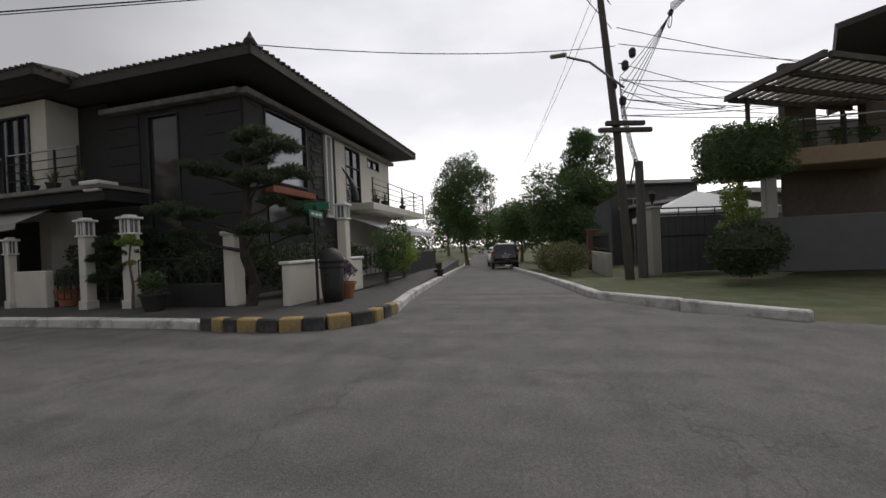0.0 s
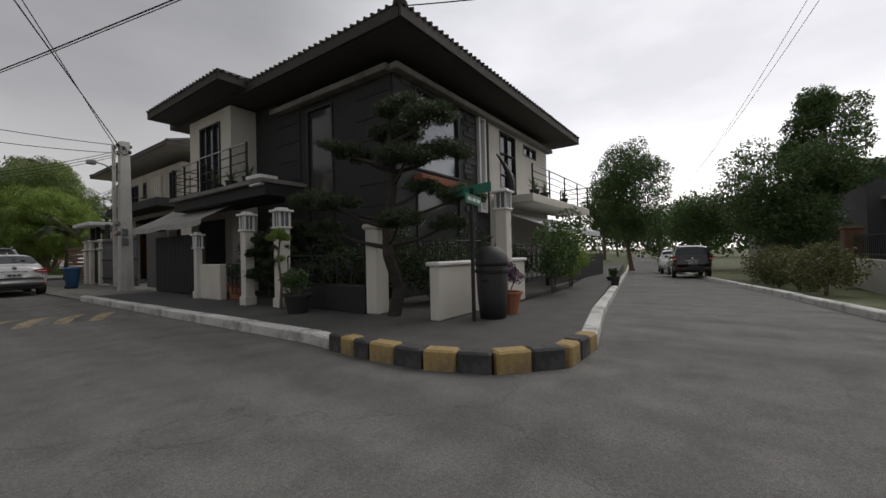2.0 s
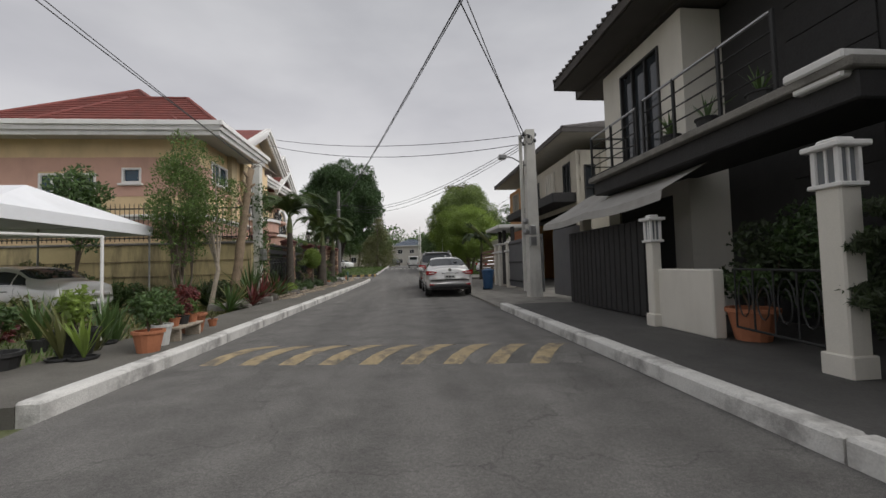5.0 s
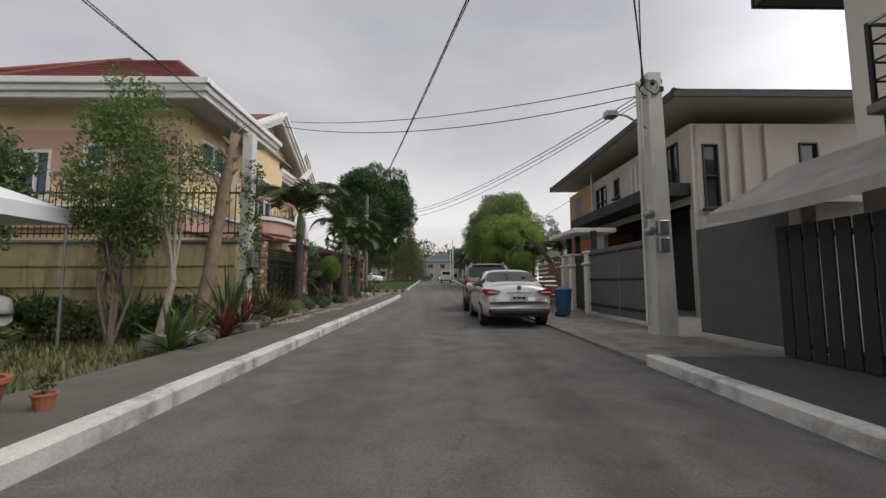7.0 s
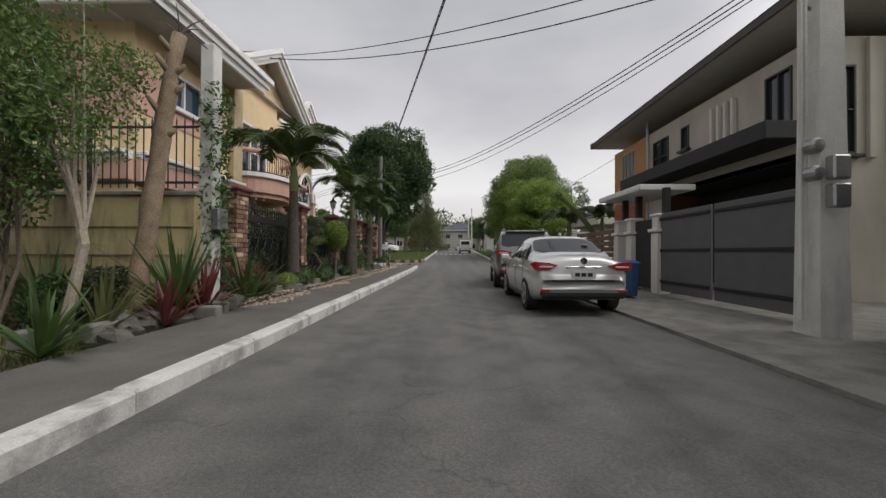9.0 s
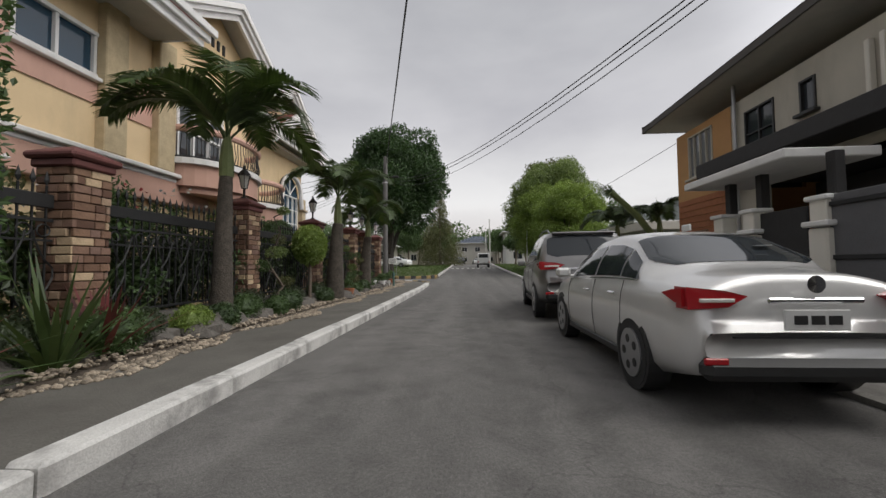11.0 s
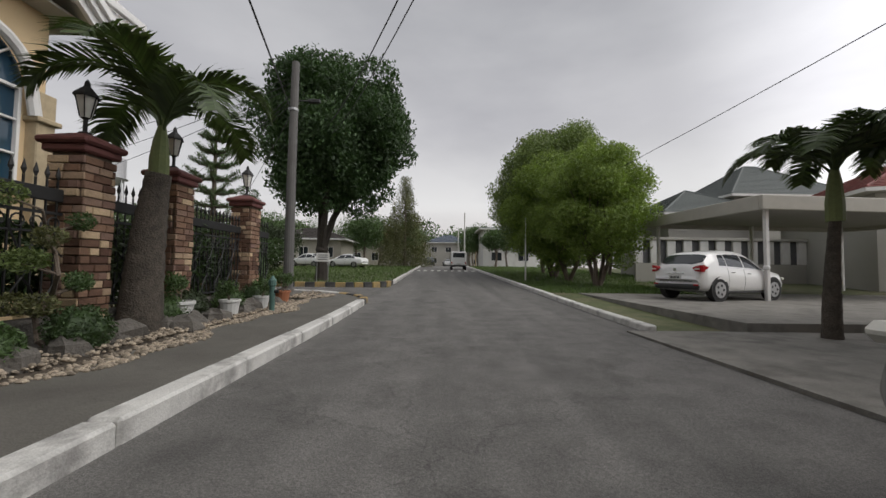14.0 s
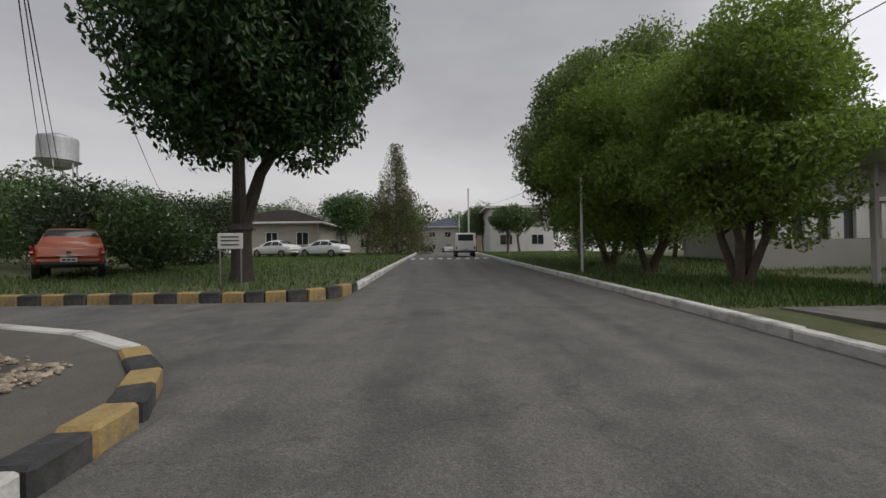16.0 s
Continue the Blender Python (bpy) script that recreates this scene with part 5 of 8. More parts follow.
# yellow and pink house with red roof, white cornices and curved balconies
H3 = thing("pink_yellow_house", "yellow and pink villa with red roof and curved white-trimmed balconies", "house")
b = Build()
mH = wall_with_holes(b, (-14.6, 1.3, 0), (1, 0, 0), 7.4, 6.5, .2, [(1.7, 2.6, 3.9, 5.0), (2.8, 3.7, 3.6, 5.0), (4.6, 5.3, 4.6, 5.2)])
part("wall", b, YELLOW_WALL, H3, "pale yellow plastered wall")
b = Build()
mE = wall_with_holes(b, (-7.2, 1.503, 0), (0, 1, 0), 7.19, 6.5, .2, [(.7, 2.8, 4.8, 5.7), (4.2, 6.0, 3.7, 5.6)])
part("wall", b, YELLOW_WALL, H3, "pale yellow plastered wall")
b = Build()
mE2 = wall_with_holes(b, (-8.2, 8.703, 0), (0, 1, 0), 6.39, 6.5, .2, [(.4, 1.6, 3.2, 4.9), (4.1, 5.95, 2.5, 5.3)])
part("wall", b, YELLOW_WALL, H3, "pale yellow plastered wall")
part("wall", Build().box((-7.802, 8.795, 3.25), (.79, .2, 6.49)), YELLOW_WALL, H3)
part("wall", Build().box((-11.5, 15.2, 3.25), (6.2, .2, 6.5)), YELLOW_WALL, H3)
part("wall", Build().box((-14.7, 8.3, 3.25), (.2, 13.9, 6.5)), YELLOW_WALL, H3)
for z0, z1 in ((4.1, 4.75),):
    for s0, s1, gaps in ((0, 1.7, []), (2.6, 2.8, []), (3.7, 7.4, [(.9, 1.6, .5, 1.12)])):
        p = Build()
        wall_with_holes(p, (-14.6 + s0, 1.285, z0), (1, 0, 0), s1 - s0, z1 - z0 + .85, .02, gaps)
        part("pink_band", p, PINK_WALL, H3, "dusty pink band")
    for s0, s1 in ((1.7, 2.6), (2.8, 3.7)):
        part("pink_band", Build().box((-14.6 + (s0 + s1) / 2, 1.295, 5.33), (s1 - s0, .02, .53)), PINK_WALL, H3, "dusty pink band")
    p = Build()
    wall_with_holes(p, (-7.185, 1.32, 4.3), (0, 1, 0), 4.1, 1.0, .02, [(.88, 2.98, .5, 2)])
    ob = part("pink_band", p, PINK_WALL, H3)
    ob.matrix_basis = pose(.02, 0, 0)
p = Build().box((-7.12, 4.0, 2.95), (.2, 5.4, .6), .02).box((-10.9, 1.22, 2.95), (7.4, .16, .5), .02)
part("pink_base_band", p, PINK_WALL, H3, "dusty pink base band")
p = Build()
for z, d, h in ((3.32, .3, .1), (3.22, .2, .1)):
    p.box((-7.2 + d / 2, 4.1, z), (d, 5.6, h), .02)
    p.box((-10.9, 1.3 - d / 2, z), (7.4, d, h), .02)
part("string_course", p, TRIM_WHITE, H3, "white moulded string course")
window(H3, mH, 1.7, 2.6, 3.9, 5.0, TRIM_WHITE, GLASS_BLUE, 1, 0, bar=.08)
window(H3, mH, 2.8, 3.7, 3.6, 5.0, TRIM_WHITE, GLASS_BLUE, 1, 0, bar=.08)
window(H3, mH, 4.6, 5.3, 4.6, 5.2, TRIM_WHITE, GLASS_BLUE, 0, 0, bar=.08)
window(H3, mE, .7, 2.8, 4.8, 5.7, TRIM_WHITE, GLASS_BLUE, 2, 0, bar=.08)
window(H3, mE, 4.2, 6.0, 3.7, 5.6, TRIM_WHITE, GLASS_DARK, 2, 1, bar=.08, sill=False)
window(H3, mE2, .4, 1.6, 3.2, 4.9, TRIM_WHITE, GLASS_DARK, 1, 0, bar=.08, sill=False)
window(H3, mE2, 4.1, 5.95, 2.5, 4.4, TRIM_WHITE, GLASS_BLUE, 3, 2, bar=.06)
# arched head over the tall window
arch_pts = [Vector((-8.12, 13.725 + .925 * math.cos(a), 4.4 + .88 * math.sin(a))) for a in [math.pi * k / 12 for k in range(13)]]
part("arch_glass", Build().add([(-8.17, p.y, p.z) for p in arch_pts], [tuple(range(13))]), GLASS_BLUE, H3)
part("arch_trim", Build().tube([Vector((-8.0, 12.7, 3.9))] + [p + Vector((.12, 0, 0)) for p in arch_pts[::-1]] + [Vector((-8.0, 14.75, 3.9))], .1, 8), TRIM_WHITE, H3, "white arched moulding")
for k in (3, 6, 9):
    part("arch_bar", Build().tube([(-8.12, 13.725, 4.4), arch_pts[k]], .025, 5), TRIM_WHITE, H3)
sp = Build()
for s in (1, -1):
    pts = [p for p in arch_pts if (p.y - 13.725) * s >= -.01]
    edge = [(-8.19, p.y, p.z) for p in pts]
    sp.add(edge + [(-8.19, 13.725 + s * .925, 5.3)], [tuple(range(len(edge) + 1))])
part("arch_spandrel", sp, YELLOW_WALL, H3)
for y in (12.55, 14.95):
    part("pilaster", Build().box((-8.12, y, 2.2), (.3, .36, 4.4), .02).box((-8.1, y, 3.85), (.42, .48, .1), .02), mat("buff_stone", (.42, .34, .22), .9, vary=.2, bump=.3), H3, "buff stone pilaster")
hip_roof(H3, -15.4, -7.45, .5, 16.1, 6.3, 3.0, RED_TILE, TRIM_WHITE, SOFFIT_PALE, .34)
hip_roof(H3, -13.0, -6.15, .5, 5.0, 6.302, 1.9, RED_TILE, TRIM_WHITE, SOFFIT_PALE, .338)
# stepped white cornice along the eaves
for k, (o, z, h) in enumerate(((.0, 6.26, .16), (.1, 6.42, .16), (.2, 6.59, .18))):
    part("cornice", Build().box((-6.1 + o - .02, 2.75, z), (.1, 4.7 + 2 * o, h), .015), TRIM_WHITE, H3, "stepped white eaves cornice")
    part("cornice", Build().box((-7.4 + o - .02, 12.5, z), (.1, 7.2 + 2 * o, h), .015), TRIM_WHITE, H3, "stepped white eaves cornice")
    part("cornice", Build().box((-10.8, .45 - o + .02, z), (9.5 + 2 * o, .1, h), .015), TRIM_WHITE, H3, "stepped white eaves cornice")


def street_gable(yc, half, apex_z, eave_z, x_front, x_back):
    """A gable to the street with heavy white barge boards."""
    g = new("gable")
    g.parent = H3
    t = Build()
    A0, A1 = (x_front, yc, apex_z), (x_back, yc, apex_z)
    for s in (-1, 1):
        E0, E1 = (x_front, yc + s * half, eave_z), (x_back, yc + s * half, eave_z)
        t.slab([E0, E1, A1, A0] if s < 0 else [A0, A1, E1, E0], .08)
    part("roof_slope", t, RED_TILE, g)
    for s in (-1, 1):
        E0, E1 = (x_front + .02, yc + s * half, eave_z - .1), (x_back, yc + s * half, eave_z - .1)
        B0, B1 = (x_front + .02, yc, apex_z - .1), (x_back, yc, apex_z - .1)
        part("slope_lining", Build().slab([E0, E1, B1, B0] if s < 0 else [B0, B1, E1, E0], .05), SOFFIT_PALE, g)
    for s in (-1, 1):
        for k, (o, d) in enumerate(((0, .42), (.1, .27), (.18, .14))):
            q0, q1 = Vector((x_front + o, yc, apex_z + .08)), Vector((x_front + o, yc + s * (half + .1), eave_z + .08))
            n = Vector((0, -(q1.z - q0.z), q1.y - q0.y)).normalized()
            if n.z > 0:
                n = -n
            vs = [q0, q1, q1 + n * d, q0 + Vector((0, 0, -d * 1.2))]
            bb = Build().add([v + Vector((e, 0, 0)) for e in (0, .09) for v in vs], [(0, 1, 2, 3), (7, 6, 5, 4), (0, 4, 5, 1), (1, 5, 6, 2), (2, 6, 7, 3), (3, 7, 4, 0)])
            part("barge_board", bb, TRIM_WHITE, g)
    w = Build().add([(x_front - .55, yc - half * .85, eave_z), (x_front - .55, yc + half * .85, eave_z), (x_front - .55, yc, apex_z - .2)], [(0, 1, 2)])
    part("gable_wall", w, YELLOW_WALL, g)
    part("gable_soffit", Build().box(((x_front + x_back) / 2 - .3, yc, eave_z - .03), (abs(x_front - x_back), 2 * half * .95, .05)), SOFFIT_PALE, g)
    for k in range(3):
        part("vent_slot", Build().box((x_front - .53, yc - .25 + .25 * k, eave_z + (apex_z - eave_z) * .35), (.05, .1, .3), .005), IRON, g)


street_gable(7.6, 3.0, 8.9, 7.1, -6.9, -11.0)
street_gable(13.0, 2.8, 8.95, 6.95, -7.75, -11.3)
street_gable(13.0, 2.4, 7.8, 6.1, -7.4, -8.6)
part("upper_wall", Build().box((-7.5, 6.9, 6.8), (.2, 3.9, .6)), YELLOW_WALL, H3)
part("upper_wall", Build().box((-8.3, 12.6, 6.6), (.2, 7.0, .3)), YELLOW_WALL, H3)
# curved balconies
def curved_balcony(yc, x0, half, out, z, h):
    pts = [(x0 + out * math.cos(a), yc + half * math.sin(a)) for a in [radians(-88 + 176 * k / 14) for k in range(15)]]
    g = new("balcony")
    g.parent = H3
    base = [(x0 - .1, yc - half)] + pts + [(x0 - .1, yc + half)]
    part("balcony_skirt", Build().prism(base, z - .62, z - .1), PINK_WALL, g, "pink balcony skirt")
    big = [(x0 - .1, yc - half - .1)] + [(x0 + (out + .1) * math.cos(a), yc + (half + .1) * math.sin(a)) for a in [radians(-88 + 176 * k / 14) for k in range(15)]] + [(x0 - .1, yc + half + .1)]
    part("balcony_moulding", Build().prism(big, z - .1, z + .04), TRIM_WHITE, g, "white balcony moulding")
    small = [(x0 - .1, yc - half * .92)] + [(x0 + out * .9 * math.cos(a), yc + half * .92 * math.sin(a)) for a in [radians(-88 + 176 * k / 14) for k in range(15)]] + [(x0 - .1, yc + half * .92)]
    part("balcony_underside", Build().prism(small, z - .78, z - .62), PINK_WALL, g)
    part("coping", Build().tube([Vector((*p, z + h + .05)) for p in pts], .09, 8), PINK_WALL, g, "rounded pink coping")
    balusters(g, pts, z + .04, h - .02, .095)
curved_balcony(7.0, -7.1, 1.5, .95, 3.75, .72)
for y in (3.9, 5.2):
    part("pilaster", Build().box((-7.1, y, 4.9), (.22, .5, 3.0), .02), mat("buff_stone_pier", (.46, .37, .23), .9, vary=.2, bump=.3), H3, "buff stone pier")
curved_balcony(9.6, -8.0, 1.35, 1.45, 3.2, .68)

# boundary wall and iron fence on the side
bw = thing("boundary_wall", "mildew-streaked yellow boundary wall with iron railing above", "boundary wall")
part("wall_run", Build().box((-9.6, -.4, 1.05), (10.0, .18, 2.1), .01), OLD_YELLOW, bw)
for z in (.55, 1.05, 1.55):
    part("groove_band", Build().box((-9.6, -.5, z), (9.98, .03, .012)), MORTAR, bw)
part("coping", Build().box((-9.6, -.4, 2.14), (10.1, .28, .08), .015), CONCRETE, bw)
for z in (2.35, 3.35):
    part("rail", Build().box((-9.6, -.4, z), (10, .03, .04)), IRON, bw)
for i in range(67):
    x = -4.7 - i * .15
    part("picket", Build().box((x, -.4, 2.85), (.016, .016, 1.2)).lathe([(.016, 0), (.002, .09)], (x, -.4, 3.45), 4), IRON, bw)
part("barred_gate", Build().box((-7.3, -.42, 2.8), (.08, .08, 1.6)).box((-6.6, -.42, 2.8), (.08, .08, 1.6)), IRON, bw)
post = thing("concrete_post", "white concrete service post with climbing vine", "concrete post", (-4.5, -.2, 0))
part("shaft", Build().box((0, 0, 2.45), (.26, .26, 4.9), .02), POLE_CONC, post)
part("vine", leaves(1200, clumps([(.1, 0, 1.2 + .45 * k, .3, 1.2) for k in range(7)], .5), .11, 31), LEAF_MID, post)
part("meter_box", Build().box((.2, -.05, 1.7), (.16, .3, .4), .02), STEEL, post)

# street fence: brick pillars with lanterns, iron panels on a stone base
FX = -4.9
brick_meshes = [Build().box((0, 0, 0), (ln, .05, .092), .008).mesh("brick", BRICK_A) for ln in (.2, .13, .26)]
def pillar(y, h=2.35, x=FX, s=.46, lamp=True, label="mottled brown brick gate pillar with maroon cap"):
    t = thing("fence_pillar", label, "pillar", (x, y, 0), 0, "fence pillars")
    part("core", Build().box((0, 0, h / 2), (s - .06, s - .06, h)), MORTAR, t)
    rg = random.Random(int(y * 10))
    for side in range(3):
        a = (0, 90, 180)[side]
        m = pose(0, 0, 0, 0, 0, a)
        z = .06
        row = 0
        while z < h - .05:
            u = -s / 2
            while u < s / 2 - .04:
                k = rg.randrange(3)
                ln = (.2, .13, .26)[k]
                if u + ln > s / 2 + .02:
                    k, ln = 1, .13
                if u + ln > s / 2 + .05:
                    break
                ob = new("brick", brick_meshes[k])
                ob.parent = t
                ob.matrix_basis = m @ pose(u + ln / 2, -s / 2 + .015 - rg.uniform(0, .012), z + .05)
                u += ln + .01
            z += .104
            row += 1
    part("cap", Build().box((0, 0, h + .04), (s + .1, s + .1, .1), .02).box((0, 0, h + .13), (s + .2, s + .2, .09), .03).add([(-.3, -.3, h + .17), (.3, -.3, h + .17), (.3, .3, h + .17), (-.3, .3, h + .17), (-.1, -.1, h + .27), (.1, -.1, h + .27), (.1, .1, h + .27), (-.1, .1, h + .27)], [(0, 1, 5, 4), (1, 2, 6, 5), (2, 3, 7, 6), (3, 0, 4, 7), (4, 5, 6, 7)]), CAP_RED, t, "maroon stepped cap")
    return t


def lantern(at):
    t = thing("fence_lantern", "black carriage lantern on a brick pillar", "lantern", at, 0, "fence lanterns")
    part("stem", Build().lathe([(.09, 0), (.07, .03), (.025, .05), (.025, .2), (.05, .23)], n=10), IRON, t)
    part("glass", Build().lathe([(.06, .23), (.115, .5), (.11, .51), (.01, .51)], n=6), LAMP_GLASS, t, "frosted lantern glass")
    for k in range(6):
        a = 2 * math.pi * k / 6
        part("rib", Build().tube([(.063 * math.cos(a), .063 * math.sin(a), .23), (.12 * math.cos(a), .12 * math.sin(a), .5)], .009, 4), IRON, t)
    part("hood", Build().lathe([(.15, .5), (.14, .53), (.07, .61), (.04, .64), (.03, .7), (.005, .74)], n=6), IRON, t)
    return t


PILLARS = [1.2, 4.8, 8.5, 12.4, 14.1, 16.7]
for y in PILLARS:
    ph = 2.35 if y < 12 else 2.5
    pillar(y, ph)
    if y > 4:
        lantern((FX, y, ph + .27))
fence = thing("iron_fence", "black wrought-iron fence with spear tops on a stone base", "fence")
part("stone_base", Build().box((FX - .02, 8.2, .22), (.3, 17.2, .5), .03), ROCK, fence, "rough stone base")
for y0, y1 in zip([-.3] + PILLARS, PILLARS + [18.2]):
    a, c = y0 + .25, y1 - .25
    if c - a < .3:
        continue
    part("top_band", Build().box((FX, (a + c) / 2, 1.92), (.05, c - a, .16), .01), IRON, fence)
    for z in (.55, 1.7):
        part("rail", Build().box((FX, (a + c) / 2, z), (.035, c - a, .035)), IRON, fence)
    n = int((c - a) / .13)
    spears = Build()
    for i in range(n):
        y = a + (c - a) * (i + .5) / n
        part("spear", Build().box((FX, y, 1.32), (.018, .018, 1.55)).lathe([(.008, 0), (.028, .06), (.002, .17)], (FX, y, 2.1), 5), IRON, fence)
    for i in range(int((c - a) / .2)):
        yr = a + .1 + .2 * i
        part("ring", Build().tube([(FX + .01, yr + .07 * math.cos(q), 1.58 + .07 * math.sin(q)) for q in [j * math.pi / 5 for j in range(11)]], .011, 4), IRON, fence)
    part("rail", Build().box((FX, (a + c) / 2, 1.47), (.03, c - a, .025)), IRON, fence)
    k = max(1, round((c - a) / .4))
    for i in range(k):
        yc = a + (c - a) * (i + .5) / k
        for s in (-1, 1):
            pts = [Vector((FX + .02, yc + s * (.04 + .11 * (1 - math.cos(q)) * (1 if q < 4 else .7)), .62 + .115 * q * 1.32)) for q in [j * .7 for j in range(10)]]
            part("scroll", Build().tube(pts, .013, 4), IRON, fence)

# palms and garden before the fence
palm((-4.45, 3.4, .1), 2.75, (.1, .1), 9, 2.3, 21, .16, shaft=.75)
palm((-4.12, 8.3, .1), 2.35, (.0, .15), 7, 2.1, 22, .23)
palm((-4.45, 12.9, .1), 2.3, (.1, .1), 6, 2.1, 23, .23, shaft=.7)
lp = thing("lopped_palm", "leaning palm stem with lopped frond stubs beside the orange wall", "palm tree", (7.3, 11.6, .05))
stem = [(0, 0, -.1), (-.2, -.05, 1.0), (-.7, -.3, 2.1), (-1.3, -.5, 2.8), (-1.9, -.6, 3.35), (-2.3, -.7, 3.65)]
part("stem", Build().tube(stem, [.15, .13, .12, .12, .1, .12], 9), CROWNSHAFT, lp)
fb = Build()
fr = random.Random(91)
for k in range(26):
    o = Vector((-2.2, -.68, 3.58)) + Vector((fr.uniform(-.1, .1), fr.uniform(-.1, .1), fr.uniform(-.08, .08)))
    e = o + Vector((-.5, -.1, .3)).normalized() * fr.uniform(.15, .42) + Vector((fr.uniform(-.18, .18), fr.uniform(-.18, .18), fr.uniform(-.18, .18)))
    fb.tube([o, e], [.02, .006], 4)
part("frond_stub", fb, LEAF_PALM, lp)
palm((6.1, 13.6, .05), 1.95, (0, .1), 9, 1.7, 24, .11, "feathery palm beside the parking court")
palm((8.0, 13.7, .05), 2.2, (0, 0), 8, 1.7, 25, .11, "feathery palm beside the parking court")
ball_bush("ball_topiary", "round clipped light green bush on a slim stem", (-4.3, 6.85, .12), .43, 1.6, LEAF_LIGHT, 5600, .07, 31, 1.2)
ball_bush("ball_topiary", "round clipped bush behind the fence", (-5.6, 7.7, .1), .4, 2.0, LEAF_MID, 2600, .07, 32)
for k, (x, y, r, lf) in enumerate(((-4.1, 2.2, .28, LEAF_LIGHT), (-4.3, 3.9, .3, LEAF_MID), (-4.05, 4.6, .25, LEAF_MID), (-4.4, 5.6, .3, LEAF_PINE), (-4.3, 9.9, .28, LEAF_MID), (-4.2, 10.8, .26, LEAF_MID), (-4.4, 13.3, .3, LEAF_MID), (-4.2, 1.0, .35, LEAF_MID), (-4.5, 15.3, .3, LEAF_MID), (-4.45, .2, .34, LEAF_PINE), (-4.4, 1.6, .3, LEAF_PINE), (-4.1, 2.9, .26, HEDGE), (-4.5, 4.3, .34, LEAF_PINE), (-4.15, 5.3, .3, HEDGE), (-4.5, 6.2, .32, LEAF_PINE), (-4.1, 7.4, .26, HEDGE), (-4.5, 7.9, .34, LEAF_PINE), (-4.5, 10.4, .34, LEAF_PINE), (-4.2, 11.7, .3, HEDGE), (-4.5, 14.0, .32, LEAF_PINE), (-4.5, 16.5, .34, HEDGE))):
    ball_bush("low_bush", "low clipped bush among the garden rocks", (x, y, .1), r, r * .9, lf, 1500, .05, 40 + k, .9, False, "bush", "garden bushes")
for k in range(17):
    shrub("hedge_shrub", "dense dark hedge growth behind the iron fence", (-5.45 - .25 * (k % 2), .2 + k * 1.06, .1), 1.6, 1.8 + .35 * ((k * 7) % 5) / 4, (LEAF_PINE, LEAF_MID, HEDGE)[k % 3], 2600, .11, 400 + k, group="fence hedge", count=12)
for k, (y, h, w, lf) in enumerate(((.6, 2.0, 1.0, LEAF_DRY), (2.3, 2.0, 1.3, LEAF_PINE), (3.9, 2.4, 1.3, LEAF_PINE), (5.8, 2.5, 1.2, LEAF_MID), (7.2, 2.1, 1.2, LEAF_PINE), (9.7, 2.0, 1.3, LEAF_MID), (11.2, 2.2, 1.4, LEAF_PINE), (13.2, 1.9, 1.2, LEAF_PINE), (15.4, 1.9, 1.5, LEAF_PINE))):
    shrub("shrub", "dense dark garden shrub behind the iron fence", (-5.7, y, .1), w, h, lf, 2200, .1, 60 + k, group="fence shrubs")
shrub("flowering_shrub", "climbing shrub with red blossoms above the fence", (-5.5, 1.9, .1), 1.3, 3.0, LEAF_MID, 2000, .1, 70)
for k, (y, h, w, lf) in enumerate(((.9, 2.9, 1.2, LEAF_DRY), (2.6, 2.8, 1.3, LEAF_MID), (4.0, 3.1, 1.2, LEAF_MID), (5.7, 2.9, 1.4, LEAF_FEATHER), (6.9, 2.6, 1.3, LEAF_MID), (9.4, 2.5, 1.2, LEAF_MID))):
    ob = shrub("tall_shrub", "tall airy shrub with a few blossoms rising above the fence", (-5.75, y, .1), w, h, lf, 1500, .1, 460 + k, group="tall fence shrubs", count=12)
    part("blossom", leaves(16, clumps([(0, 0, h * .7, w * .42, 1.0)], .8), .08, 480 + k, 0, 1.1), FLOWER_RED if k % 2 else FLOWER_WHITE, ob)


def cloud_shrub(at, h, seed):
    """A shrub trained into small clipped clumps on a bent stem."""
    g = random.Random(seed)
    t = thing("cloud_shrub", "shrub trained into small clipped clumps on a bent stem", "shrub", at, g.uniform(0, 360), "cloud shrubs")
    pts = [Vector((.14 * math.sin(k * 1.9 + seed), .14 * math.cos(k * 1.5), h * k / 7 - .05)) for k in range(8)]
    part("stem", Build().tube(pts, [.035 - .003 * k for k in range(8)], 6), BARK, t)
    for k in range(9):
        o = pts[2 + k % 6]
        a = k * 2.2
        e = o + Vector((.3 * math.cos(a), .3 * math.sin(a), .12)) * g.uniform(.6, 1.15)
        part("twig", Build().tube([o, e], [.014, .008], 5), BARK, t)
        part("clump", leaves(420, clumps([(e.x, e.y, e.z + .04, g.uniform(.13, .2), .75)], .55), .045, seed * 20 + k, 0), (LEAF_DRY, LEAF_MID, LEAF_OLIVE)[k % 3], t)
    return t


for x, y, h, sd in ((-4.5, 5.35, 2.2, 4), (-4.45, 9.7, 1.5, 5), (-4.45, 11.6, 1.6, 6)):
    cloud_shrub((x, y, .12), h, sd)
hc = thing("columnar_hedge", "tall clipped columnar hedge beside the last pillar", "hedge", (-5.7, 18.5, .1))
part("foliage", leaves(24000, clumps([(0, 0, .25 + .2 * k, .62 - .026 * k, .7) for k in range(15)], .8), .055, 71, 0), HEDGE, hc)
part("inner_growth", Build().lathe([(.45, 0), (.5, .6), (.4, 1.8), (.2, 2.7), (.02, 2.95)], n=10), HEDGE, hc)
nf = thing("norfolk_pine", "layered norfolk island pine behind the fence", "tree", (-6.9, 18.8, .15))
nf.matrix_basis = pose(-6.9, 18.8, .15) @ Matrix.Scale(1.17, 4)
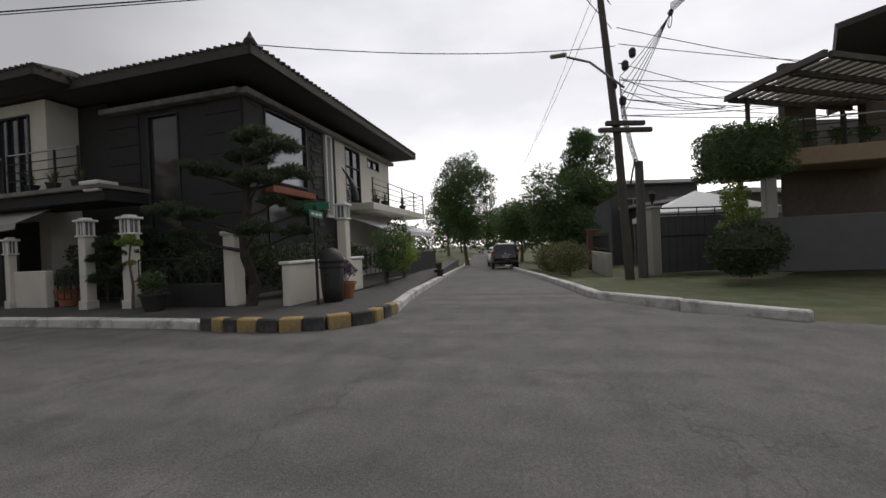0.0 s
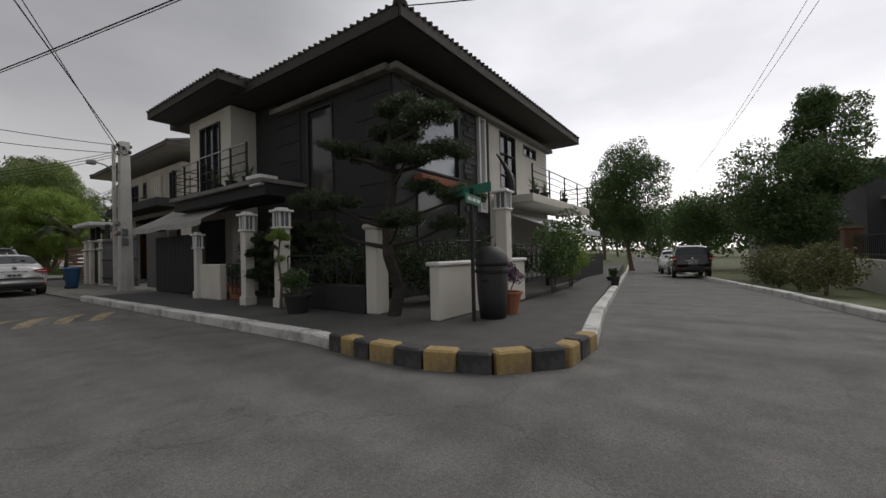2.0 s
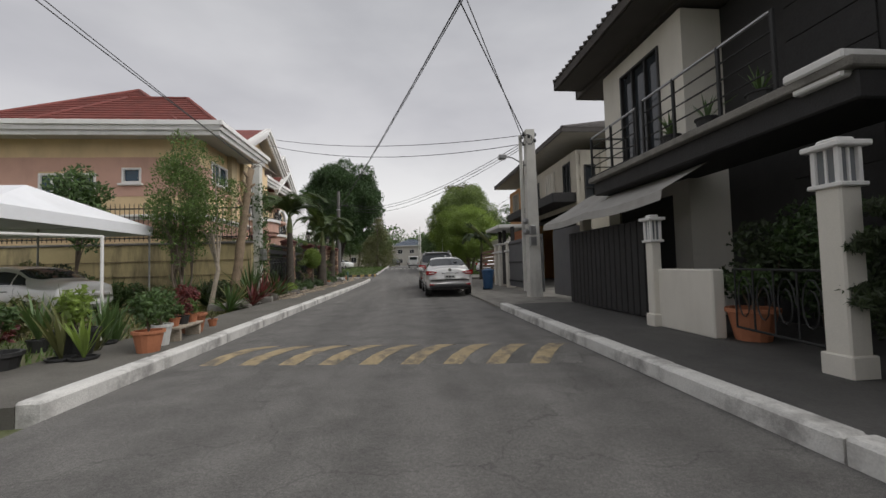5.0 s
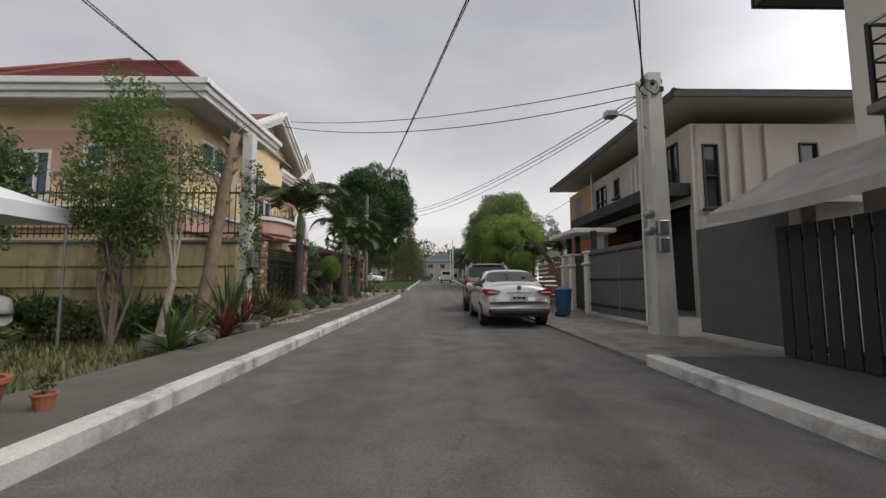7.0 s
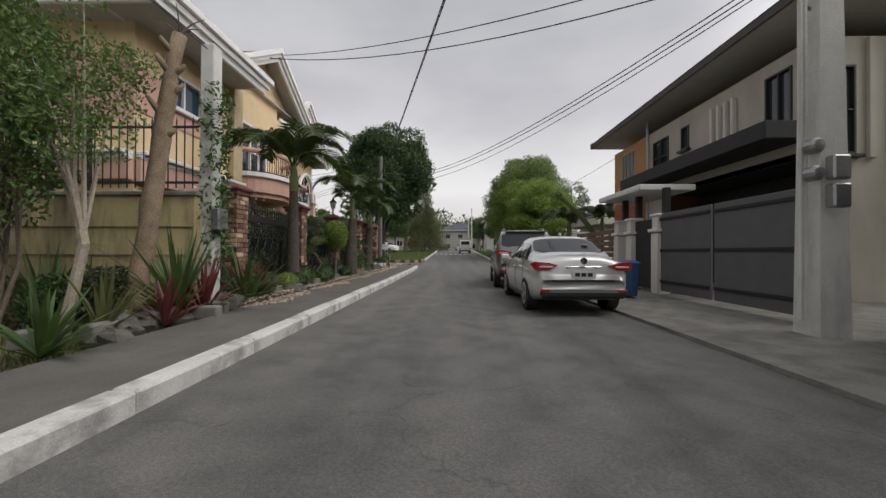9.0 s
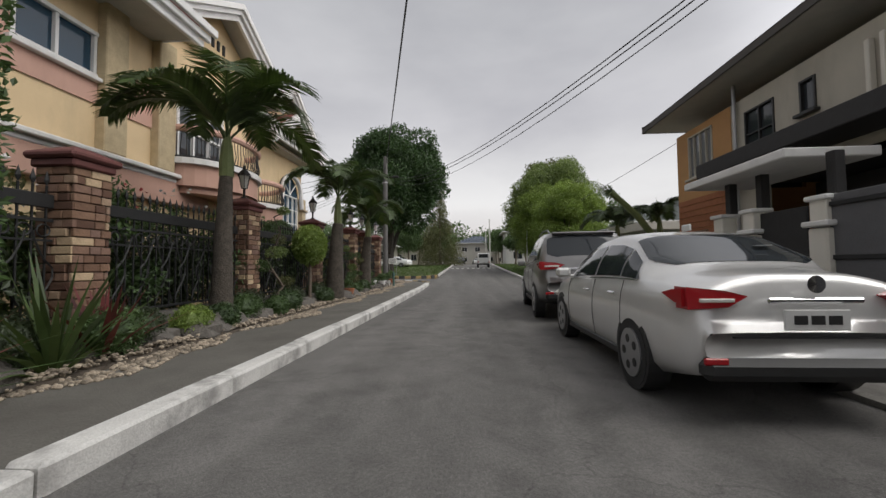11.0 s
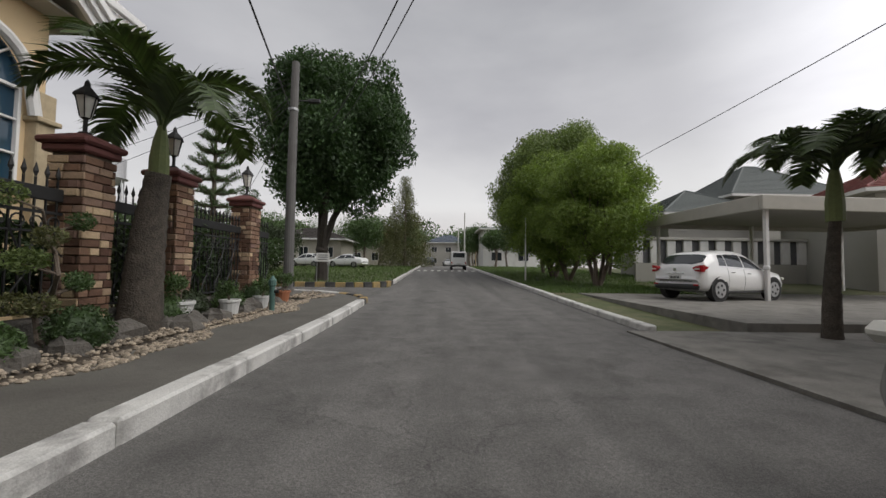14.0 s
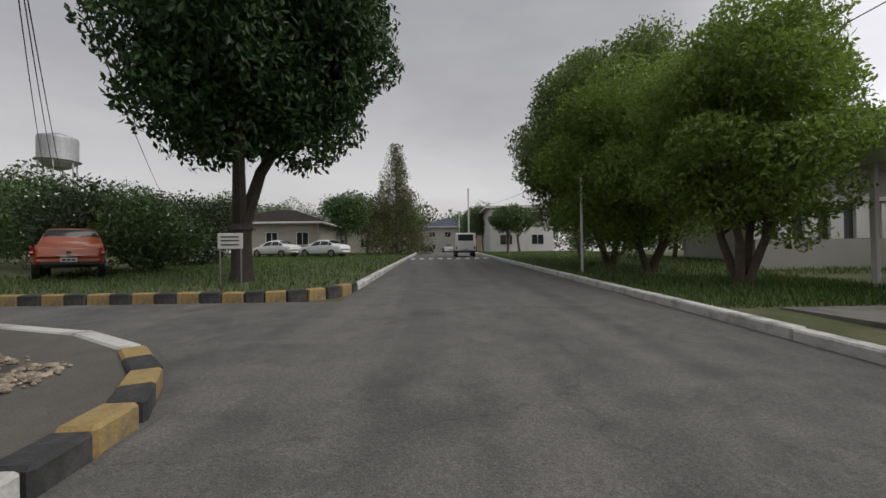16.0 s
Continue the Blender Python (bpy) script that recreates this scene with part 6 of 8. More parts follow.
part("trunk", Build().tube([(0, 0, -.1), (0, 0, 2.5), (0, 0, 4.6)], [.09, .06, .02], 7), BARK, nf)
pads = []
for k in range(11):
    z = .9 + k * .34
    reach = 1.3 * (1 - k / 12.5)
    for j in range(6):
        a = j * math.pi / 3 + k * .5
        tip = Vector((reach * math.cos(a), reach * math.sin(a), z + .34 * reach))
        mid = Vector((reach * .55 * math.cos(a), reach * .55 * math.sin(a), z + .06 * reach))
        part("limb", Build().tube([(0, 0, z), mid, tip], [.022, .016, .008], 4), BARK, nf)
        for q in range(7):
            f = (q + 1.2) / 8
            p = mid.lerp(tip, (f - .5) * 2) if f > .5 else Vector((0, 0, z)).lerp(mid, f * 2)
            pads.append((p.x, p.y, p.z + .03, .1 + .03 * (q % 2), .55))
part("needles", leaves(22000, clumps(pads, .15), .075, 72, -.9, 5), LEAF_MID, nf)


def rock(b, c, r, rg):
    n, m = 7, 5
    vs, fs = [], []
    k = [rg.uniform(.75, 1.2) for _ in range(n * m)]
    for j in range(m):
        t = math.pi * (j + .5) / m
        for i in range(n):
            a = 2 * math.pi * i / n
            q = r * k[j * n + i]
            vs.append((c[0] + q * math.sin(t) * math.cos(a) * 1.15, c[1] + q * math.sin(t) * math.sin(a), c[2] + q * math.cos(t) * .75))
    for j in range(m - 1):
        for i in range(n):
            fs.append((j * n + i, (j + 1) * n + i, (j + 1) * n + (i + 1) % n, j * n + (i + 1) % n))
    fs += [tuple(range(n)), tuple((m - 1) * n + i for i in range(n))[::-1]]
    b.add(vs, fs)


rg = random.Random(77)
for k in range(58):
    y = -.8 + k * .33 + rg.uniform(-.2, .2)
    bb = Build()
    rock(bb, (0, 0, 0), rg.uniform(.12, .34), rg)
    single("garden_rock", bb, ROCK, "rough grey-brown garden rock beside the fence", "rock", "garden rocks", at=(rg.uniform(-4.55, -3.95), y, .17), turn=rg.uniform(0, 360))
pb = Build()
for k in range(8200):
    y = rg.uniform(-.5, 19.4)
    x = -4.55 + 1.05 * rg.uniform(0, 1) ** .6 + .16 * math.sin(y * 1.7) + .1 * math.sin(y * 4.1)
    r = rg.uniform(.012, .032)
    pb.box((x, y, (.12 + G(x, y) if x > -3.8 else .15) + r * .4 + (rg.uniform(0, .05) if x < -3.8 else 0.0) + (G(x, y) if x < -3.8 and y > 17.8 else 0.0)), (2 * r, 1.6 * r, 1.3 * r), r * .5, None)
single("pebbles", pb, PEBBLE, "pale rounded pebbles along the garden edge", "pebbles", kind="stuff")
bed = Build().box((-4.3, 8.9, .06), (1.1, 19.2, .18), .03)
single("garden_bed", bed, mat("dark_garden_soil", (.07, .055, .04), .95, vary=.35, scale=6, fine=50, bump=.6), "dark soil garden bed before the fence", "garden bed", kind="structure")
for x, y, r, h, pm in ((-4.0, 9.3, .16, .3, CLAY), (-4.1, 14.6, .17, .34, POT_WHITE), (-4.3, 13.5, .2, .4, POT_WHITE), (-4.2, 17.3, .18, .34, CLAY), (-4.4, 18.0, .2, .36, CONCRETE), (-4.15, 16.0, .16, .3, POT_WHITE)):
    potted((x, y, .14), r, h, .5, .5, LEAF_MID, pm, int(y * 7), "small potted shrub among the pebbles", "fence pots", .07, 420)
hyd = thing("hydrant", "small weathered green standpipe by the footway", "standpipe", (-3.75, 15.6, .12))
part("barrel", Build().lathe([(.09, 0), (.09, .05), (.055, .07), (.055, .55), (.08, .58), (.08, .68), (.03, .75), (.01, .78)], n=12), mat("faded_green_iron", (.07, .14, .12), .6, vary=.2, bump=.1), hyd)
part("outlet", Build().tube([(-.05, 0, .45), (.13, 0, .45)], .035, 8), IRON, hyd)

# front garden beside the junction: pots, spiky plants, straw grass, tent and parked car
for k in range(26):
    x, y = -3.0 - rg.uniform(0, 3.2), -10.2 + rg.uniform(0, 3.6)
    spiky("snake_plant", "spiky green garden plant in the front bed", (x, y, -.04), rg.uniform(.5, .95), 18, rg.choice([LEAF_MID, LEAF_DRY, LEAF_LIGHT, LEAF_MID]), 100 + k, .05, .55, "plant", "front garden plants", (.14, .2, POT_DARK) if k % 3 == 0 else None)
for k in range(5):
    shrub("shrub", "dark red cordyline in the front bed", (-5.8 - rg.uniform(0, 1.2), -9.0 + k * .7, -.05), .8, .9, LEAF_RED if k < 3 else LEAF_DRY, 500, .16, 130 + k, group="front garden shrubs")
for x, y, r, h, pm, lf in ((-2.72, -8.9, .17, .3, CLAY, LEAF_MID), (-2.85, -8.45, .15, .32, POT_WHITE, LEAF_MID), (-3.6, -8.9, .22, .36, POT_DARK, LEAF_LIGHT), (-3.0, -7.3, .2, .34, CLAY, LEAF_RED), (-3.4, -6.8, .22, .3, CLAY, LEAF_MID), (-3.9, -9.6, .22, .36, POT_DARK, LEAF_MID)):
    potted((x, y, .1 if x > -3.75 else -.05), r, h, .55, .55, lf, pm, int(-y * 13), "potted garden plant beside the kerb", "kerbside pots", .09, 420)
bench = thing("plant_bench", "low weathered plank bench for pots beside the kerb", "bench", (-2.85, -7.85, .115), 4)
part("seat_plank", Build().box((0, 0, .2), (.26, .8, .04), .008), BARK_PALE, bench)
for y in (-.32, .32):
    part("leg", Build().box((0, y, .09), (.22, .06, .18), .006), BARK_PALE, bench)
for k, y in enumerate((-8.1, -7.85, -7.6)):
    potted((-2.85, y, .335), .08, .13, .3, .26, (LEAF_MID, LEAF_RED, LEAF_FEATHER)[k], (CLAY, POT_DARK, CLAY)[k], 330 + k, "small potted plant on the plank bench", "bench pots", .06, 220)
potted((-3.0, -6.6, .12), .08, .13, .22, .2, LEAF_DRY, CLAY, 340, "tiny clay pot standing on the footway", "bench pots", .05, 120)
portal = thing("pipe_frame", "white pipe frame standing in the front garden", "pipe frame", (0, 0, 0))
for p in ((-5.85, -7.6), (-4.35, -7.45)):
    part("post", Build().tube([(*p, -.15), (*p, 1.8)], .025, 7), TRIM_WHITE, portal)
part("crossbar", Build().tube([(-5.87, -7.6, 1.86), (-4.33, -7.45, 1.78)], .028, 7), TRIM_WHITE, portal)
for k, (x, y, h) in enumerate(((-4.15, -.9, 1.1), (-4.05, -1.9, .8), (-4.3, -2.6, .9), (-4.2, .9, 1.0))):
    spiky("cordyline", "dark red spiky cordyline beside the kerb rocks", (x, y, .1), h, 34, LEAF_RED if k != 2 else LEAF_DRY, 350 + k, .07, 1.2, "plant", "cordylines")
fencew = thing("wire_fence", "low sagging wire fence with thin posts", "wire fence")
for i in range(7):
    part("post", Build().tube([(-6.9 + i * .6, -10.6 + i * .02, -.1), (-6.9 + i * .6, -10.6, .85)], .02, 6), STEEL, fencew)
for z in (.2, .5, .8):
    part("wire", Build().tube([(-6.9 + i * .6, -10.6, z - .02 * (i % 2)) for i in range(7)], .006, 4), STEEL, fencew)
grass_patch("dry_grass", "short dry grass verge", -12, -3.8, -6.6, -.8, 9000, .11, LEAF_STRAW, 81)
grass_patch("grass", "patchy green grass verge", -14, -3.8, -10.5, -.8, 6000, .12, LEAF_GRASS, 82)
for k in range(14):
    bb = Build()
    if k % 2:
        rock(bb, (0, 0, 0), rg.uniform(.16, .3), rg)
    else:
        bb.box((0, 0, .05), (.4, .2, .2), .02)
    single("rubble_block", bb, ROCK if k % 2 else CONCRETE, "loose stone block beside the kerb", "block", "loose blocks", at=(rg.uniform(-4.6, -3.85), -3.2 + k * .24, .12), turn=rg.uniform(0, 90))
# trees before the boundary wall
tree("feathery_tree", "thin feathery light green tree before the boundary wall", (-5.75, -2.6, -.05), 5.9, 1.9, .7, .03, LEAF_FEATHER, BARK, n=9500, size=.085, seed=41, count=64, stems=6, lump=(.12, .22), droop=.8)
tree("feathery_tree", "thin feathery tree with pale trunk", (-5.1, -2.3, -.05), 5.0, 2.2, 1.7, .07, LEAF_FEATHER, BARK_PALE, n=4200, size=.075, seed=42, count=30, lump=(.12, .22), droop=.6)
tree("creeper_tree", "slender creeper-covered tree before the villa", (-9.0, -1.9, -.05), 5.4, 1.6, 1.0, .06, LEAF_MID, BARK, n=3500, size=.14, seed=43, count=20, lump=(.2, .3))
stump = thing("lopped_tree", "leaning lopped tree with a knotty bare trunk", "tree", (-4.75, -1.6, -.05))
sr = random.Random(411)
path = [(.5 * (k / 14) ** 1.3 + sr.uniform(-.02, .02), .2 * k / 14 + sr.uniform(-.02, .02), -.1 + 4.6 * k / 14) for k in range(15)]
part("trunk", Build().tube(path, [(.15 - .05 * k / 14) * sr.uniform(.88, 1.14) for k in range(15)], 11), BARK_TAN, stump, "", True)
for k in range(9):
    a, z = k * 2.1, 3.1 + .15 * k
    o = Vector(path[min(14, int((z + .1) / 4.6 * 14))])
    e = o + Vector((.22 * math.cos(a), .22 * math.sin(a), sr.uniform(.12, .3)))
    part("stub", Build().tube([o, o.lerp(e, .6), e], [.055, .045, .03], 7), BARK_TAN, stump, "", True)
for k in range(7):
    a = k * 1.3
    o = Vector(path[14])
    e = o + Vector((.35 * math.cos(a), .35 * math.sin(a), sr.uniform(.05, .45)))
    part("twig", Build().tube([o, o.lerp(e, .5) + Vector((0, 0, .05)), e], [.014, .009, .004], 5), BARK, stump)
for k, (x, y, h) in enumerate(((-4.3, -1.3, 1.6), (-5.6, -1.5, 1.0), (-6.4, -1.3, 1.2), (-4.1, .3, 1.3), (-4.0, -3.6, .8), (-8.3, -1.4, 1.1))):
    spiky("yucca", "spiky yucca rosette beside the wall", (x, y, .1), h, 46, LEAF_PALM if k % 2 else LEAF_MID, 150 + k, .07, 1.3, "plant", "yuccas")
for k in range(8):
    shrub("shrub", "mixed overgrown shrub before the boundary wall", (-5.2 - k * .85, -1.4 - rg.uniform(0, .6), -.05), 1.1, rg.uniform(.8, 2.0), rg.choice([LEAF_MID, LEAF_DRY, LEAF_PINE]), 1200, .1, 170 + k, group="wall shrubs")
tent = thing("canopy_tent", "white canopy tent on steel poles over the parked car", "tent", (-9.3, -5.0, -.05))
tb = Build()
q = [(-2.9, -2.2, 2.5), (2.9, -2.2, 2.5), (2.9, 2.2, 2.5), (-2.9, 2.2, 2.5)]
r0, r1 = (-1.6, 0, 3.25), (1.6, 0, 3.25)
tb.add([*q, r0, r1], [(0, 1, 5, 4), (1, 2, 5), (2, 3, 4, 5), (3, 0, 4)])
part("roof_cloth", tb, CANVAS_WHITE, tent)
vb = Build()
for a, c in zip(q, q[1:] + q[:1]):
    mid = (Vector(a) + Vector(c)) / 2
    vb.box((mid.x, mid.y, 2.38), (abs(a[0] - c[0]) + .02, abs(a[1] - c[1]) + .02, .26), .004)
part("valance", vb, CANVAS_WHITE, tent)
for x in (-2.85, 0, 2.85):
    for y in (-2.15, 2.15):
        part("pole", Build().tube([(x, y, 0), (x, y, 2.5)], .025, 7), STEEL, tent)


# ---- vehicles ----
def line(points, y, sigma=.03):
    """A smooth line through rows of (y, value), read at the places y."""
    p = np.array(points, float)
    grid = np.arange(p[0, 0] - .3, p[-1, 0] + .3, .01)
    v = np.interp(grid, p[:, 0], p[:, 1])
    k = np.exp(-.5 * (np.arange(-12, 13) * .01 / sigma) ** 2)
    return np.interp(y, grid, np.convolve(np.pad(v, 12, mode="edge"), k / k.sum(), "valid"))


class Shell:
    """The skin of a car: a side view (top, belt, sill) and a plan width, with round sections between them. y runs from tail to nose."""

    def __init__(self, spec):
        self.L, self.W, self.lean = spec["L"], spec["W"], spec["lean"]
        L = self.L
        self.ys = np.unique(np.round(np.concatenate([np.linspace(0, .32, 15), np.linspace(.32, L - .45, 60), np.linspace(L - .45, L, 15)]), 4))
        self.spec = spec

    def half(self, y, n=13):
        """One half section at y, from the sill over the belt to the middle."""
        sp = self.spec
        top, belt, low = (float(line(sp[k], y)) for k in ("top", "belt", "low"))
        hw = self.W / 2 * float(line(sp["plan"], y, .06))
        belt = min(belt, top - .01)
        low = min(low, belt - .05)
        d = belt - low
        out = [(hw * .55, low), (hw * .86, low + .01), (hw * .955, low + min(.09, d * .25)), (hw * .985, low + d * .3), (hw, low + d * .52), (hw * .992, low + d * .72), (hw * .975, low + d * .86), (hw * .94, belt)]
        hc = top - belt
        xr = max(.2, hw * .94 - self.lean * hc)
        k = max(0.0, min(1.0, (hc - .06) / .2))
        k = k * k * (3 - 2 * k)
        edge = .1 * min(1, hc / .3)
        for i in range(1, n + 1):
            f = i / n
            if f < .62:
                g = f / .62
                c = (hw * .94 + (xr - hw * .94) * g + .03 * math.sin(math.pi * g) * min(1, hc / .4), belt + (hc - edge) * g)
            else:
                a = (f - .62) / .38 * math.pi / 2
                c = (xr * math.cos(a) ** .7 if f < 1 else 0.0, top - edge + edge * math.sin(a) ** .75)
            q = (hw * .94 * (1 - f), belt + hc * (1 - (1 - f) ** 2.4))
            out.append((c[0] * k + q[0] * (1 - k), c[1] * k + q[1] * (1 - k)))
        return out

    def body(self):
        b = Build()
        rows = [self.half(float(y)) for y in self.ys]
        n = len(rows[0])
        full = 2 * n - 1
        for y, half in zip(self.ys, rows):
            b.v += [(x, float(y), z) for x, z in half] + [(-x, float(y), z) for x, z in half[-2::-1]]
        for i in range(len(rows) - 1):
            for k in range(full):
                a, c = i * full + k, i * full + (k + 1) % full
                b.f.append((a, c, c + full, a + full))
        b.f += [tuple(range(full)), tuple((len(rows) - 1) * full + k for k in range(full))[::-1]]
        return b

    def at(self, y, f, side, out=.006):
        """A point of the cabin's skin: f from the belt (0) to the middle of the roof (1)."""
        h = self.half(y)[7:]
        p = f * (len(h) - 1)
        i = min(len(h) - 2, int(p))
        (x0, z0), (x1, z1) = h[i], h[i + 1]
        x, z = x0 + (x1 - x0) * (p - i), z0 + (z1 - z0) * (p - i)
        nx, nz = z1 - z0, x0 - x1
        ln = math.hypot(nx, nz) + 1e-9
        return (side * (x + out * nx / ln), y, z + out * nz / ln)

    def sheet(self, y0, y1, f0, f1, side, n=14, m=7, skew=(0.0, 0.0)):
        """A pane on the skin between two places along the car; skew leans its two ends."""
        b = Build()
        for i in range(n + 1):
            for j in range(m + 1):
                g, f = i / n, j / m
                y = y0 + skew[0] * f + (y1 + skew[1] * f - y0 - skew[0] * f) * g
                b.v.append(self.at(y, f0 + (f1 - f0) * f, side))
        w = m + 1
        b.f = [(i * w + j, i * w + j + 1, (i + 1) * w + j + 1, (i + 1) * w + j) for i in range(n) for j in range(m)]
        return b

    def screen(self, y0, y1, f0, n=10, m=9):
        """A pane across the car, over the slope from y0 to y1."""
        b = Build()
        for i in range(n + 1):
            y = y0 + (y1 - y0) * i / n
            for j in range(-m, m + 1):
                b.v.append(self.at(y, 1 - (1 - f0) * abs(j) / m, 1 if j >= 0 else -1, .007))
        w = 2 * m + 1
        b.f = [(i * w + j, i * w + j + 1, (i + 1) * w + j + 1, (i + 1) * w + j) for i in range(n) for j in range(w - 1)]
        return b


def car_wheel(parent, x, y, r, w=.2):
    t = part("wheel", Build().tube([(x - w / 2, y, r), (x + w / 2, y, r)], r * .98, 22), RUBBER, parent)
    s = 1 if x > 0 else -1
    part("rim", Build().tube([(x + s * (w / 2 - .01), y, r), (x + s * (w / 2 + .012), y, r)], r * .7, 20), ALLOY, t)
    for k in range(5):
        a = 2 * math.pi * k / 5
        part("rim_gap", Build().tube([(x + s * (w / 2 + .008), y + r * .4 * math.cos(a), r + r * .4 * math.sin(a)), (x + s * (w / 2 + .016), y + r * .4 * math.cos(a), r + r * .4 * math.sin(a))], r * .13, 8), PLASTIC_BLACK, t)
    return t


def car(name, label, at, turn, paint, spec, category="car", group="parked cars"):
    """A parked car out of its spec: skin, panes, seams, mirrors, handles and wheels."""
    t = thing(name, label, category, at, turn, group)
    sk = Shell(spec)
    L, h, r = spec["L"], spec["W"] / 2, spec["r"]
    part("body", sk.body(), paint, t, "", True)
    for s in (-1, 1):
        for y0, y1, k0, k1 in spec["panes"]:
            part("side_window", sk.sheet(y0, y1, .07, .56, s, skew=(k0, k1)), GLASS_DARK, t, "", True)
        ya, yb = spec["panes"][0][0], spec["panes"][-1][1]
        part("belt_trim", Build().tube([sk.at(ya + (yb - ya) * k / 12, .03, s, .004) for k in range(13)], .009, 5), CHROME, t, "bright window trim")
        for yy in spec["seams"]:
            pts = [(s * (x + .001), yy, z) for x, z in sk.half(yy)[2:8]]
            part("door_seam", Build().tube(pts, .0045, 4), PLASTIC_BLACK, t)
        ym = spec["mirror"]
        zb = float(line(spec["belt"], ym))
        part("mirror", Build().box((s * (h + .09), ym, zb + .09), (.2, .11, .14), .035).box((s * (h - .02), ym + .02, zb + .04), (.12, .06, .04), .012), paint, t)
        for yy in spec["handles"]:
            x, z = sk.half(yy)[6]
            part("door_handle", Build().box((s * (x + .014), yy, z - .02), (.03, .18, .028), .01), CHROME, t)
        part("sill_trim", Build().box((s * h * .945, (spec["wheels"][0] + spec["wheels"][1]) / 2, spec["r"] * .8), (.05, spec["wheels"][1] - spec["wheels"][0] - 2.3 * r, .08), .015), PLASTIC_BLACK, t)
        for y in spec["wheels"]:
            part("wheel_arch", Build().tube([(s * (h - .2), y, r + .02), (s * (h - .004), y, r + .02)], r * 1.12, 26), PLASTIC_BLACK, t)
            car_wheel(t, s * (h - .1), y, r)
        part("head_lamp", Build().box((s * h * .72, L - .2, float(line(spec["belt"], L - .3)) - .06), (.34, .2, .1), .04), LAMP_GLASS, t)
    part("windscreen", sk.screen(*spec["front"], .68), GLASS_DARK, t, "", True)
    if spec["back"]:
        part("rear_window", sk.screen(*spec["back"], .68), GLASS_DARK, t, "", True)
    return t


def rear_kit(t, W, z_lamp, lamp_w, lamp_h, y, plate_z, bumper_z):
    h = W / 2
    for s in (-1, 1):
        o, i_ = h + .004, h - lamp_w
        zl = z_lamp
        front = [(o - .05, zl - lamp_h * .55), (o - .04, zl + lamp_h * .5), (i_ + lamp_w * .35, zl + lamp_h * .34), (i_, zl + lamp_h * .08), (i_ + lamp_w * .3, zl - lamp_h * .42)]
        vs = [(s * x, y - .035 + .05 * max(0, (x - i_) / lamp_w) ** 2, z) for x, z in front] + [(s * x, y + .16, z) for x, z in front]
        fs = [(0, 1, 2, 3, 4), (9, 8, 7, 6, 5)] + [(k, (k + 1) % 5, 5 + (k + 1) % 5, 5 + k) for k in range(5)]
        part("tail_lamp", Build().add(vs, fs), LAMP_RED, t)
        side = [(y + .04, zl - lamp_h * .42), (y + .04, zl + lamp_h * .42), (y + .14, zl + lamp_h * .36), (y + .27, zl + lamp_h * .16), (y + .14, zl - lamp_h * .2)]
        vs = [(s * (o - .03 + .12 * (a - y)), a, z) for a, z in side] + [(s * (o - .14), a, z) for a, z in side]
        part("tail_lamp_side", Build().add(vs, fs), LAMP_RED, t)
        part("lamp_band", Build().box((s * (h - lamp_w * .5), y - .045, zl - lamp_h * .1), (lamp_w * .55, .02, lamp_h * .18), .006), LAMP_GLASS, t, "clear reversing strip")
        part("reflector", Build().box((s * (h - .2), y - .03, bumper_z + .06), (.16, .03, .05), .01), LAMP_RED, t)
    part("boot_line", Build().box((0, y - .012, plate_z - .12), (W * .62, .02, .012)), PLASTIC_BLACK, t)
    part("plate", Build().box((0, y - .02, plate_z), (.42, .02, .14), .006), PLATE, t)
    for k in range(3):
        part("plate_bar", Build().box((-.11 + .11 * k, y - .033, plate_z), (.085, .004, .06)), PLASTIC_BLACK, t)
    part("bumper", Build().box((0, y + .02, bumper_z), (W * .86, .14, .16), .05), PLASTIC_BLACK, t)
    part("boot_trim", Build().box((0, y - .015, plate_z + .13), (.62, .03, .04), .012), CHROME, t)
    part("badge", Build().lathe([(.01, 0), (.055, 0), (.06, .012), (.01, .014)], n=16), CHROME, t).matrix_basis = pose(0, y - .02, plate_z + .24, 90, 0, 0)


SEDAN = dict(L=4.42, W=1.73, lean=.42, r=.31, wheels=(.88, 3.5), mirror=2.98, handles=(1.35, 2.2), seams=(1.12, 1.98, 3.08),
             top=[(0, .52), (.02, .74), (.045, .96), (.1, 1.03), (.3, 1.05), (.5, 1.07), (.66, 1.11), (1.2, 1.385), (1.55, 1.455), (2.0, 1.475), (2.4, 1.44), (2.7, 1.34), (3.38, 1.0), (3.6, .96), (4.05, .86), (4.3, .74), (4.42, .56)],
             belt=[(0, .88), (.5, .95), (1.0, .955), (2, .93), (3.3, .9), (3.9, .8), (4.42, .52)], low=[(0, .42), (.1, .3), (.6, .2), (3.9, .18), (4.42, .26)], plan=[(0, .8), (.06, .9), (.25, .975), (.7, 1.0), (3.42, 1.0), (4.02, .95), (4.3, .84), (4.42, .66)],
             panes=((.8, 1.2, .12, 0), (1.24, 1.98, 0, 0), (2.04, 3.1, 0, -.45)), front=(2.55, 3.32), back=(.68, 1.25))
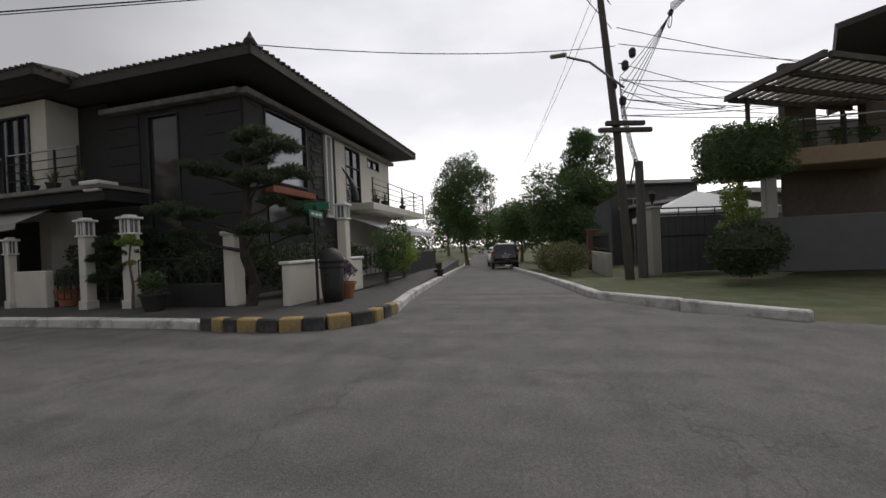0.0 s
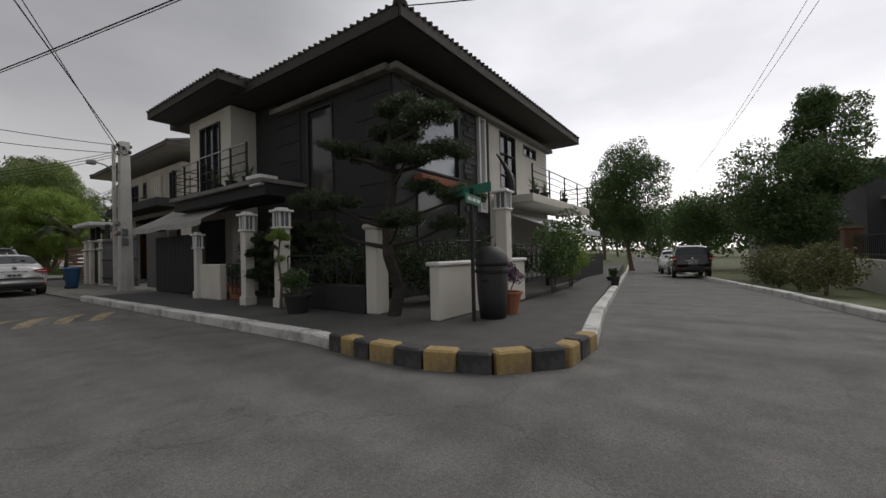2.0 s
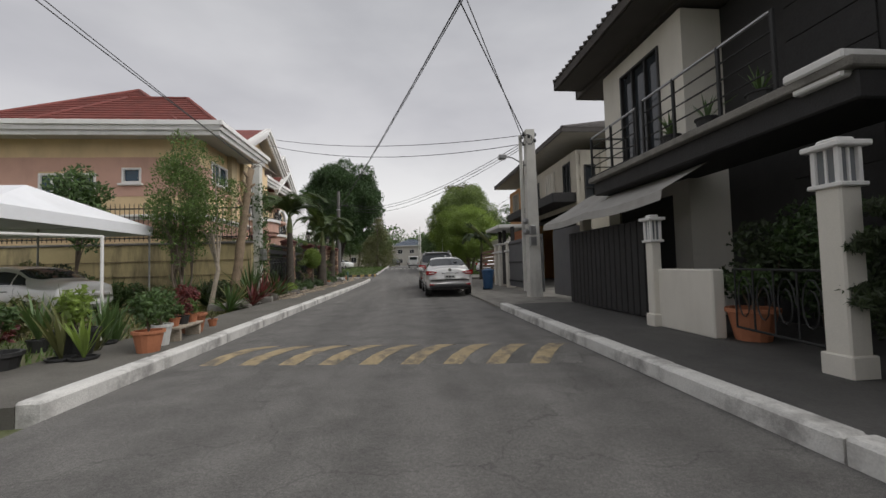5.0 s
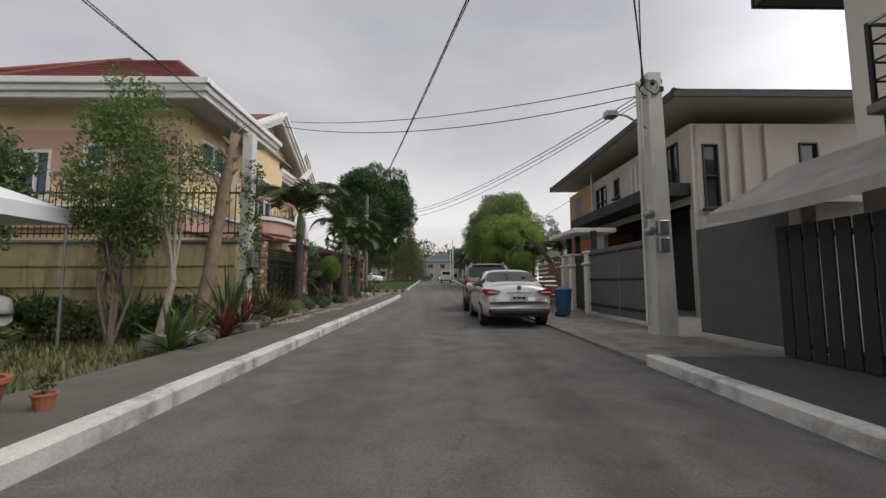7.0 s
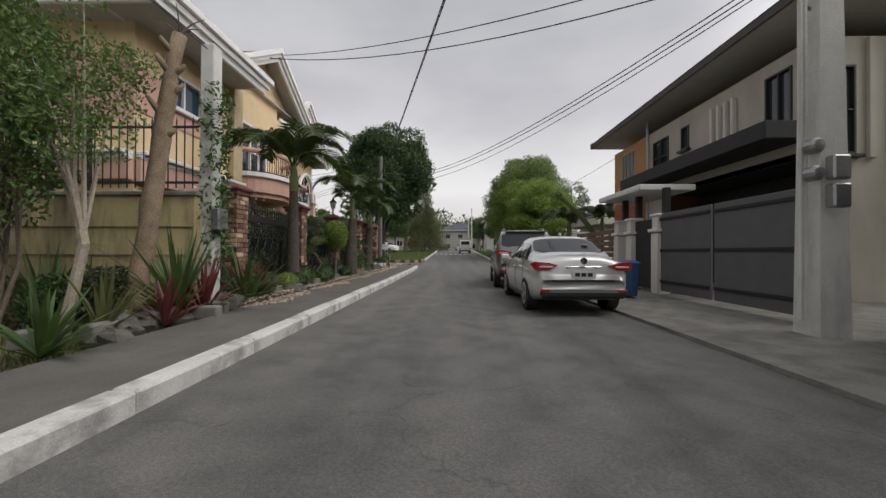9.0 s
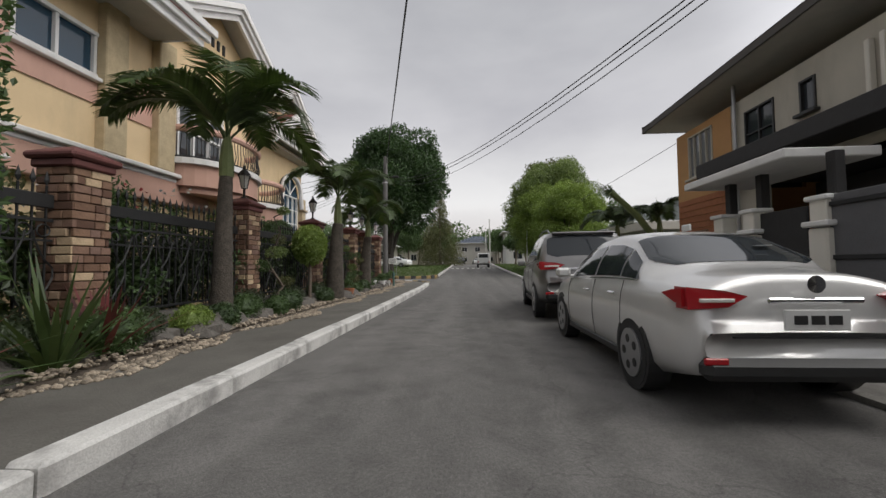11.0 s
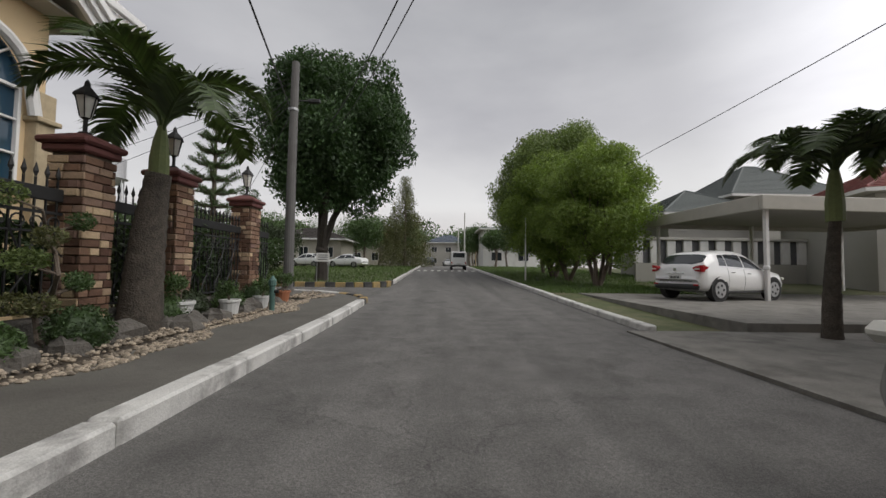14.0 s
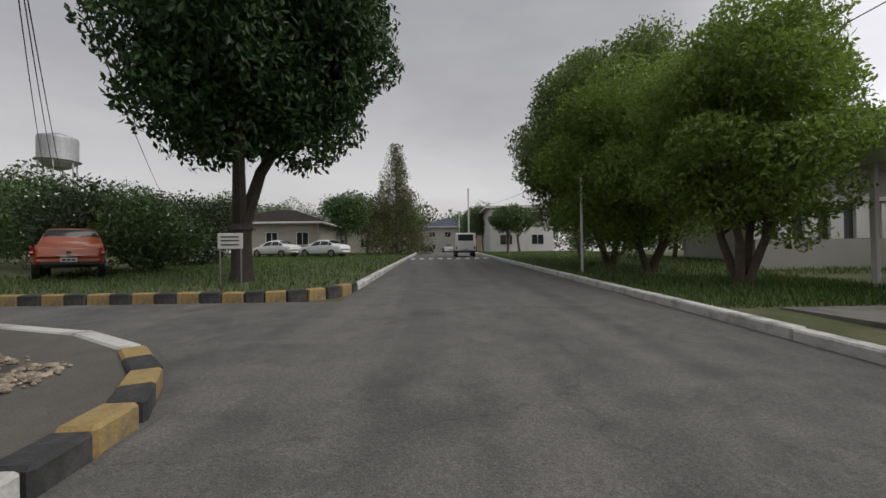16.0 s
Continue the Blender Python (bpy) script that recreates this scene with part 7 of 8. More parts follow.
SUV = dict(L=4.8, W=1.86, lean=.25, r=.38, wheels=(.98, 3.75), mirror=3.25, handles=(1.6, 2.5), seams=(1.3, 2.25, 3.3),
           top=[(0, .62), (.02, .95), (.05, 1.2), (.09, 1.27), (.34, 1.72), (.46, 1.79), (.9, 1.83), (1.6, 1.845), (2.3, 1.82), (2.75, 1.74), (3.62, 1.17), (3.85, 1.12), (4.4, 1.06), (4.68, .92), (4.8, .66)],
           belt=[(0, 1.08), (.3, 1.17), (1.2, 1.15), (2.4, 1.1), (3.6, 1.06), (4.4, .98), (4.8, .62)], low=[(0, .58), (.1, .42), (.6, .3), (4.2, .28), (4.8, .42)], plan=[(0, .8), (.06, .9), (.25, .975), (.7, 1.0), (3.8, 1.0), (4.4, .95), (4.68, .84), (4.8, .66)],
           panes=((.5, 1.24, .1, 0), (1.3, 2.24, 0, 0), (2.3, 3.3, 0, -.5)), front=(2.85, 3.55), back=(.1, .33))
HATCH = dict(L=4.12, W=1.77, lean=.36, r=.34, wheels=(.75, 3.3), mirror=2.78, handles=(1.35, 2.1), seams=(1.15, 1.9, 2.85),
             top=[(0, .52), (.02, .8), (.06, 1.0), (.12, 1.1), (.5, 1.44), (.7, 1.51), (1.3, 1.57), (1.8, 1.565), (2.2, 1.5), (3.0, 1.06), (3.3, 1.02), (3.8, .92), (4.02, .78), (4.12, .55)],
             belt=[(0, .94), (.6, 1.04), (1.2, 1.0), (2, .96), (3, .94), (3.7, .84), (4.12, .5)], low=[(0, .48), (.1, .34), (.6, .24), (3.6, .22), (4.12, .34)], plan=[(0, .8), (.06, .9), (.25, .975), (.7, 1.0), (3.12, 1.0), (3.72, .95), (4.0, .84), (4.12, .66)],
             panes=((.78, 1.12, .1, 0), (1.16, 1.9, 0, 0), (1.95, 2.8, 0, -.42)), front=(2.35, 2.92), back=(.14, .48))
PICK = dict(L=5.1, W=1.85, lean=.27, r=.38, wheels=(1.0, 3.9), mirror=3.5, handles=(2.1, 2.9), seams=(1.7, 2.55, 3.5),
            top=[(0, .62), (.03, .95), (.06, 1.05), (1.5, 1.07), (1.6, 1.45), (1.75, 1.72), (2.3, 1.8), (2.9, 1.77), (3.9, 1.14), (4.2, 1.1), (4.75, 1.0), (5.0, .84), (5.1, .6)],
            belt=[(0, 1.02), (1.6, 1.05), (2.6, 1.06), (3.9, 1.03), (4.6, .94), (5.1, .56)], low=[(0, .58), (.1, .45), (1, .34), (4.5, .32), (5.1, .46)], plan=[(0, .8), (.06, .9), (.25, .975), (.7, 1.0), (4.1, 1.0), (4.7, .95), (4.98, .84), (5.1, .66)],
            panes=((1.85, 2.5, .05, 0), (2.56, 3.55, 0, -.5)), front=(3.05, 3.8), back=(1.62, 1.76))
t = car("sedan", "silver compact sedan parked at the roadside", (2.25, -.42, .02), 0, CAR_SILVER, SEDAN)
rear_kit(t, 1.73, .87, .42, .15, .0, .72, .38)
part("aerial_fin", Build().box((0, 1.5, 1.49), (.03, .16, .07), .012), CAR_SILVER, t)
part("sticker", Build().box((.33, .9, 1.262), (.12, .08, .004), 0, None), PLATE, t).matrix_basis = pose(0, 0, .005)
t = car("suv", "grey metallic sport utility vehicle parked ahead of the sedan", (2.2, 4.4, .02), -3.5, CAR_GREY, SUV)
rear_kit(t, 1.86, 1.1, .5, .16, .0, .9, .5)
part("spoiler", Build().box((0, .37, 1.752), (1.22, .2, .04), .016), CAR_GREY, t)
part("tailgate_band", Build().box((0, -.022, 1.03), (1.0, .03, .05), .012), CHROME, t, "bright tailgate band")
for s in (-1, 1):
    part("roof_rail", Build().tube([(s * .6, .75, 1.79), (s * .62, .85, 1.85), (s * .63, 1.6, 1.885), (s * .61, 2.35, 1.85), (s * .6, 2.45, 1.78)], .018, 6), STEEL, t)
t = car("crossover", "white compact crossover in the parking court", (7.2, 19.5, .21), -70, CAR_WHITE, HATCH)
rear_kit(t, 1.77, .98, .3, .2, .0, .7, .42)
car("sedan", "silver sedan parked under the canopy tent", (-7.75, -3.2, -.03), 80, CAR_SILVER, SEDAN)
t = car("suv", "dark sport utility vehicle parked on the side road", (25.0, -18.7, G(25, -18.7)), -80.7, CAR_DARK, SUV)
rear_kit(t, 1.86, 1.1, .2, .3, .0, .85, .5)
car("pickup_truck", "pale pickup truck farther along the side road", (33.5, -17.2, G(33.5, -17.2)), -80.7, CAR_WHITE, PICK, "pickup truck")
t = car("pickup_truck", "orange pickup truck parked beside the park", (-12.6, 29.2, G(0, 30.5)), 40, CAR_ORANGE, PICK, "pickup truck")
rear_kit(t, 1.85, .9, .14, .3, .0, .62, .5)
van = thing("utility_van", "small white boxy utility van on the street", "van", (1.75, 44.5, G(1.75, 44.5)), 0, "parked cars")
part("body", Build().box((0, 1.7, 1.12), (1.5, 3.4, 1.35), .09), CAR_WHITE, van)
part("tailgate", Build().box((0, -.02, 1.0), (1.3, .05, 1.0), .02), CAR_WHITE, van)
part("rear_window", Build().box((0, -.05, 1.45), (1.1, .02, .45), .02), GLASS_DARK, van)
for s in (-1, 1):
    part("side_window", Build().box((s * .752, 2.2, 1.45), (.01, 1.6, .45), 0), GLASS_DARK, van)
    part("tail_lamp", Build().box((s * .66, -.05, .7), (.1, .03, .2), .01), LAMP_RED, van)
    for y in (.6, 2.8):
        car_wheel(van, s * .66, y, .28, .17)
part("bumper", Build().box((0, -.06, .42), (1.4, .12, .14), .03), PLASTIC_BLACK, van)
part("plate", Build().box((0, -.08, .62), (.4, .02, .14), .005), PLATE, van)
for y, x, p in ((70, -1.6, CAR_DARK), (84, 1.9, CAR_SILVER), (95, 1.8, CAR_DARK)):
    car("sedan", "distant sedan up the street", (x, y, G(0, y)), 0, p, SEDAN)
for x, y in ((-12.5, 50), (-17.5, 49.5), (-8.0, 49)):
    car("sedan", "white car parked beyond the park", (x, y, G(0, y)), 70, CAR_WHITE, SEDAN)


# ---- poles and wires ----
cp = thing("concrete_pole", "square tapered grey-white concrete utility pole", "utility pole", (4.85, -2.0, .05))
b = Build()
b.v = [(sx * w, sy * w, z) for z, w in ((0, .2), (5.5, .14)) for sx, sy in ((-1, -1), (1, -1), (1, 1), (-1, 1))]
b.f = [(3, 2, 1, 0), (4, 5, 6, 7), (0, 1, 5, 4), (1, 2, 6, 5), (2, 3, 7, 6), (3, 0, 4, 7)]
part("shaft", b, POLE_CONC, cp)
for dx in (-.3, -.36):
    part("conduit", Build().tube([(dx, -.1, .2), (dx, -.1, 5.3)], .03, 7), POLE_CONC, cp)
for z in (2.1, 2.45):
    part("meter", Build().lathe([(.1, 0), (.1, .1), (.07, .14), (.01, .15)], n=12), STEEL, cp).matrix_basis = pose(-.28, -.15, z, 90, 0, 0)
    part("junction_box", Build().box((-.1, -.33, z - .3), (.22, .14, .3), .02), STEEL, cp)
part("lamp_arm", Build().tube([(-.1, 0, 4.3), (-.6, -.1, 4.55), (-.85, -.1, 4.6)], .022, 6), STEEL, cp)
part("flood_lamp", Build().box((-.95, -.1, 4.58), (.26, .2, .16), .03), STEEL, cp)
for k in range(6):
    a = k * 1.1
    part("insulator", Build().lathe([(.02, 0), (.05, .03), (.05, .09), (.03, .12)], (.2 * math.cos(a), .2 * math.sin(a), 5.3 - .12 * (k % 3)), 8), PLASTIC_BLACK, cp)
coil = [Vector((-.25 + .16 * math.cos(a) + .01 * a, -.1 + .1 * math.sin(a * 1.3), 5.15 + .16 * math.sin(a))) for a in [k * .35 for k in range(70)]]
part("cable_coil", Build().tube(coil, .012, 4), CABLE, cp)

wp = thing("timber_pole", "leaning dark timber utility pole with cross-arms and street lamp", "utility pole", (12.3, -24.1, -.35))
wp.matrix_basis = pose(12.3, -24.1, -.35) @ Matrix.Scale(1.23, 4)
part("shaft", Build().tube([(0, 0, -.1), (-.1, .2, 4), (-.35, .7, 10)], [.125, .105, .075], 12), POLE_WOOD, wp)
for z, L in ((4.18, 1.5), (4.36, 1.1), (8.6, 1.8)):
    part("cross_arm", Build().box((-.12 - .04 * (z - 4), .05, z), (.12, L, .12), .015, pose(0, 0, 0, 0, 0, 20)), POLE_WOOD, wp)
part("lamp_arm", Build().tube([(-.2, 0, 5.3), (-.7, .9, 5.9), (-1.0, 1.5, 6.0)], .03, 7), STEEL, wp)
part("lamp_head", Build().box((-1.1, 1.7, 6.02), (.16, .42, .1), .04), STEEL, wp)
for k in range(4):
    part("transformer_clamp", Build().lathe([(.06, 0), (.09, .05), (.09, .2), (.05, .25)], (-.15 + .2 * math.cos(k * 1.6), .25 * math.sin(k * 1.6), 4.9 + .4 * k), 8), PLASTIC_BLACK, wp)
wp2 = thing("concrete_stub_pole", "short concrete service pole with cable loops", "utility pole", (13.2, -24.7, -.2))
part("shaft", Build().tube([(0, 0, -.1), (0, 0, 4.1)], [.17, .14], 10), POLE_DARK, wp2)
part("conduit", Build().tube([(-.1, 0, .1), (-.1, 0, 4.1), (.1, .1, 4.2), (.5, .2, 3.4)], .03, 6), CABLE, wp2)
tp = thing("street_pole", "tall grey round utility pole beside the fence", "utility pole", (-5.1, 20.0, .15))
part("shaft", Build().tube([(0, 0, -.1), (0, 0, 4), (.03, 0, 7.7)], [.16, .145, .12], 14), POLE_DARK, tp)
part("band", Build().tube([(0, 0, 6.05), (0, 0, 6.13)], .165, 14), STEEL, tp)
part("bracket", Build().tube([(0, 0, 6.4), (.5, .2, 6.5)], .03, 6), IRON, tp)
part("splice_box", Build().box((.6, .25, 6.5), (.4, .14, .14), .03), PLASTIC_BLACK, tp)


def wire(p, q, sag=.4, r=.012, n=14):
    p, q = Vector(p), Vector(q)
    b = Build().tube([p.lerp(q, k / n) - Vector((0, 0, sag * 4 * (k / n) * (1 - k / n))) for k in range(n + 1)], r, 6)
    return single("overhead_wire", b, CABLE, "thin black overhead wire", "wire", "overhead wires")


TOP, WT, TT = (4.7, -2.0, 5.4), (9.0, -23.3, 8.6), (-5.05, 20.0, 7.5)
wire(TOP, (-9.0, -24, 12.7), .05, .016)
wire((4.6, -2.1, 5.25), (-7.4, -24, 12.0), .1, .012)
wire((-5.2, 20, 6.3), (7.0, -30, 6.25), .75, .013)
wire((-5.2, 20, 6.25), (7.02, -30, 6.24), .77, .009)
wire(TOP, (-5.7, 5.6, 7.7), .35, .012)
wire((4.6, -2, 5.1), (-5.7, 4.6, 7.1), .5, .012)
wire((4.9, -2, 5.3), (-9.5, 36, 11.5), 2.4, .012, 24)
wire((4.9, -2, 5.2), (-9.7, 36, 11.2), 2.4, .012, 24)
wire((4.85, -2, 5.1), (-9.3, 36, 10.9), 2.45, .010, 24)
wire((-4.5, -.2, 4.85), (-15.0, -24, 15.5), .5, .014)
wire((-4.45, -.2, 4.75), (-13.8, -24, 15.3), .5, .012)
wire((8.2, 12.2, 5.9), (5.0, 60, 6.5), .8, .012)
for k in range(7):
    wire((-5.0, 20, 7.4 - .16 * k), (-26 - 3 * (k % 3), 30 + 4 * k, 7.6 - .3 * k), .5, .012)
for k in range(9):
    wire((12.2 + .1 * (k % 2), -24.0, 5.3 + .6 * (k % 6)), (24 + 3 * (k % 4), -44 - k, 9.5 - .3 * (k % 3)), .7, .014)
for k in range(2):
    wire((12.1, -23.6, 10.2 - .8 * k), (44, -17.6 + k * .8, 7.5 - .8 * k), .6, .009)
wire((12.1, -23.9, 7.6), (5.9, -14.7, 6.2), .25, .012)
wire((12.1, -23.8, 9.0), (-12, -12, 9.8), .5, .014)
wire((12.1, -23.8, 8.2), (-12, -12.5, 9.0), .6, .012)
for k in range(5):
    wire((12.25, -24.0, 5.6 + .24 * k), (13.2, -24.7, 3.5 + .1 * k), .35, .012)
for k in range(2):
    wire((12.2, -24.0, 5.6 + .5 * k), (13.4, -29.2, 5.6 + .3 * k), .25, .011)
hub = thing("cable_splice", "black cable splice hanging from the overhead wires", "cable splice", (10.2, -25.0, 7.4))
part("splice_body", Build().tube([(-.22, .05, -.06), (0, 0, 0), (.22, -.05, .06)], [.05, .08, .05], 8), PLASTIC_BLACK, hub)
part("cable_loop", Build().tube([(.16 * math.cos(q), .05 * q * .1, -.2 + .2 * math.sin(q)) for q in [j * .45 for j in range(15)]], .012, 5), CABLE, hub)
for k in range(5):
    wire((12.2, -24.0, 5.2 + .35 * k), (10.2 + .06 * k, -25.0, 7.4), .08, .011)
for k in range(6):
    wire((10.2, -25.0, 7.4 + .05 * k), (-8 + 3.0 * k, -36, 11.5 + .5 * (k % 3)), .2, .012)
wire((12.2, -24.0, 6.6), (12.6, -27.2, 5.3), .2)
wire((12.2, -24.0, 6.2), (12.6, -27.2, 5.3), .3)

# ---- beyond: side road, park, far houses ----
tree("mango_tree", "large dense dark green mango tree with forking trunks", (-6.5, 28.3, G(-6.2, 28.3)), 13.3, 8.9, 2.3, .2, LEAF_MANGO, BARK_DARK, fork=1.7, lean=(.5, 0), n=84000, size=.235, seed=3, count=100, stems=3, lump=(.1, .18), droop=.9)
tree("street_tree", "broad olive-green feathery tree on the lawn", (7.9, 34.6, G(8, 34)), 11.6, 9.6, .2, .14, LEAF_OLIVE, BARK, n=120000, size=.18, seed=5, count=140, stems=4, lump=(.09, .16), droop=.5)
tree("street_tree", "round bright green feathery tree on the lawn", (7.6, 30.6, G(8, 30.6)), 8.2, 8.4, .2, .12, LEAF_LIGHT, BARK, n=80000, size=.15, seed=57, count=90, stems=4, lump=(.1, .17), droop=.5)
tree("street_tree", "dense green feathery tree beside the parking court", (7.4, 25.9, G(7.4, 25.9)), 7.7, 5.7, .3, .11, LEAF_LIGHT, BARK, n=56000, size=.14, seed=54, count=80, stems=4, lump=(.1, .17), droop=.5)
tree("street_tree", "olive feathery tree behind the lawn", (8.9, 41, G(7, 40)), 13.0, 8.0, 3.0, .14, LEAF_DRY, BARK, n=22000, size=.24, seed=52, count=50, lump=(.1, .18))
tree("street_tree", "small feathery tree behind the lawn", (13.8, 39, G(7, 40)), 10.0, 5.0, 2.0, .12, LEAF_MID, BARK, n=6000, size=.22, seed=53, count=36, lump=(.1, .2))
ct = thing("conical_tree", "tall feathery conical tree beside the street", "tree", (-4.4, 56, G(0, 56)))
part("trunk", Build().tube([(0, 0, -.1), (0, 0, 6), (0, 0, 11)], [.18, .1, .03], 7), BARK, ct)
part("crown", leaves(26000, clumps([(R.uniform(-1, 1) * (2.9 - .25 * k), R.uniform(-1, 1) * (2.9 - .25 * k), .8 + k * 1.0, max(.4, 1.5 - .1 * k), 1.3) for k in range(11) for _ in range(7)], .4), .26, 55, -.6, 4), LEAF_DRY, ct)
for k, (x, y, h, w) in enumerate(((-8.6, 52, 6.2, 5.0), (-8.5, 62, 7.5, 7), (-13, 68, 8, 8), (-27, 66, 8, 9), (-20, 70, 8, 9), (-5.2, 84, 9, 6), (6.8, 84, 9, 6), (-5.5, 96, 10, 7), (7.2, 97, 10, 7), (-34, 60, 8, 10), (9.5, 62, 6, 5), (-5.5, 74, 8, 6), (6.5, 72, 7.5, 6), (-22, 58, 6.5, 8), (7.0, 56, 5, 4))):
    tree("park_tree", "green park tree along the street", (x, y, G(0, y)), h, w, 2.0, .14, LEAF_MID, BARK, n=5000, size=.28, seed=90 + k, count=34, group="park trees")
for k, (x, y, w, h) in enumerate(((-14, 39, 6, 4.2), (-19.5, 44, 7, 4.6), (-25, 40, 8, 5.2), (-31, 44, 9, 5.5), (-37, 40, 9, 6), (-13.0, 33.6, 4.4, 3.6), (-16.5, 34.5, 5, 4.4), (-21, 36, 6.5, 5.2))):
    shrub("park_bush", "large green bush with white blossoms in the park", (x, y, G(0, y) - .1), w, h, LEAF_MID if k % 2 else LEAF_PINE, 6500, .22, 200 + k, group="park bushes", count=16)
    part("blossom", leaves(45, clumps([(0, 0, h * .55, w * .46, .8)], .95), .13, 300 + k, 0, 1.2), FLOWER_WHITE, bpy.data.objects[[o.name for o in scene.objects if o.name.startswith("park_bush")][-1]])
tree("side_road_tree", "tall dense leafy tree beside the side road", (37.2, -13.6, -.6), 12.6, 7.4, .6, .2, LEAF_MID, BARK, n=30000, size=.2, seed=9, count=70, lump=(.1, .19))
tree("side_road_tree", "tall dark green tree across the side road", (25.5, -22.6, -.45), 7.6, 6.2, .6, .2, LEAF_MID, BARK, n=26000, size=.17, seed=10, count=60, lump=(.11, .2))
tree("side_road_tree", "taller spreading tree across the side road", (27.5, -24.6, -.45), 10.8, 4.6, 2.0, .2, LEAF_MID, BARK, n=20000, size=.18, seed=11, count=40, lump=(.12, .2))
for k, (x, y, h) in enumerate(((52, -8, 9), (58, -17, 9), (70, -12, 10), (46, -18.6, 8), (80, -4, 9))):
    tree("far_tree", "leafy tree far along the side road", (x, y, G(x, y)), h, 7.5, 2, .2, LEAF_MID, BARK, n=9000, size=.3, seed=110 + k, count=40, group="side road trees")
for k, (x, y) in enumerate(((15, -22.3), (17, -22.0), (19, -21.7), (21, -21.5))):
    shrub("hedge_shrub", "yellow-green verge shrub across the side road", (x, y, G(x, y) - .05), 2.0, 1.5, LEAF_DRY, 1900, .12, 220 + k, group="verge shrubs")
top4 = thing("box_topiary", "large box-clipped topiary tree by the corner", "topiary", (11.2, -26.95, 0))
part("trunk", Build().tube([(0, 0, -.1), (.1, 0, 1.8), (0, 0, 3.2)], [.1, .08, .06], 7), BARK, top4)
part("crown", leaves(12000, clumps([(-.8 + .32 * i, -.8 + .32 * j, 2.95 + .36 * k, .22, 1.0) for i in range(6) for j in range(6) for k in range(4) if i in (0, 5) or j in (0, 5) or k in (0, 3)], .5), .1, 56, 0), LEAF_MID, top4)
part("inner_growth", Build().box((0, 0, 3.48), (1.6, 1.6, 1.1), .2), HEDGE, top4)
ball_bush("ball_topiary", "round clipped bush by the opposite gate", (9.6, -26.3, 0), .85, .8, LEAF_PINE, 3600, .09, 57, .8, False)
shrub("shrub", "light green shrub beside the opposite gate", (10.6, -26.6, 0), 1.3, 2.9, LEAF_LIGHT, 2200, .1, 58)

H4 = thing("patio_house", "house with raised patio, brown walls and slatted pergola roof", "house")
b = Build()
wall_with_holes(b, (13.0, -29.0, 0), (.25, -.97, 0), 9.0, 6.6, .25, [(1.0, 2.6, 3.6, 5.2)])
part("wall", b, mat("brown_stone_wall", (.10, .075, .06), .85, vary=.3, bump=.4), H4)
for o, e in (((13.1, -29.15), (21.0, -34.0)), ((21.0, -34.0), (22.2, -38.0)), ((22.2, -38.0), (15.3, -37.8))):
    wb4 = Build()
    wd = Vector((e[0] - o[0], e[1] - o[1], 0))
    wall_with_holes(wb4, (*o, 0), tuple(wd.normalized()), wd.length, 6.6, .25, [])
    part("wall", wb4, FAR_WALL, H4)
part("patio_slab", Build().box((13.4, -30.0, 3.35), (3.4, 4.2, .5), .03, None), mat("tan_render", (.30, .22, .15), .9, vary=.15, bump=.2), H4, "tan rendered patio edge")
part("column", Build().box((12.0, -28.0, 1.4), (.3, .3, 2.8), .02), FAR_WALL, H4)
part("garden_wall", Build().box((11.6, -29.5, .8), (.2, 6, 1.6), .02), GATE_GREY, H4)
rail(H4, [(11.8, -28.0), (11.75, -28.8), (11.75, -29.8), (11.75, -31)], 3.6, .85, 4)
pc, pe, pf = Vector((11.7, -26.9, 5.35)), Vector((-2.6, -1.0, 0)), Vector((2.6, -4.6, 0))
for i in range(15):
    o = pc + pf * (i + .3) / 15
    part("pergola_slat", Build().slab([tuple(o), tuple(o + pe), tuple(o + pe + pf * .035), tuple(o + pf * .035)], .05), FAR_WALL, H4)
for k in (0, .33, .66, 1):
    o = pc + pe * k
    part("pergola_beam", Build().slab([tuple(o + Vector((0, 0, -.06))), tuple(o + pf + Vector((0, 0, -.06))), tuple(o + pf + pe.normalized() * .1 + Vector((0, 0, -.06))), tuple(o + pe.normalized() * .1 + Vector((0, 0, -.06)))], .14), POLE_WOOD, H4)
part("pergola_edge", Build().slab([tuple(pc + Vector((0, .08, .02))), tuple(pc + pe + Vector((0, .08, .02))), tuple(pc + pe), tuple(pc)], .18), POLE_WOOD, H4)
for o, z in ((pc + pf * .12 + pe * .04, 3.5), (pc + pf * .9 + pe * .04, 3.5)):
    part("pergola_post", Build().box((o.x, o.y, (z + 5.3) / 2), (.1, .1, 5.3 - z), .01), POLE_WOOD, H4)
part("roof", Build().slab([(13, -30.4, 7.6), (24, -36.5, 7.6), (22, -42, 9.4), (12, -38, 9.4)], .2), ROOF_DARK, H4)
for k in range(4):
    shrub("patio_plant", "leafy patio plant on the raised edge", (11.95, -28.3 - k * .7, 3.6), .6, .6, LEAF_MID, 350, .1, 230 + k, group="patio plants")
gate4 = thing("corner_gate", "dark grey sheet gate between lantern pillars, facing the junction", "gate", (14.0, -25.35, -.25), -66)
part("gate_leaf", Build().box((1.75, 0, 1.15), (3.3, .06, 2.1), .01), GATE_GREY, gate4)
for i in range(11):
    part("gate_rib", Build().box((.2 + .31 * i, -.045, 1.15), (.03, .03, 2.05), .006), GATE_GREY, gate4)
for z in (1.45, 2.25):
    part("gate_rail", Build().box((1.75, -.06, z), (3.34, .05, .06), .01), IRON, gate4)
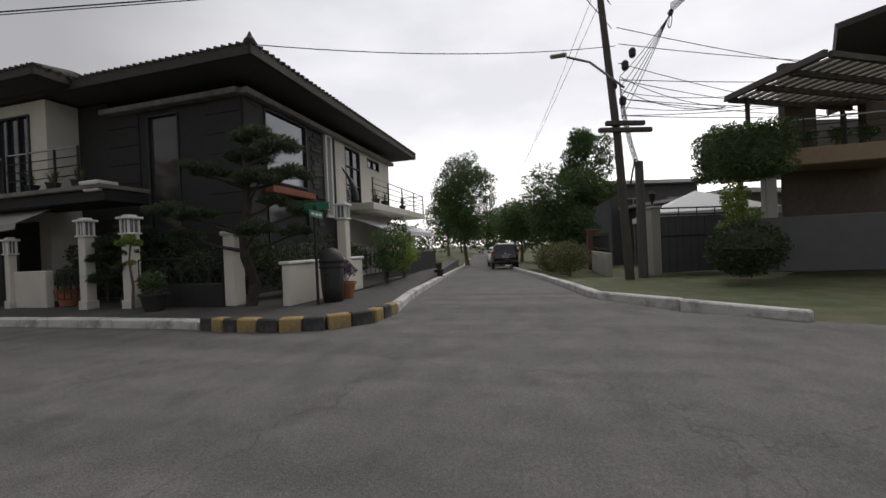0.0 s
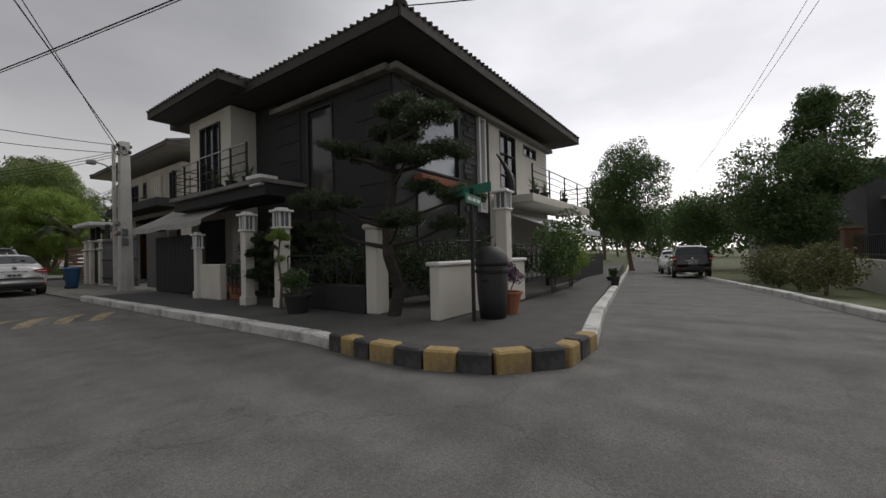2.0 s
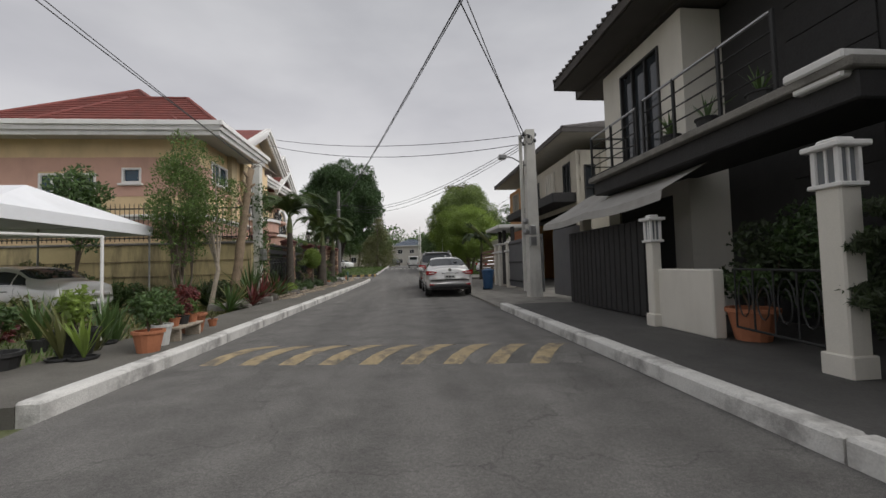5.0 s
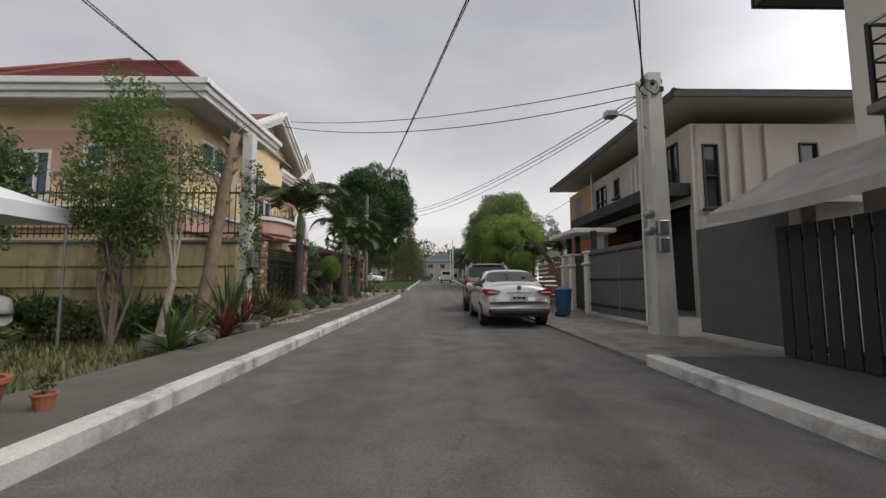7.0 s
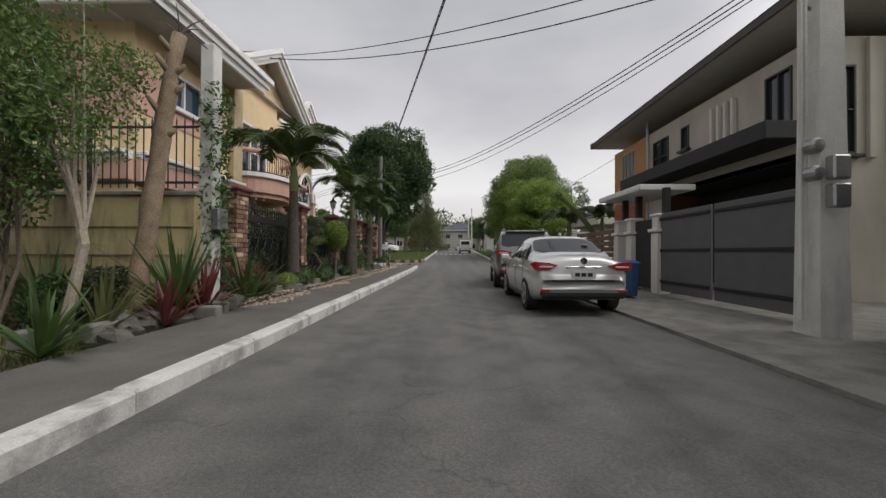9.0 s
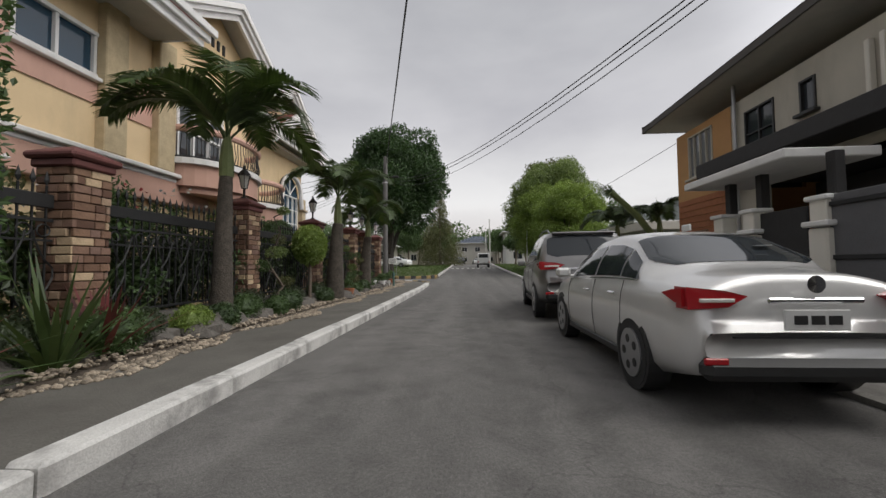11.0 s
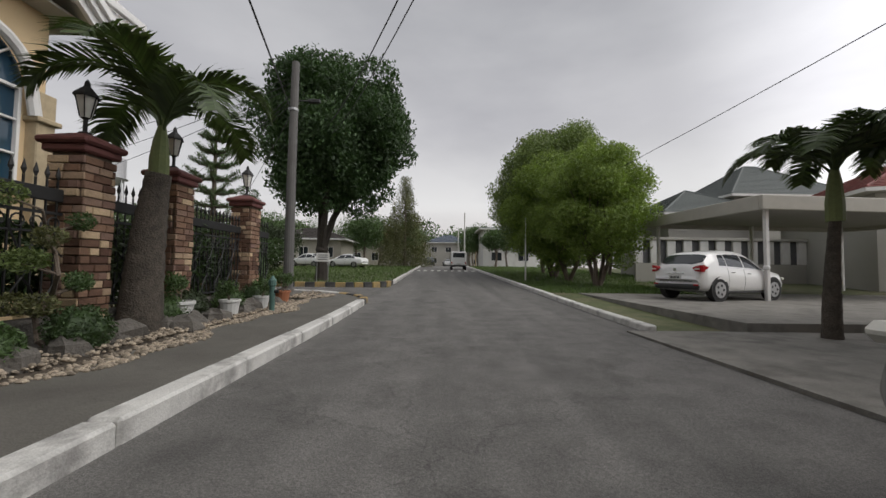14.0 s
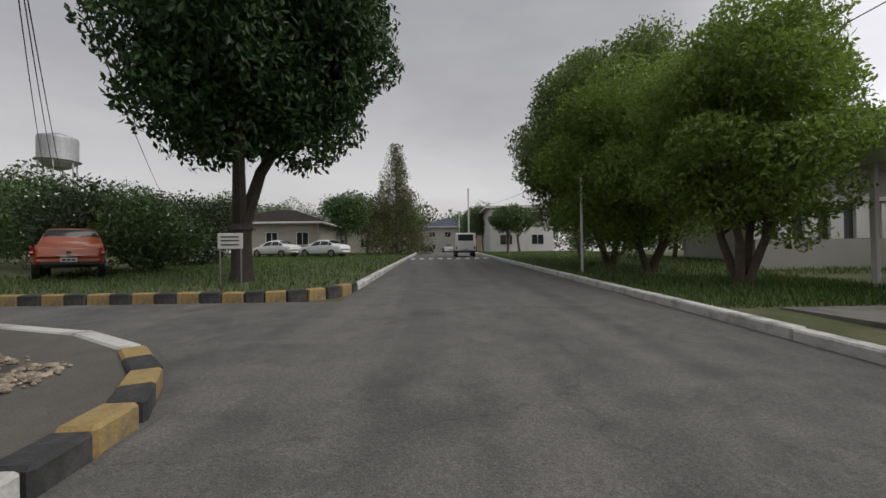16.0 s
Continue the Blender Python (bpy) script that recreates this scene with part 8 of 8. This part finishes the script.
part("top_bar", Build().tube([(.1, 0, 2.5), (3.4, 0, 2.5)], .03, 7), IRON, gate4)
for i in range(5):
    part("bar_stay", Build().tube([(.2 + .78 * i, 0, 2.2), (.2 + .78 * i, 0, 2.5)], .02, 6), IRON, gate4)
for x, m in ((-.1, FAR_WALL), (3.6, FAR_WALL)):
    part("gate_pier", Build().box((x, 0, 1.25), (.36, .36, 2.5), .02).box((x, 0, 2.53), (.46, .46, .1), .02), m, gate4)
    lamp = part("pier_lantern", Build().lathe([(.1, 2.58), (.03, 2.62), (.03, 2.72), (.07, 2.75), (.12, 3.0), (.15, 3.02), (.05, 3.14), (.01, 3.2)], (x, 0, 0), 8), IRON, gate4, "black pier lantern")
side_run = thing("side_fence", "low wall with black railing and a brown brick pillar", "fence", (14.2, -24.1, -.35))
part("wall_run", Build().box((2.6, .35, .5), (5.2, .18, 1.0), .015), FAR_WALL, side_run)
for z in (1.15, 1.75):
    part("rail", Build().box((2.6, .35, z), (5.2, .035, .04)), IRON, side_run)
for i in range(26):
    part("picket", Build().box((.1 + .2 * i, .35, 1.4), (.02, .02, .8)), IRON, side_run)
part("brick_pillar", Build().box((5.4, .35, 1.0), (.5, .5, 2.0), .02).box((5.4, .35, 2.05), (.6, .6, .1), .02), BRICK_A, side_run, "brown brick pillar")
tent4 = thing("canopy_tent", "white pyramid tent behind the opposite gate", "tent", (17.3, -27.8, -.15))
tent4.matrix_basis = tent4.matrix_basis @ Matrix.Scale(1.12, 4)
part("roof_cloth", Build().add([(-1.9, -1.9, 2.05), (1.9, -1.9, 2.05), (1.9, 1.9, 2.05), (-1.9, 1.9, 2.05), (0, 0, 2.95)], [(0, 1, 4), (1, 2, 4), (2, 3, 4), (3, 0, 4)]), CANVAS_WHITE, tent4)
part("valance", Build().box((0, -1.9, 1.95), (3.8, .02, .22)).box((0, 1.9, 1.95), (3.8, .02, .22)).box((-1.9, 0, 1.95), (.02, 3.8, .22)).box((1.9, 0, 1.95), (.02, 3.8, .22)), CANVAS_WHITE, tent4)
for x in (-1.85, 1.85):
    for y in (-1.85, 1.85):
        part("pole", Build().tube([(x, y, 0), (x, y, 2.05)], .03, 6), STEEL, tent4)


def far_house(name, label, x, y, w, d, h, wall, roof, rise=1.8, turn=0, rows=2, group="far houses", z=None):
    t = thing(name, label, "house", (x, y, (G(x, y) if z is None else z) - .12), turn, group)
    b = Build()
    n = max(2, int(w / 3))
    holes = [((i + .3) * w / n, (i + .7) * w / n, 1.0 + 2.9 * r, 2.3 + 2.9 * r) for r in range(rows) for i in range(n)]
    m = wall_with_holes(b, (-w / 2, -d / 2, 0), (1, 0, 0), w, h, .2, holes)
    part("wall", b, wall, t)
    for wc, ws in (((-w / 2 + .1, .1), (.2, d - .2)), ((w / 2 - .1, .1), (.2, d - .2)), ((0, d / 2), (w, .2))):
        part("wall", Build().box((*wc, h / 2), (*ws, h)), wall, t)
    for q in holes:
        window(t, m, *q, TRIM_WHITE, GLASS_DARK, 1, 0, False)
    hip_roof(t, -w / 2 - .7, w / 2 + .7, -d / 2 - .7, d / 2 + .7, h, rise, roof, TRIM_WHITE, SOFFIT_PALE, .2)
    return t


far_house("far_house", "pale house with slate-blue hipped roof closing the street", 2.5, 112, 11, 9, 6.2, FAR_WALL, BLUE_ROOF, 2.2)
far_house("far_house", "white flat-fronted house beside the street", 10.5, 70, 8, 10, 5.6, TRIM_WHITE, GREY_ROOF, .6)
far_house("far_house", "brown-roofed house up the street", -6, 118, 9, 8, 5.8, FAR_WALL, RED_TILE, 2.0)
far_house("far_house", "pale low house with a brown roof beyond the park", -16.5, 58, 9, 7, 3.1, CREAM_WALL, ROOF_DARK, 1.5, 0, 1)
far_house("far_house", "low cream house beyond the park", -26.5, 60, 9, 7, 3.2, YELLOW_WALL, RED_TILE, 1.5, 0, 1)
far_house("far_house", "white house with porch beyond the park", -14, 78, 9, 8, 4.0, CREAM_WALL, GREY_ROOF, 1.4, 0, 1)
far_house("far_house", "dark grey flat-roofed house behind the side road trees", 34.5, -28.2, 7, 8, 6.2, GATE_GREY, GREY_ROOF, .35, -70, 2)
far_house("far_house", "low house with a white roof edge behind the tent", 28.5, -33.0, 8, 8, 4.2, GATE_GREY, GREY_ROOF, .3, -60, 1)
far_house("far_house", "pale house farther along the side road", 46, -27, 8, 8, 5.6, FAR_WALL, RED_TILE, 1.6, -80, 2)
far_house("court_house", "tall house with a dark grey peaked roof behind the parking court", 27.2, 41, 9, 8, 6.2, FAR_WALL, GREY_ROOF, 3.3, 0, 2)
far_house("court_house", "smaller grey-roofed house behind the parking court", 19.4, 37.8, 7, 7, 4.4, FAR_WALL, GREY_ROOF, 2.3, 0, 1)
far_house("court_house", "house with a dull red roof beyond the parking court", 25.5, 28, 8, 9, 4.6, FAR_WALL, RED_TILE, 2.4, -20, 1)
pwall = thing("panel_wall", "white wall with a row of pale panels and dark gaps under a coping", "wall", (11.8, 30.6, .25))
part("lower_wall", Build().box((5.0, 0, .6), (10.4, .16, 1.4), .01), FAR_WALL, pwall)
part("dark_backing", Build().box((5.0, .12, 2.0), (10.4, .06, 1.4), .01), GATE_GREY, pwall)
part("coping", Build().box((5.0, 0, 2.78), (10.6, .3, .16), .015), FAR_WALL, pwall)
for i in range(11):
    part("wall_panel", Build().box((i, 0, 2.0), (.52, .14, 1.38), .012), TRIM_WHITE, pwall)
cport = thing("carport", "flat-roofed carport with a deep taupe fascia and slim posts", "carport", (14.6, 22.6, .2), 4)
part("roof_slab", Build().box((0, 0, 3.12), (9.8, 5.8, .14), .02), FAR_WALL, cport)
for c, q in (((0, -2.95, 3.1), (10, .12, .46)), ((0, 2.95, 3.1), (10, .12, .46)), ((-4.95, 0, 3.1), (.12, 5.78, .46)), ((4.95, 0, 3.1), (.12, 5.78, .46))):
    part("fascia", Build().box(c, q, .02), SOFFIT_PALE, cport, "deep taupe fascia")
for x in (-4.6, 0, 4.6):
    for y in (-2.7, 2.7):
        part("post", Build().box((x, y, 1.5), (.12, .12, 3.12), .01), TRIM_WHITE, cport)
deck([(5.2, 14.2), (5.2, 22.4), (10.2, 22.4), (10.2, 28), (26, 28), (26, 14.2)][::-1], -.1, .2, CONCRETE, "parking_court", "grey concrete parking court", "forecourt")
tank = thing("water_tank", "elevated grey steel water tank on legs", "water tank", (-65.2, 84, 3.6))
part("drum", Build().lathe([(.1, 12.6), (1.6, 13.1), (2.5, 13.9), (2.7, 14.3), (2.7, 18.0), (2.6, 18.3), (1.0, 18.9), (.05, 19.0)], n=28), TANK, tank)
part("walkway", Build().lathe([(2.7, 14.2), (3.05, 14.2), (3.05, 14.35), (2.7, 14.35)], n=28), TANK, tank)
for k in range(6):
    a = 2 * math.pi * k / 6
    part("leg", Build().tube([(3.0 * math.cos(a), 3.0 * math.sin(a), -3.8), (2.5 * math.cos(a), 2.5 * math.sin(a), 14.0)], .13, 7), TANK, tank)
    c = a + math.pi / 3
    part("brace", Build().tube([(2.85 * math.cos(a), 2.85 * math.sin(a), 2), (2.6 * math.cos(c), 2.6 * math.sin(c), 12)], .06, 5), TANK, tank)
for k, (x, y, h) in enumerate(((4.9, 30.2, 3.6), (2.9 + .6, 62, 7.5), (4.1, 90, 8), (-3.0, 100, 8))):
    p = thing("lawn_post" if k == 0 else "street_pole", "slim white post on the lawn" if k == 0 else "slim pale street pole up the road", "post" if k == 0 else "utility pole", (x, y, G(0, y)))
    part("shaft", Build().tube([(0, 0, -.1), (0, 0, h)], [.05 if k == 0 else .12, .04 if k == 0 else .08], 8), TRIM_WHITE if k == 0 else POLE_CONC, p)
    part("cap", Build().lathe([(.06 if k == 0 else .11, h - .02), (.06 if k == 0 else .11, h + .03), (.01, h + .06)], n=8), STEEL, p)
board = thing("notice_board", "small white notice board at the foot of the mango tree", "notice board", (-5.95, 26.6, G(-5.6, 26.6) + .1))
part("panel", Build().box((0, 0, 1.1), (.66, .04, .42), .01), TRIM_WHITE, board)
for z in (1.21, 1.11, 1.0):
    part("lettering_bar", Build().box((0, -.025, z), (.48, .004, .04)), GATE_GREY, board)
for x in (-.28, .28):
    part("leg", Build().tube([(x, .02, -.15), (x, .02, 1.1)], .02, 6), STEEL, board)
grass_patch("lawn", "lush green strip of lawn beside the parking court", 3.8, 10.1, 22.5, 28.2, 8000, .15, LEAF_GRASS, 85)
grass_patch("lawn", "lush green lawn beside the street", 3.8, 16, 28.2, 60, 26000, .16, LEAF_GRASS, 83)
grass_patch("lawn", "green park lawn behind the striped kerb", -16, -2.6, 23.9, 60, 26000, .16, LEAF_GRASS, 84, lambda x, y: y > 23.9 and not (x > -3.6 and y < 25.0))


def woods(name, label, spots, n, size, leaf, seed):
    """A far belt of tree crowns as one leafy mass."""
    rg = random.Random(seed)
    blobs = []
    for x, y, h, w in spots:
        for _ in range(5):
            r = w * rg.uniform(.28, .45)
            blobs.append((x + rg.uniform(-w, w) * .45, y + rg.uniform(-w, w) * .3, G(0, min(y, 140)) * (1 if abs(x) < 60 else 0) + rg.uniform(r * .5, h - r * .8), r, .9))
    return single(name, leaves(n, clumps(blobs, .5), size, seed, .2, 1.6), leaf, label, "woods", kind="stuff")


rg = random.Random(5)
woods("far_woods", "far belt of green trees closing the street", [(x + rg.uniform(-3, 3), 132 + rg.uniform(-6, 12), rg.uniform(13, 20), 12) for x in range(-90, 100, 7)], 34000, .9, LEAF_MID, 61)
woods("far_woods", "far belt of dark trees beyond the park", [(-70 + rg.uniform(-6, 6), y, rg.uniform(7, 11), 11) for y in range(10, 130, 8)], 16000, .9, LEAF_MID, 62)
woods("far_woods", "far belt of trees beyond the side road", [(104 + rg.uniform(-6, 6), y, rg.uniform(7, 12), 11) for y in range(-80, 130, 8)], 24000, .9, LEAF_MID, 63)
woods("far_woods", "far belt of trees behind the junction", [(x, -78 + rg.uniform(-5, 5), rg.uniform(8, 12), 11) for x in range(-80, 100, 8)], 20000, .9, LEAF_MID, 64)
for k in range(5):
    h = rg.uniform(5.2, 6.2)
    far_house("far_house", "pale hipped-roof house up the street", (-11, 13, -12, 14, 13)[k], (92, 88, 106, 104, 122)[k], 9, 8, h, (FAR_WALL, CREAM_WALL, FAR_WALL, YELLOW_WALL, FAR_WALL)[k], (RED_TILE, GREY_ROOF, BLUE_ROOF, RED_TILE, ROOF_DARK)[k], 1.8)
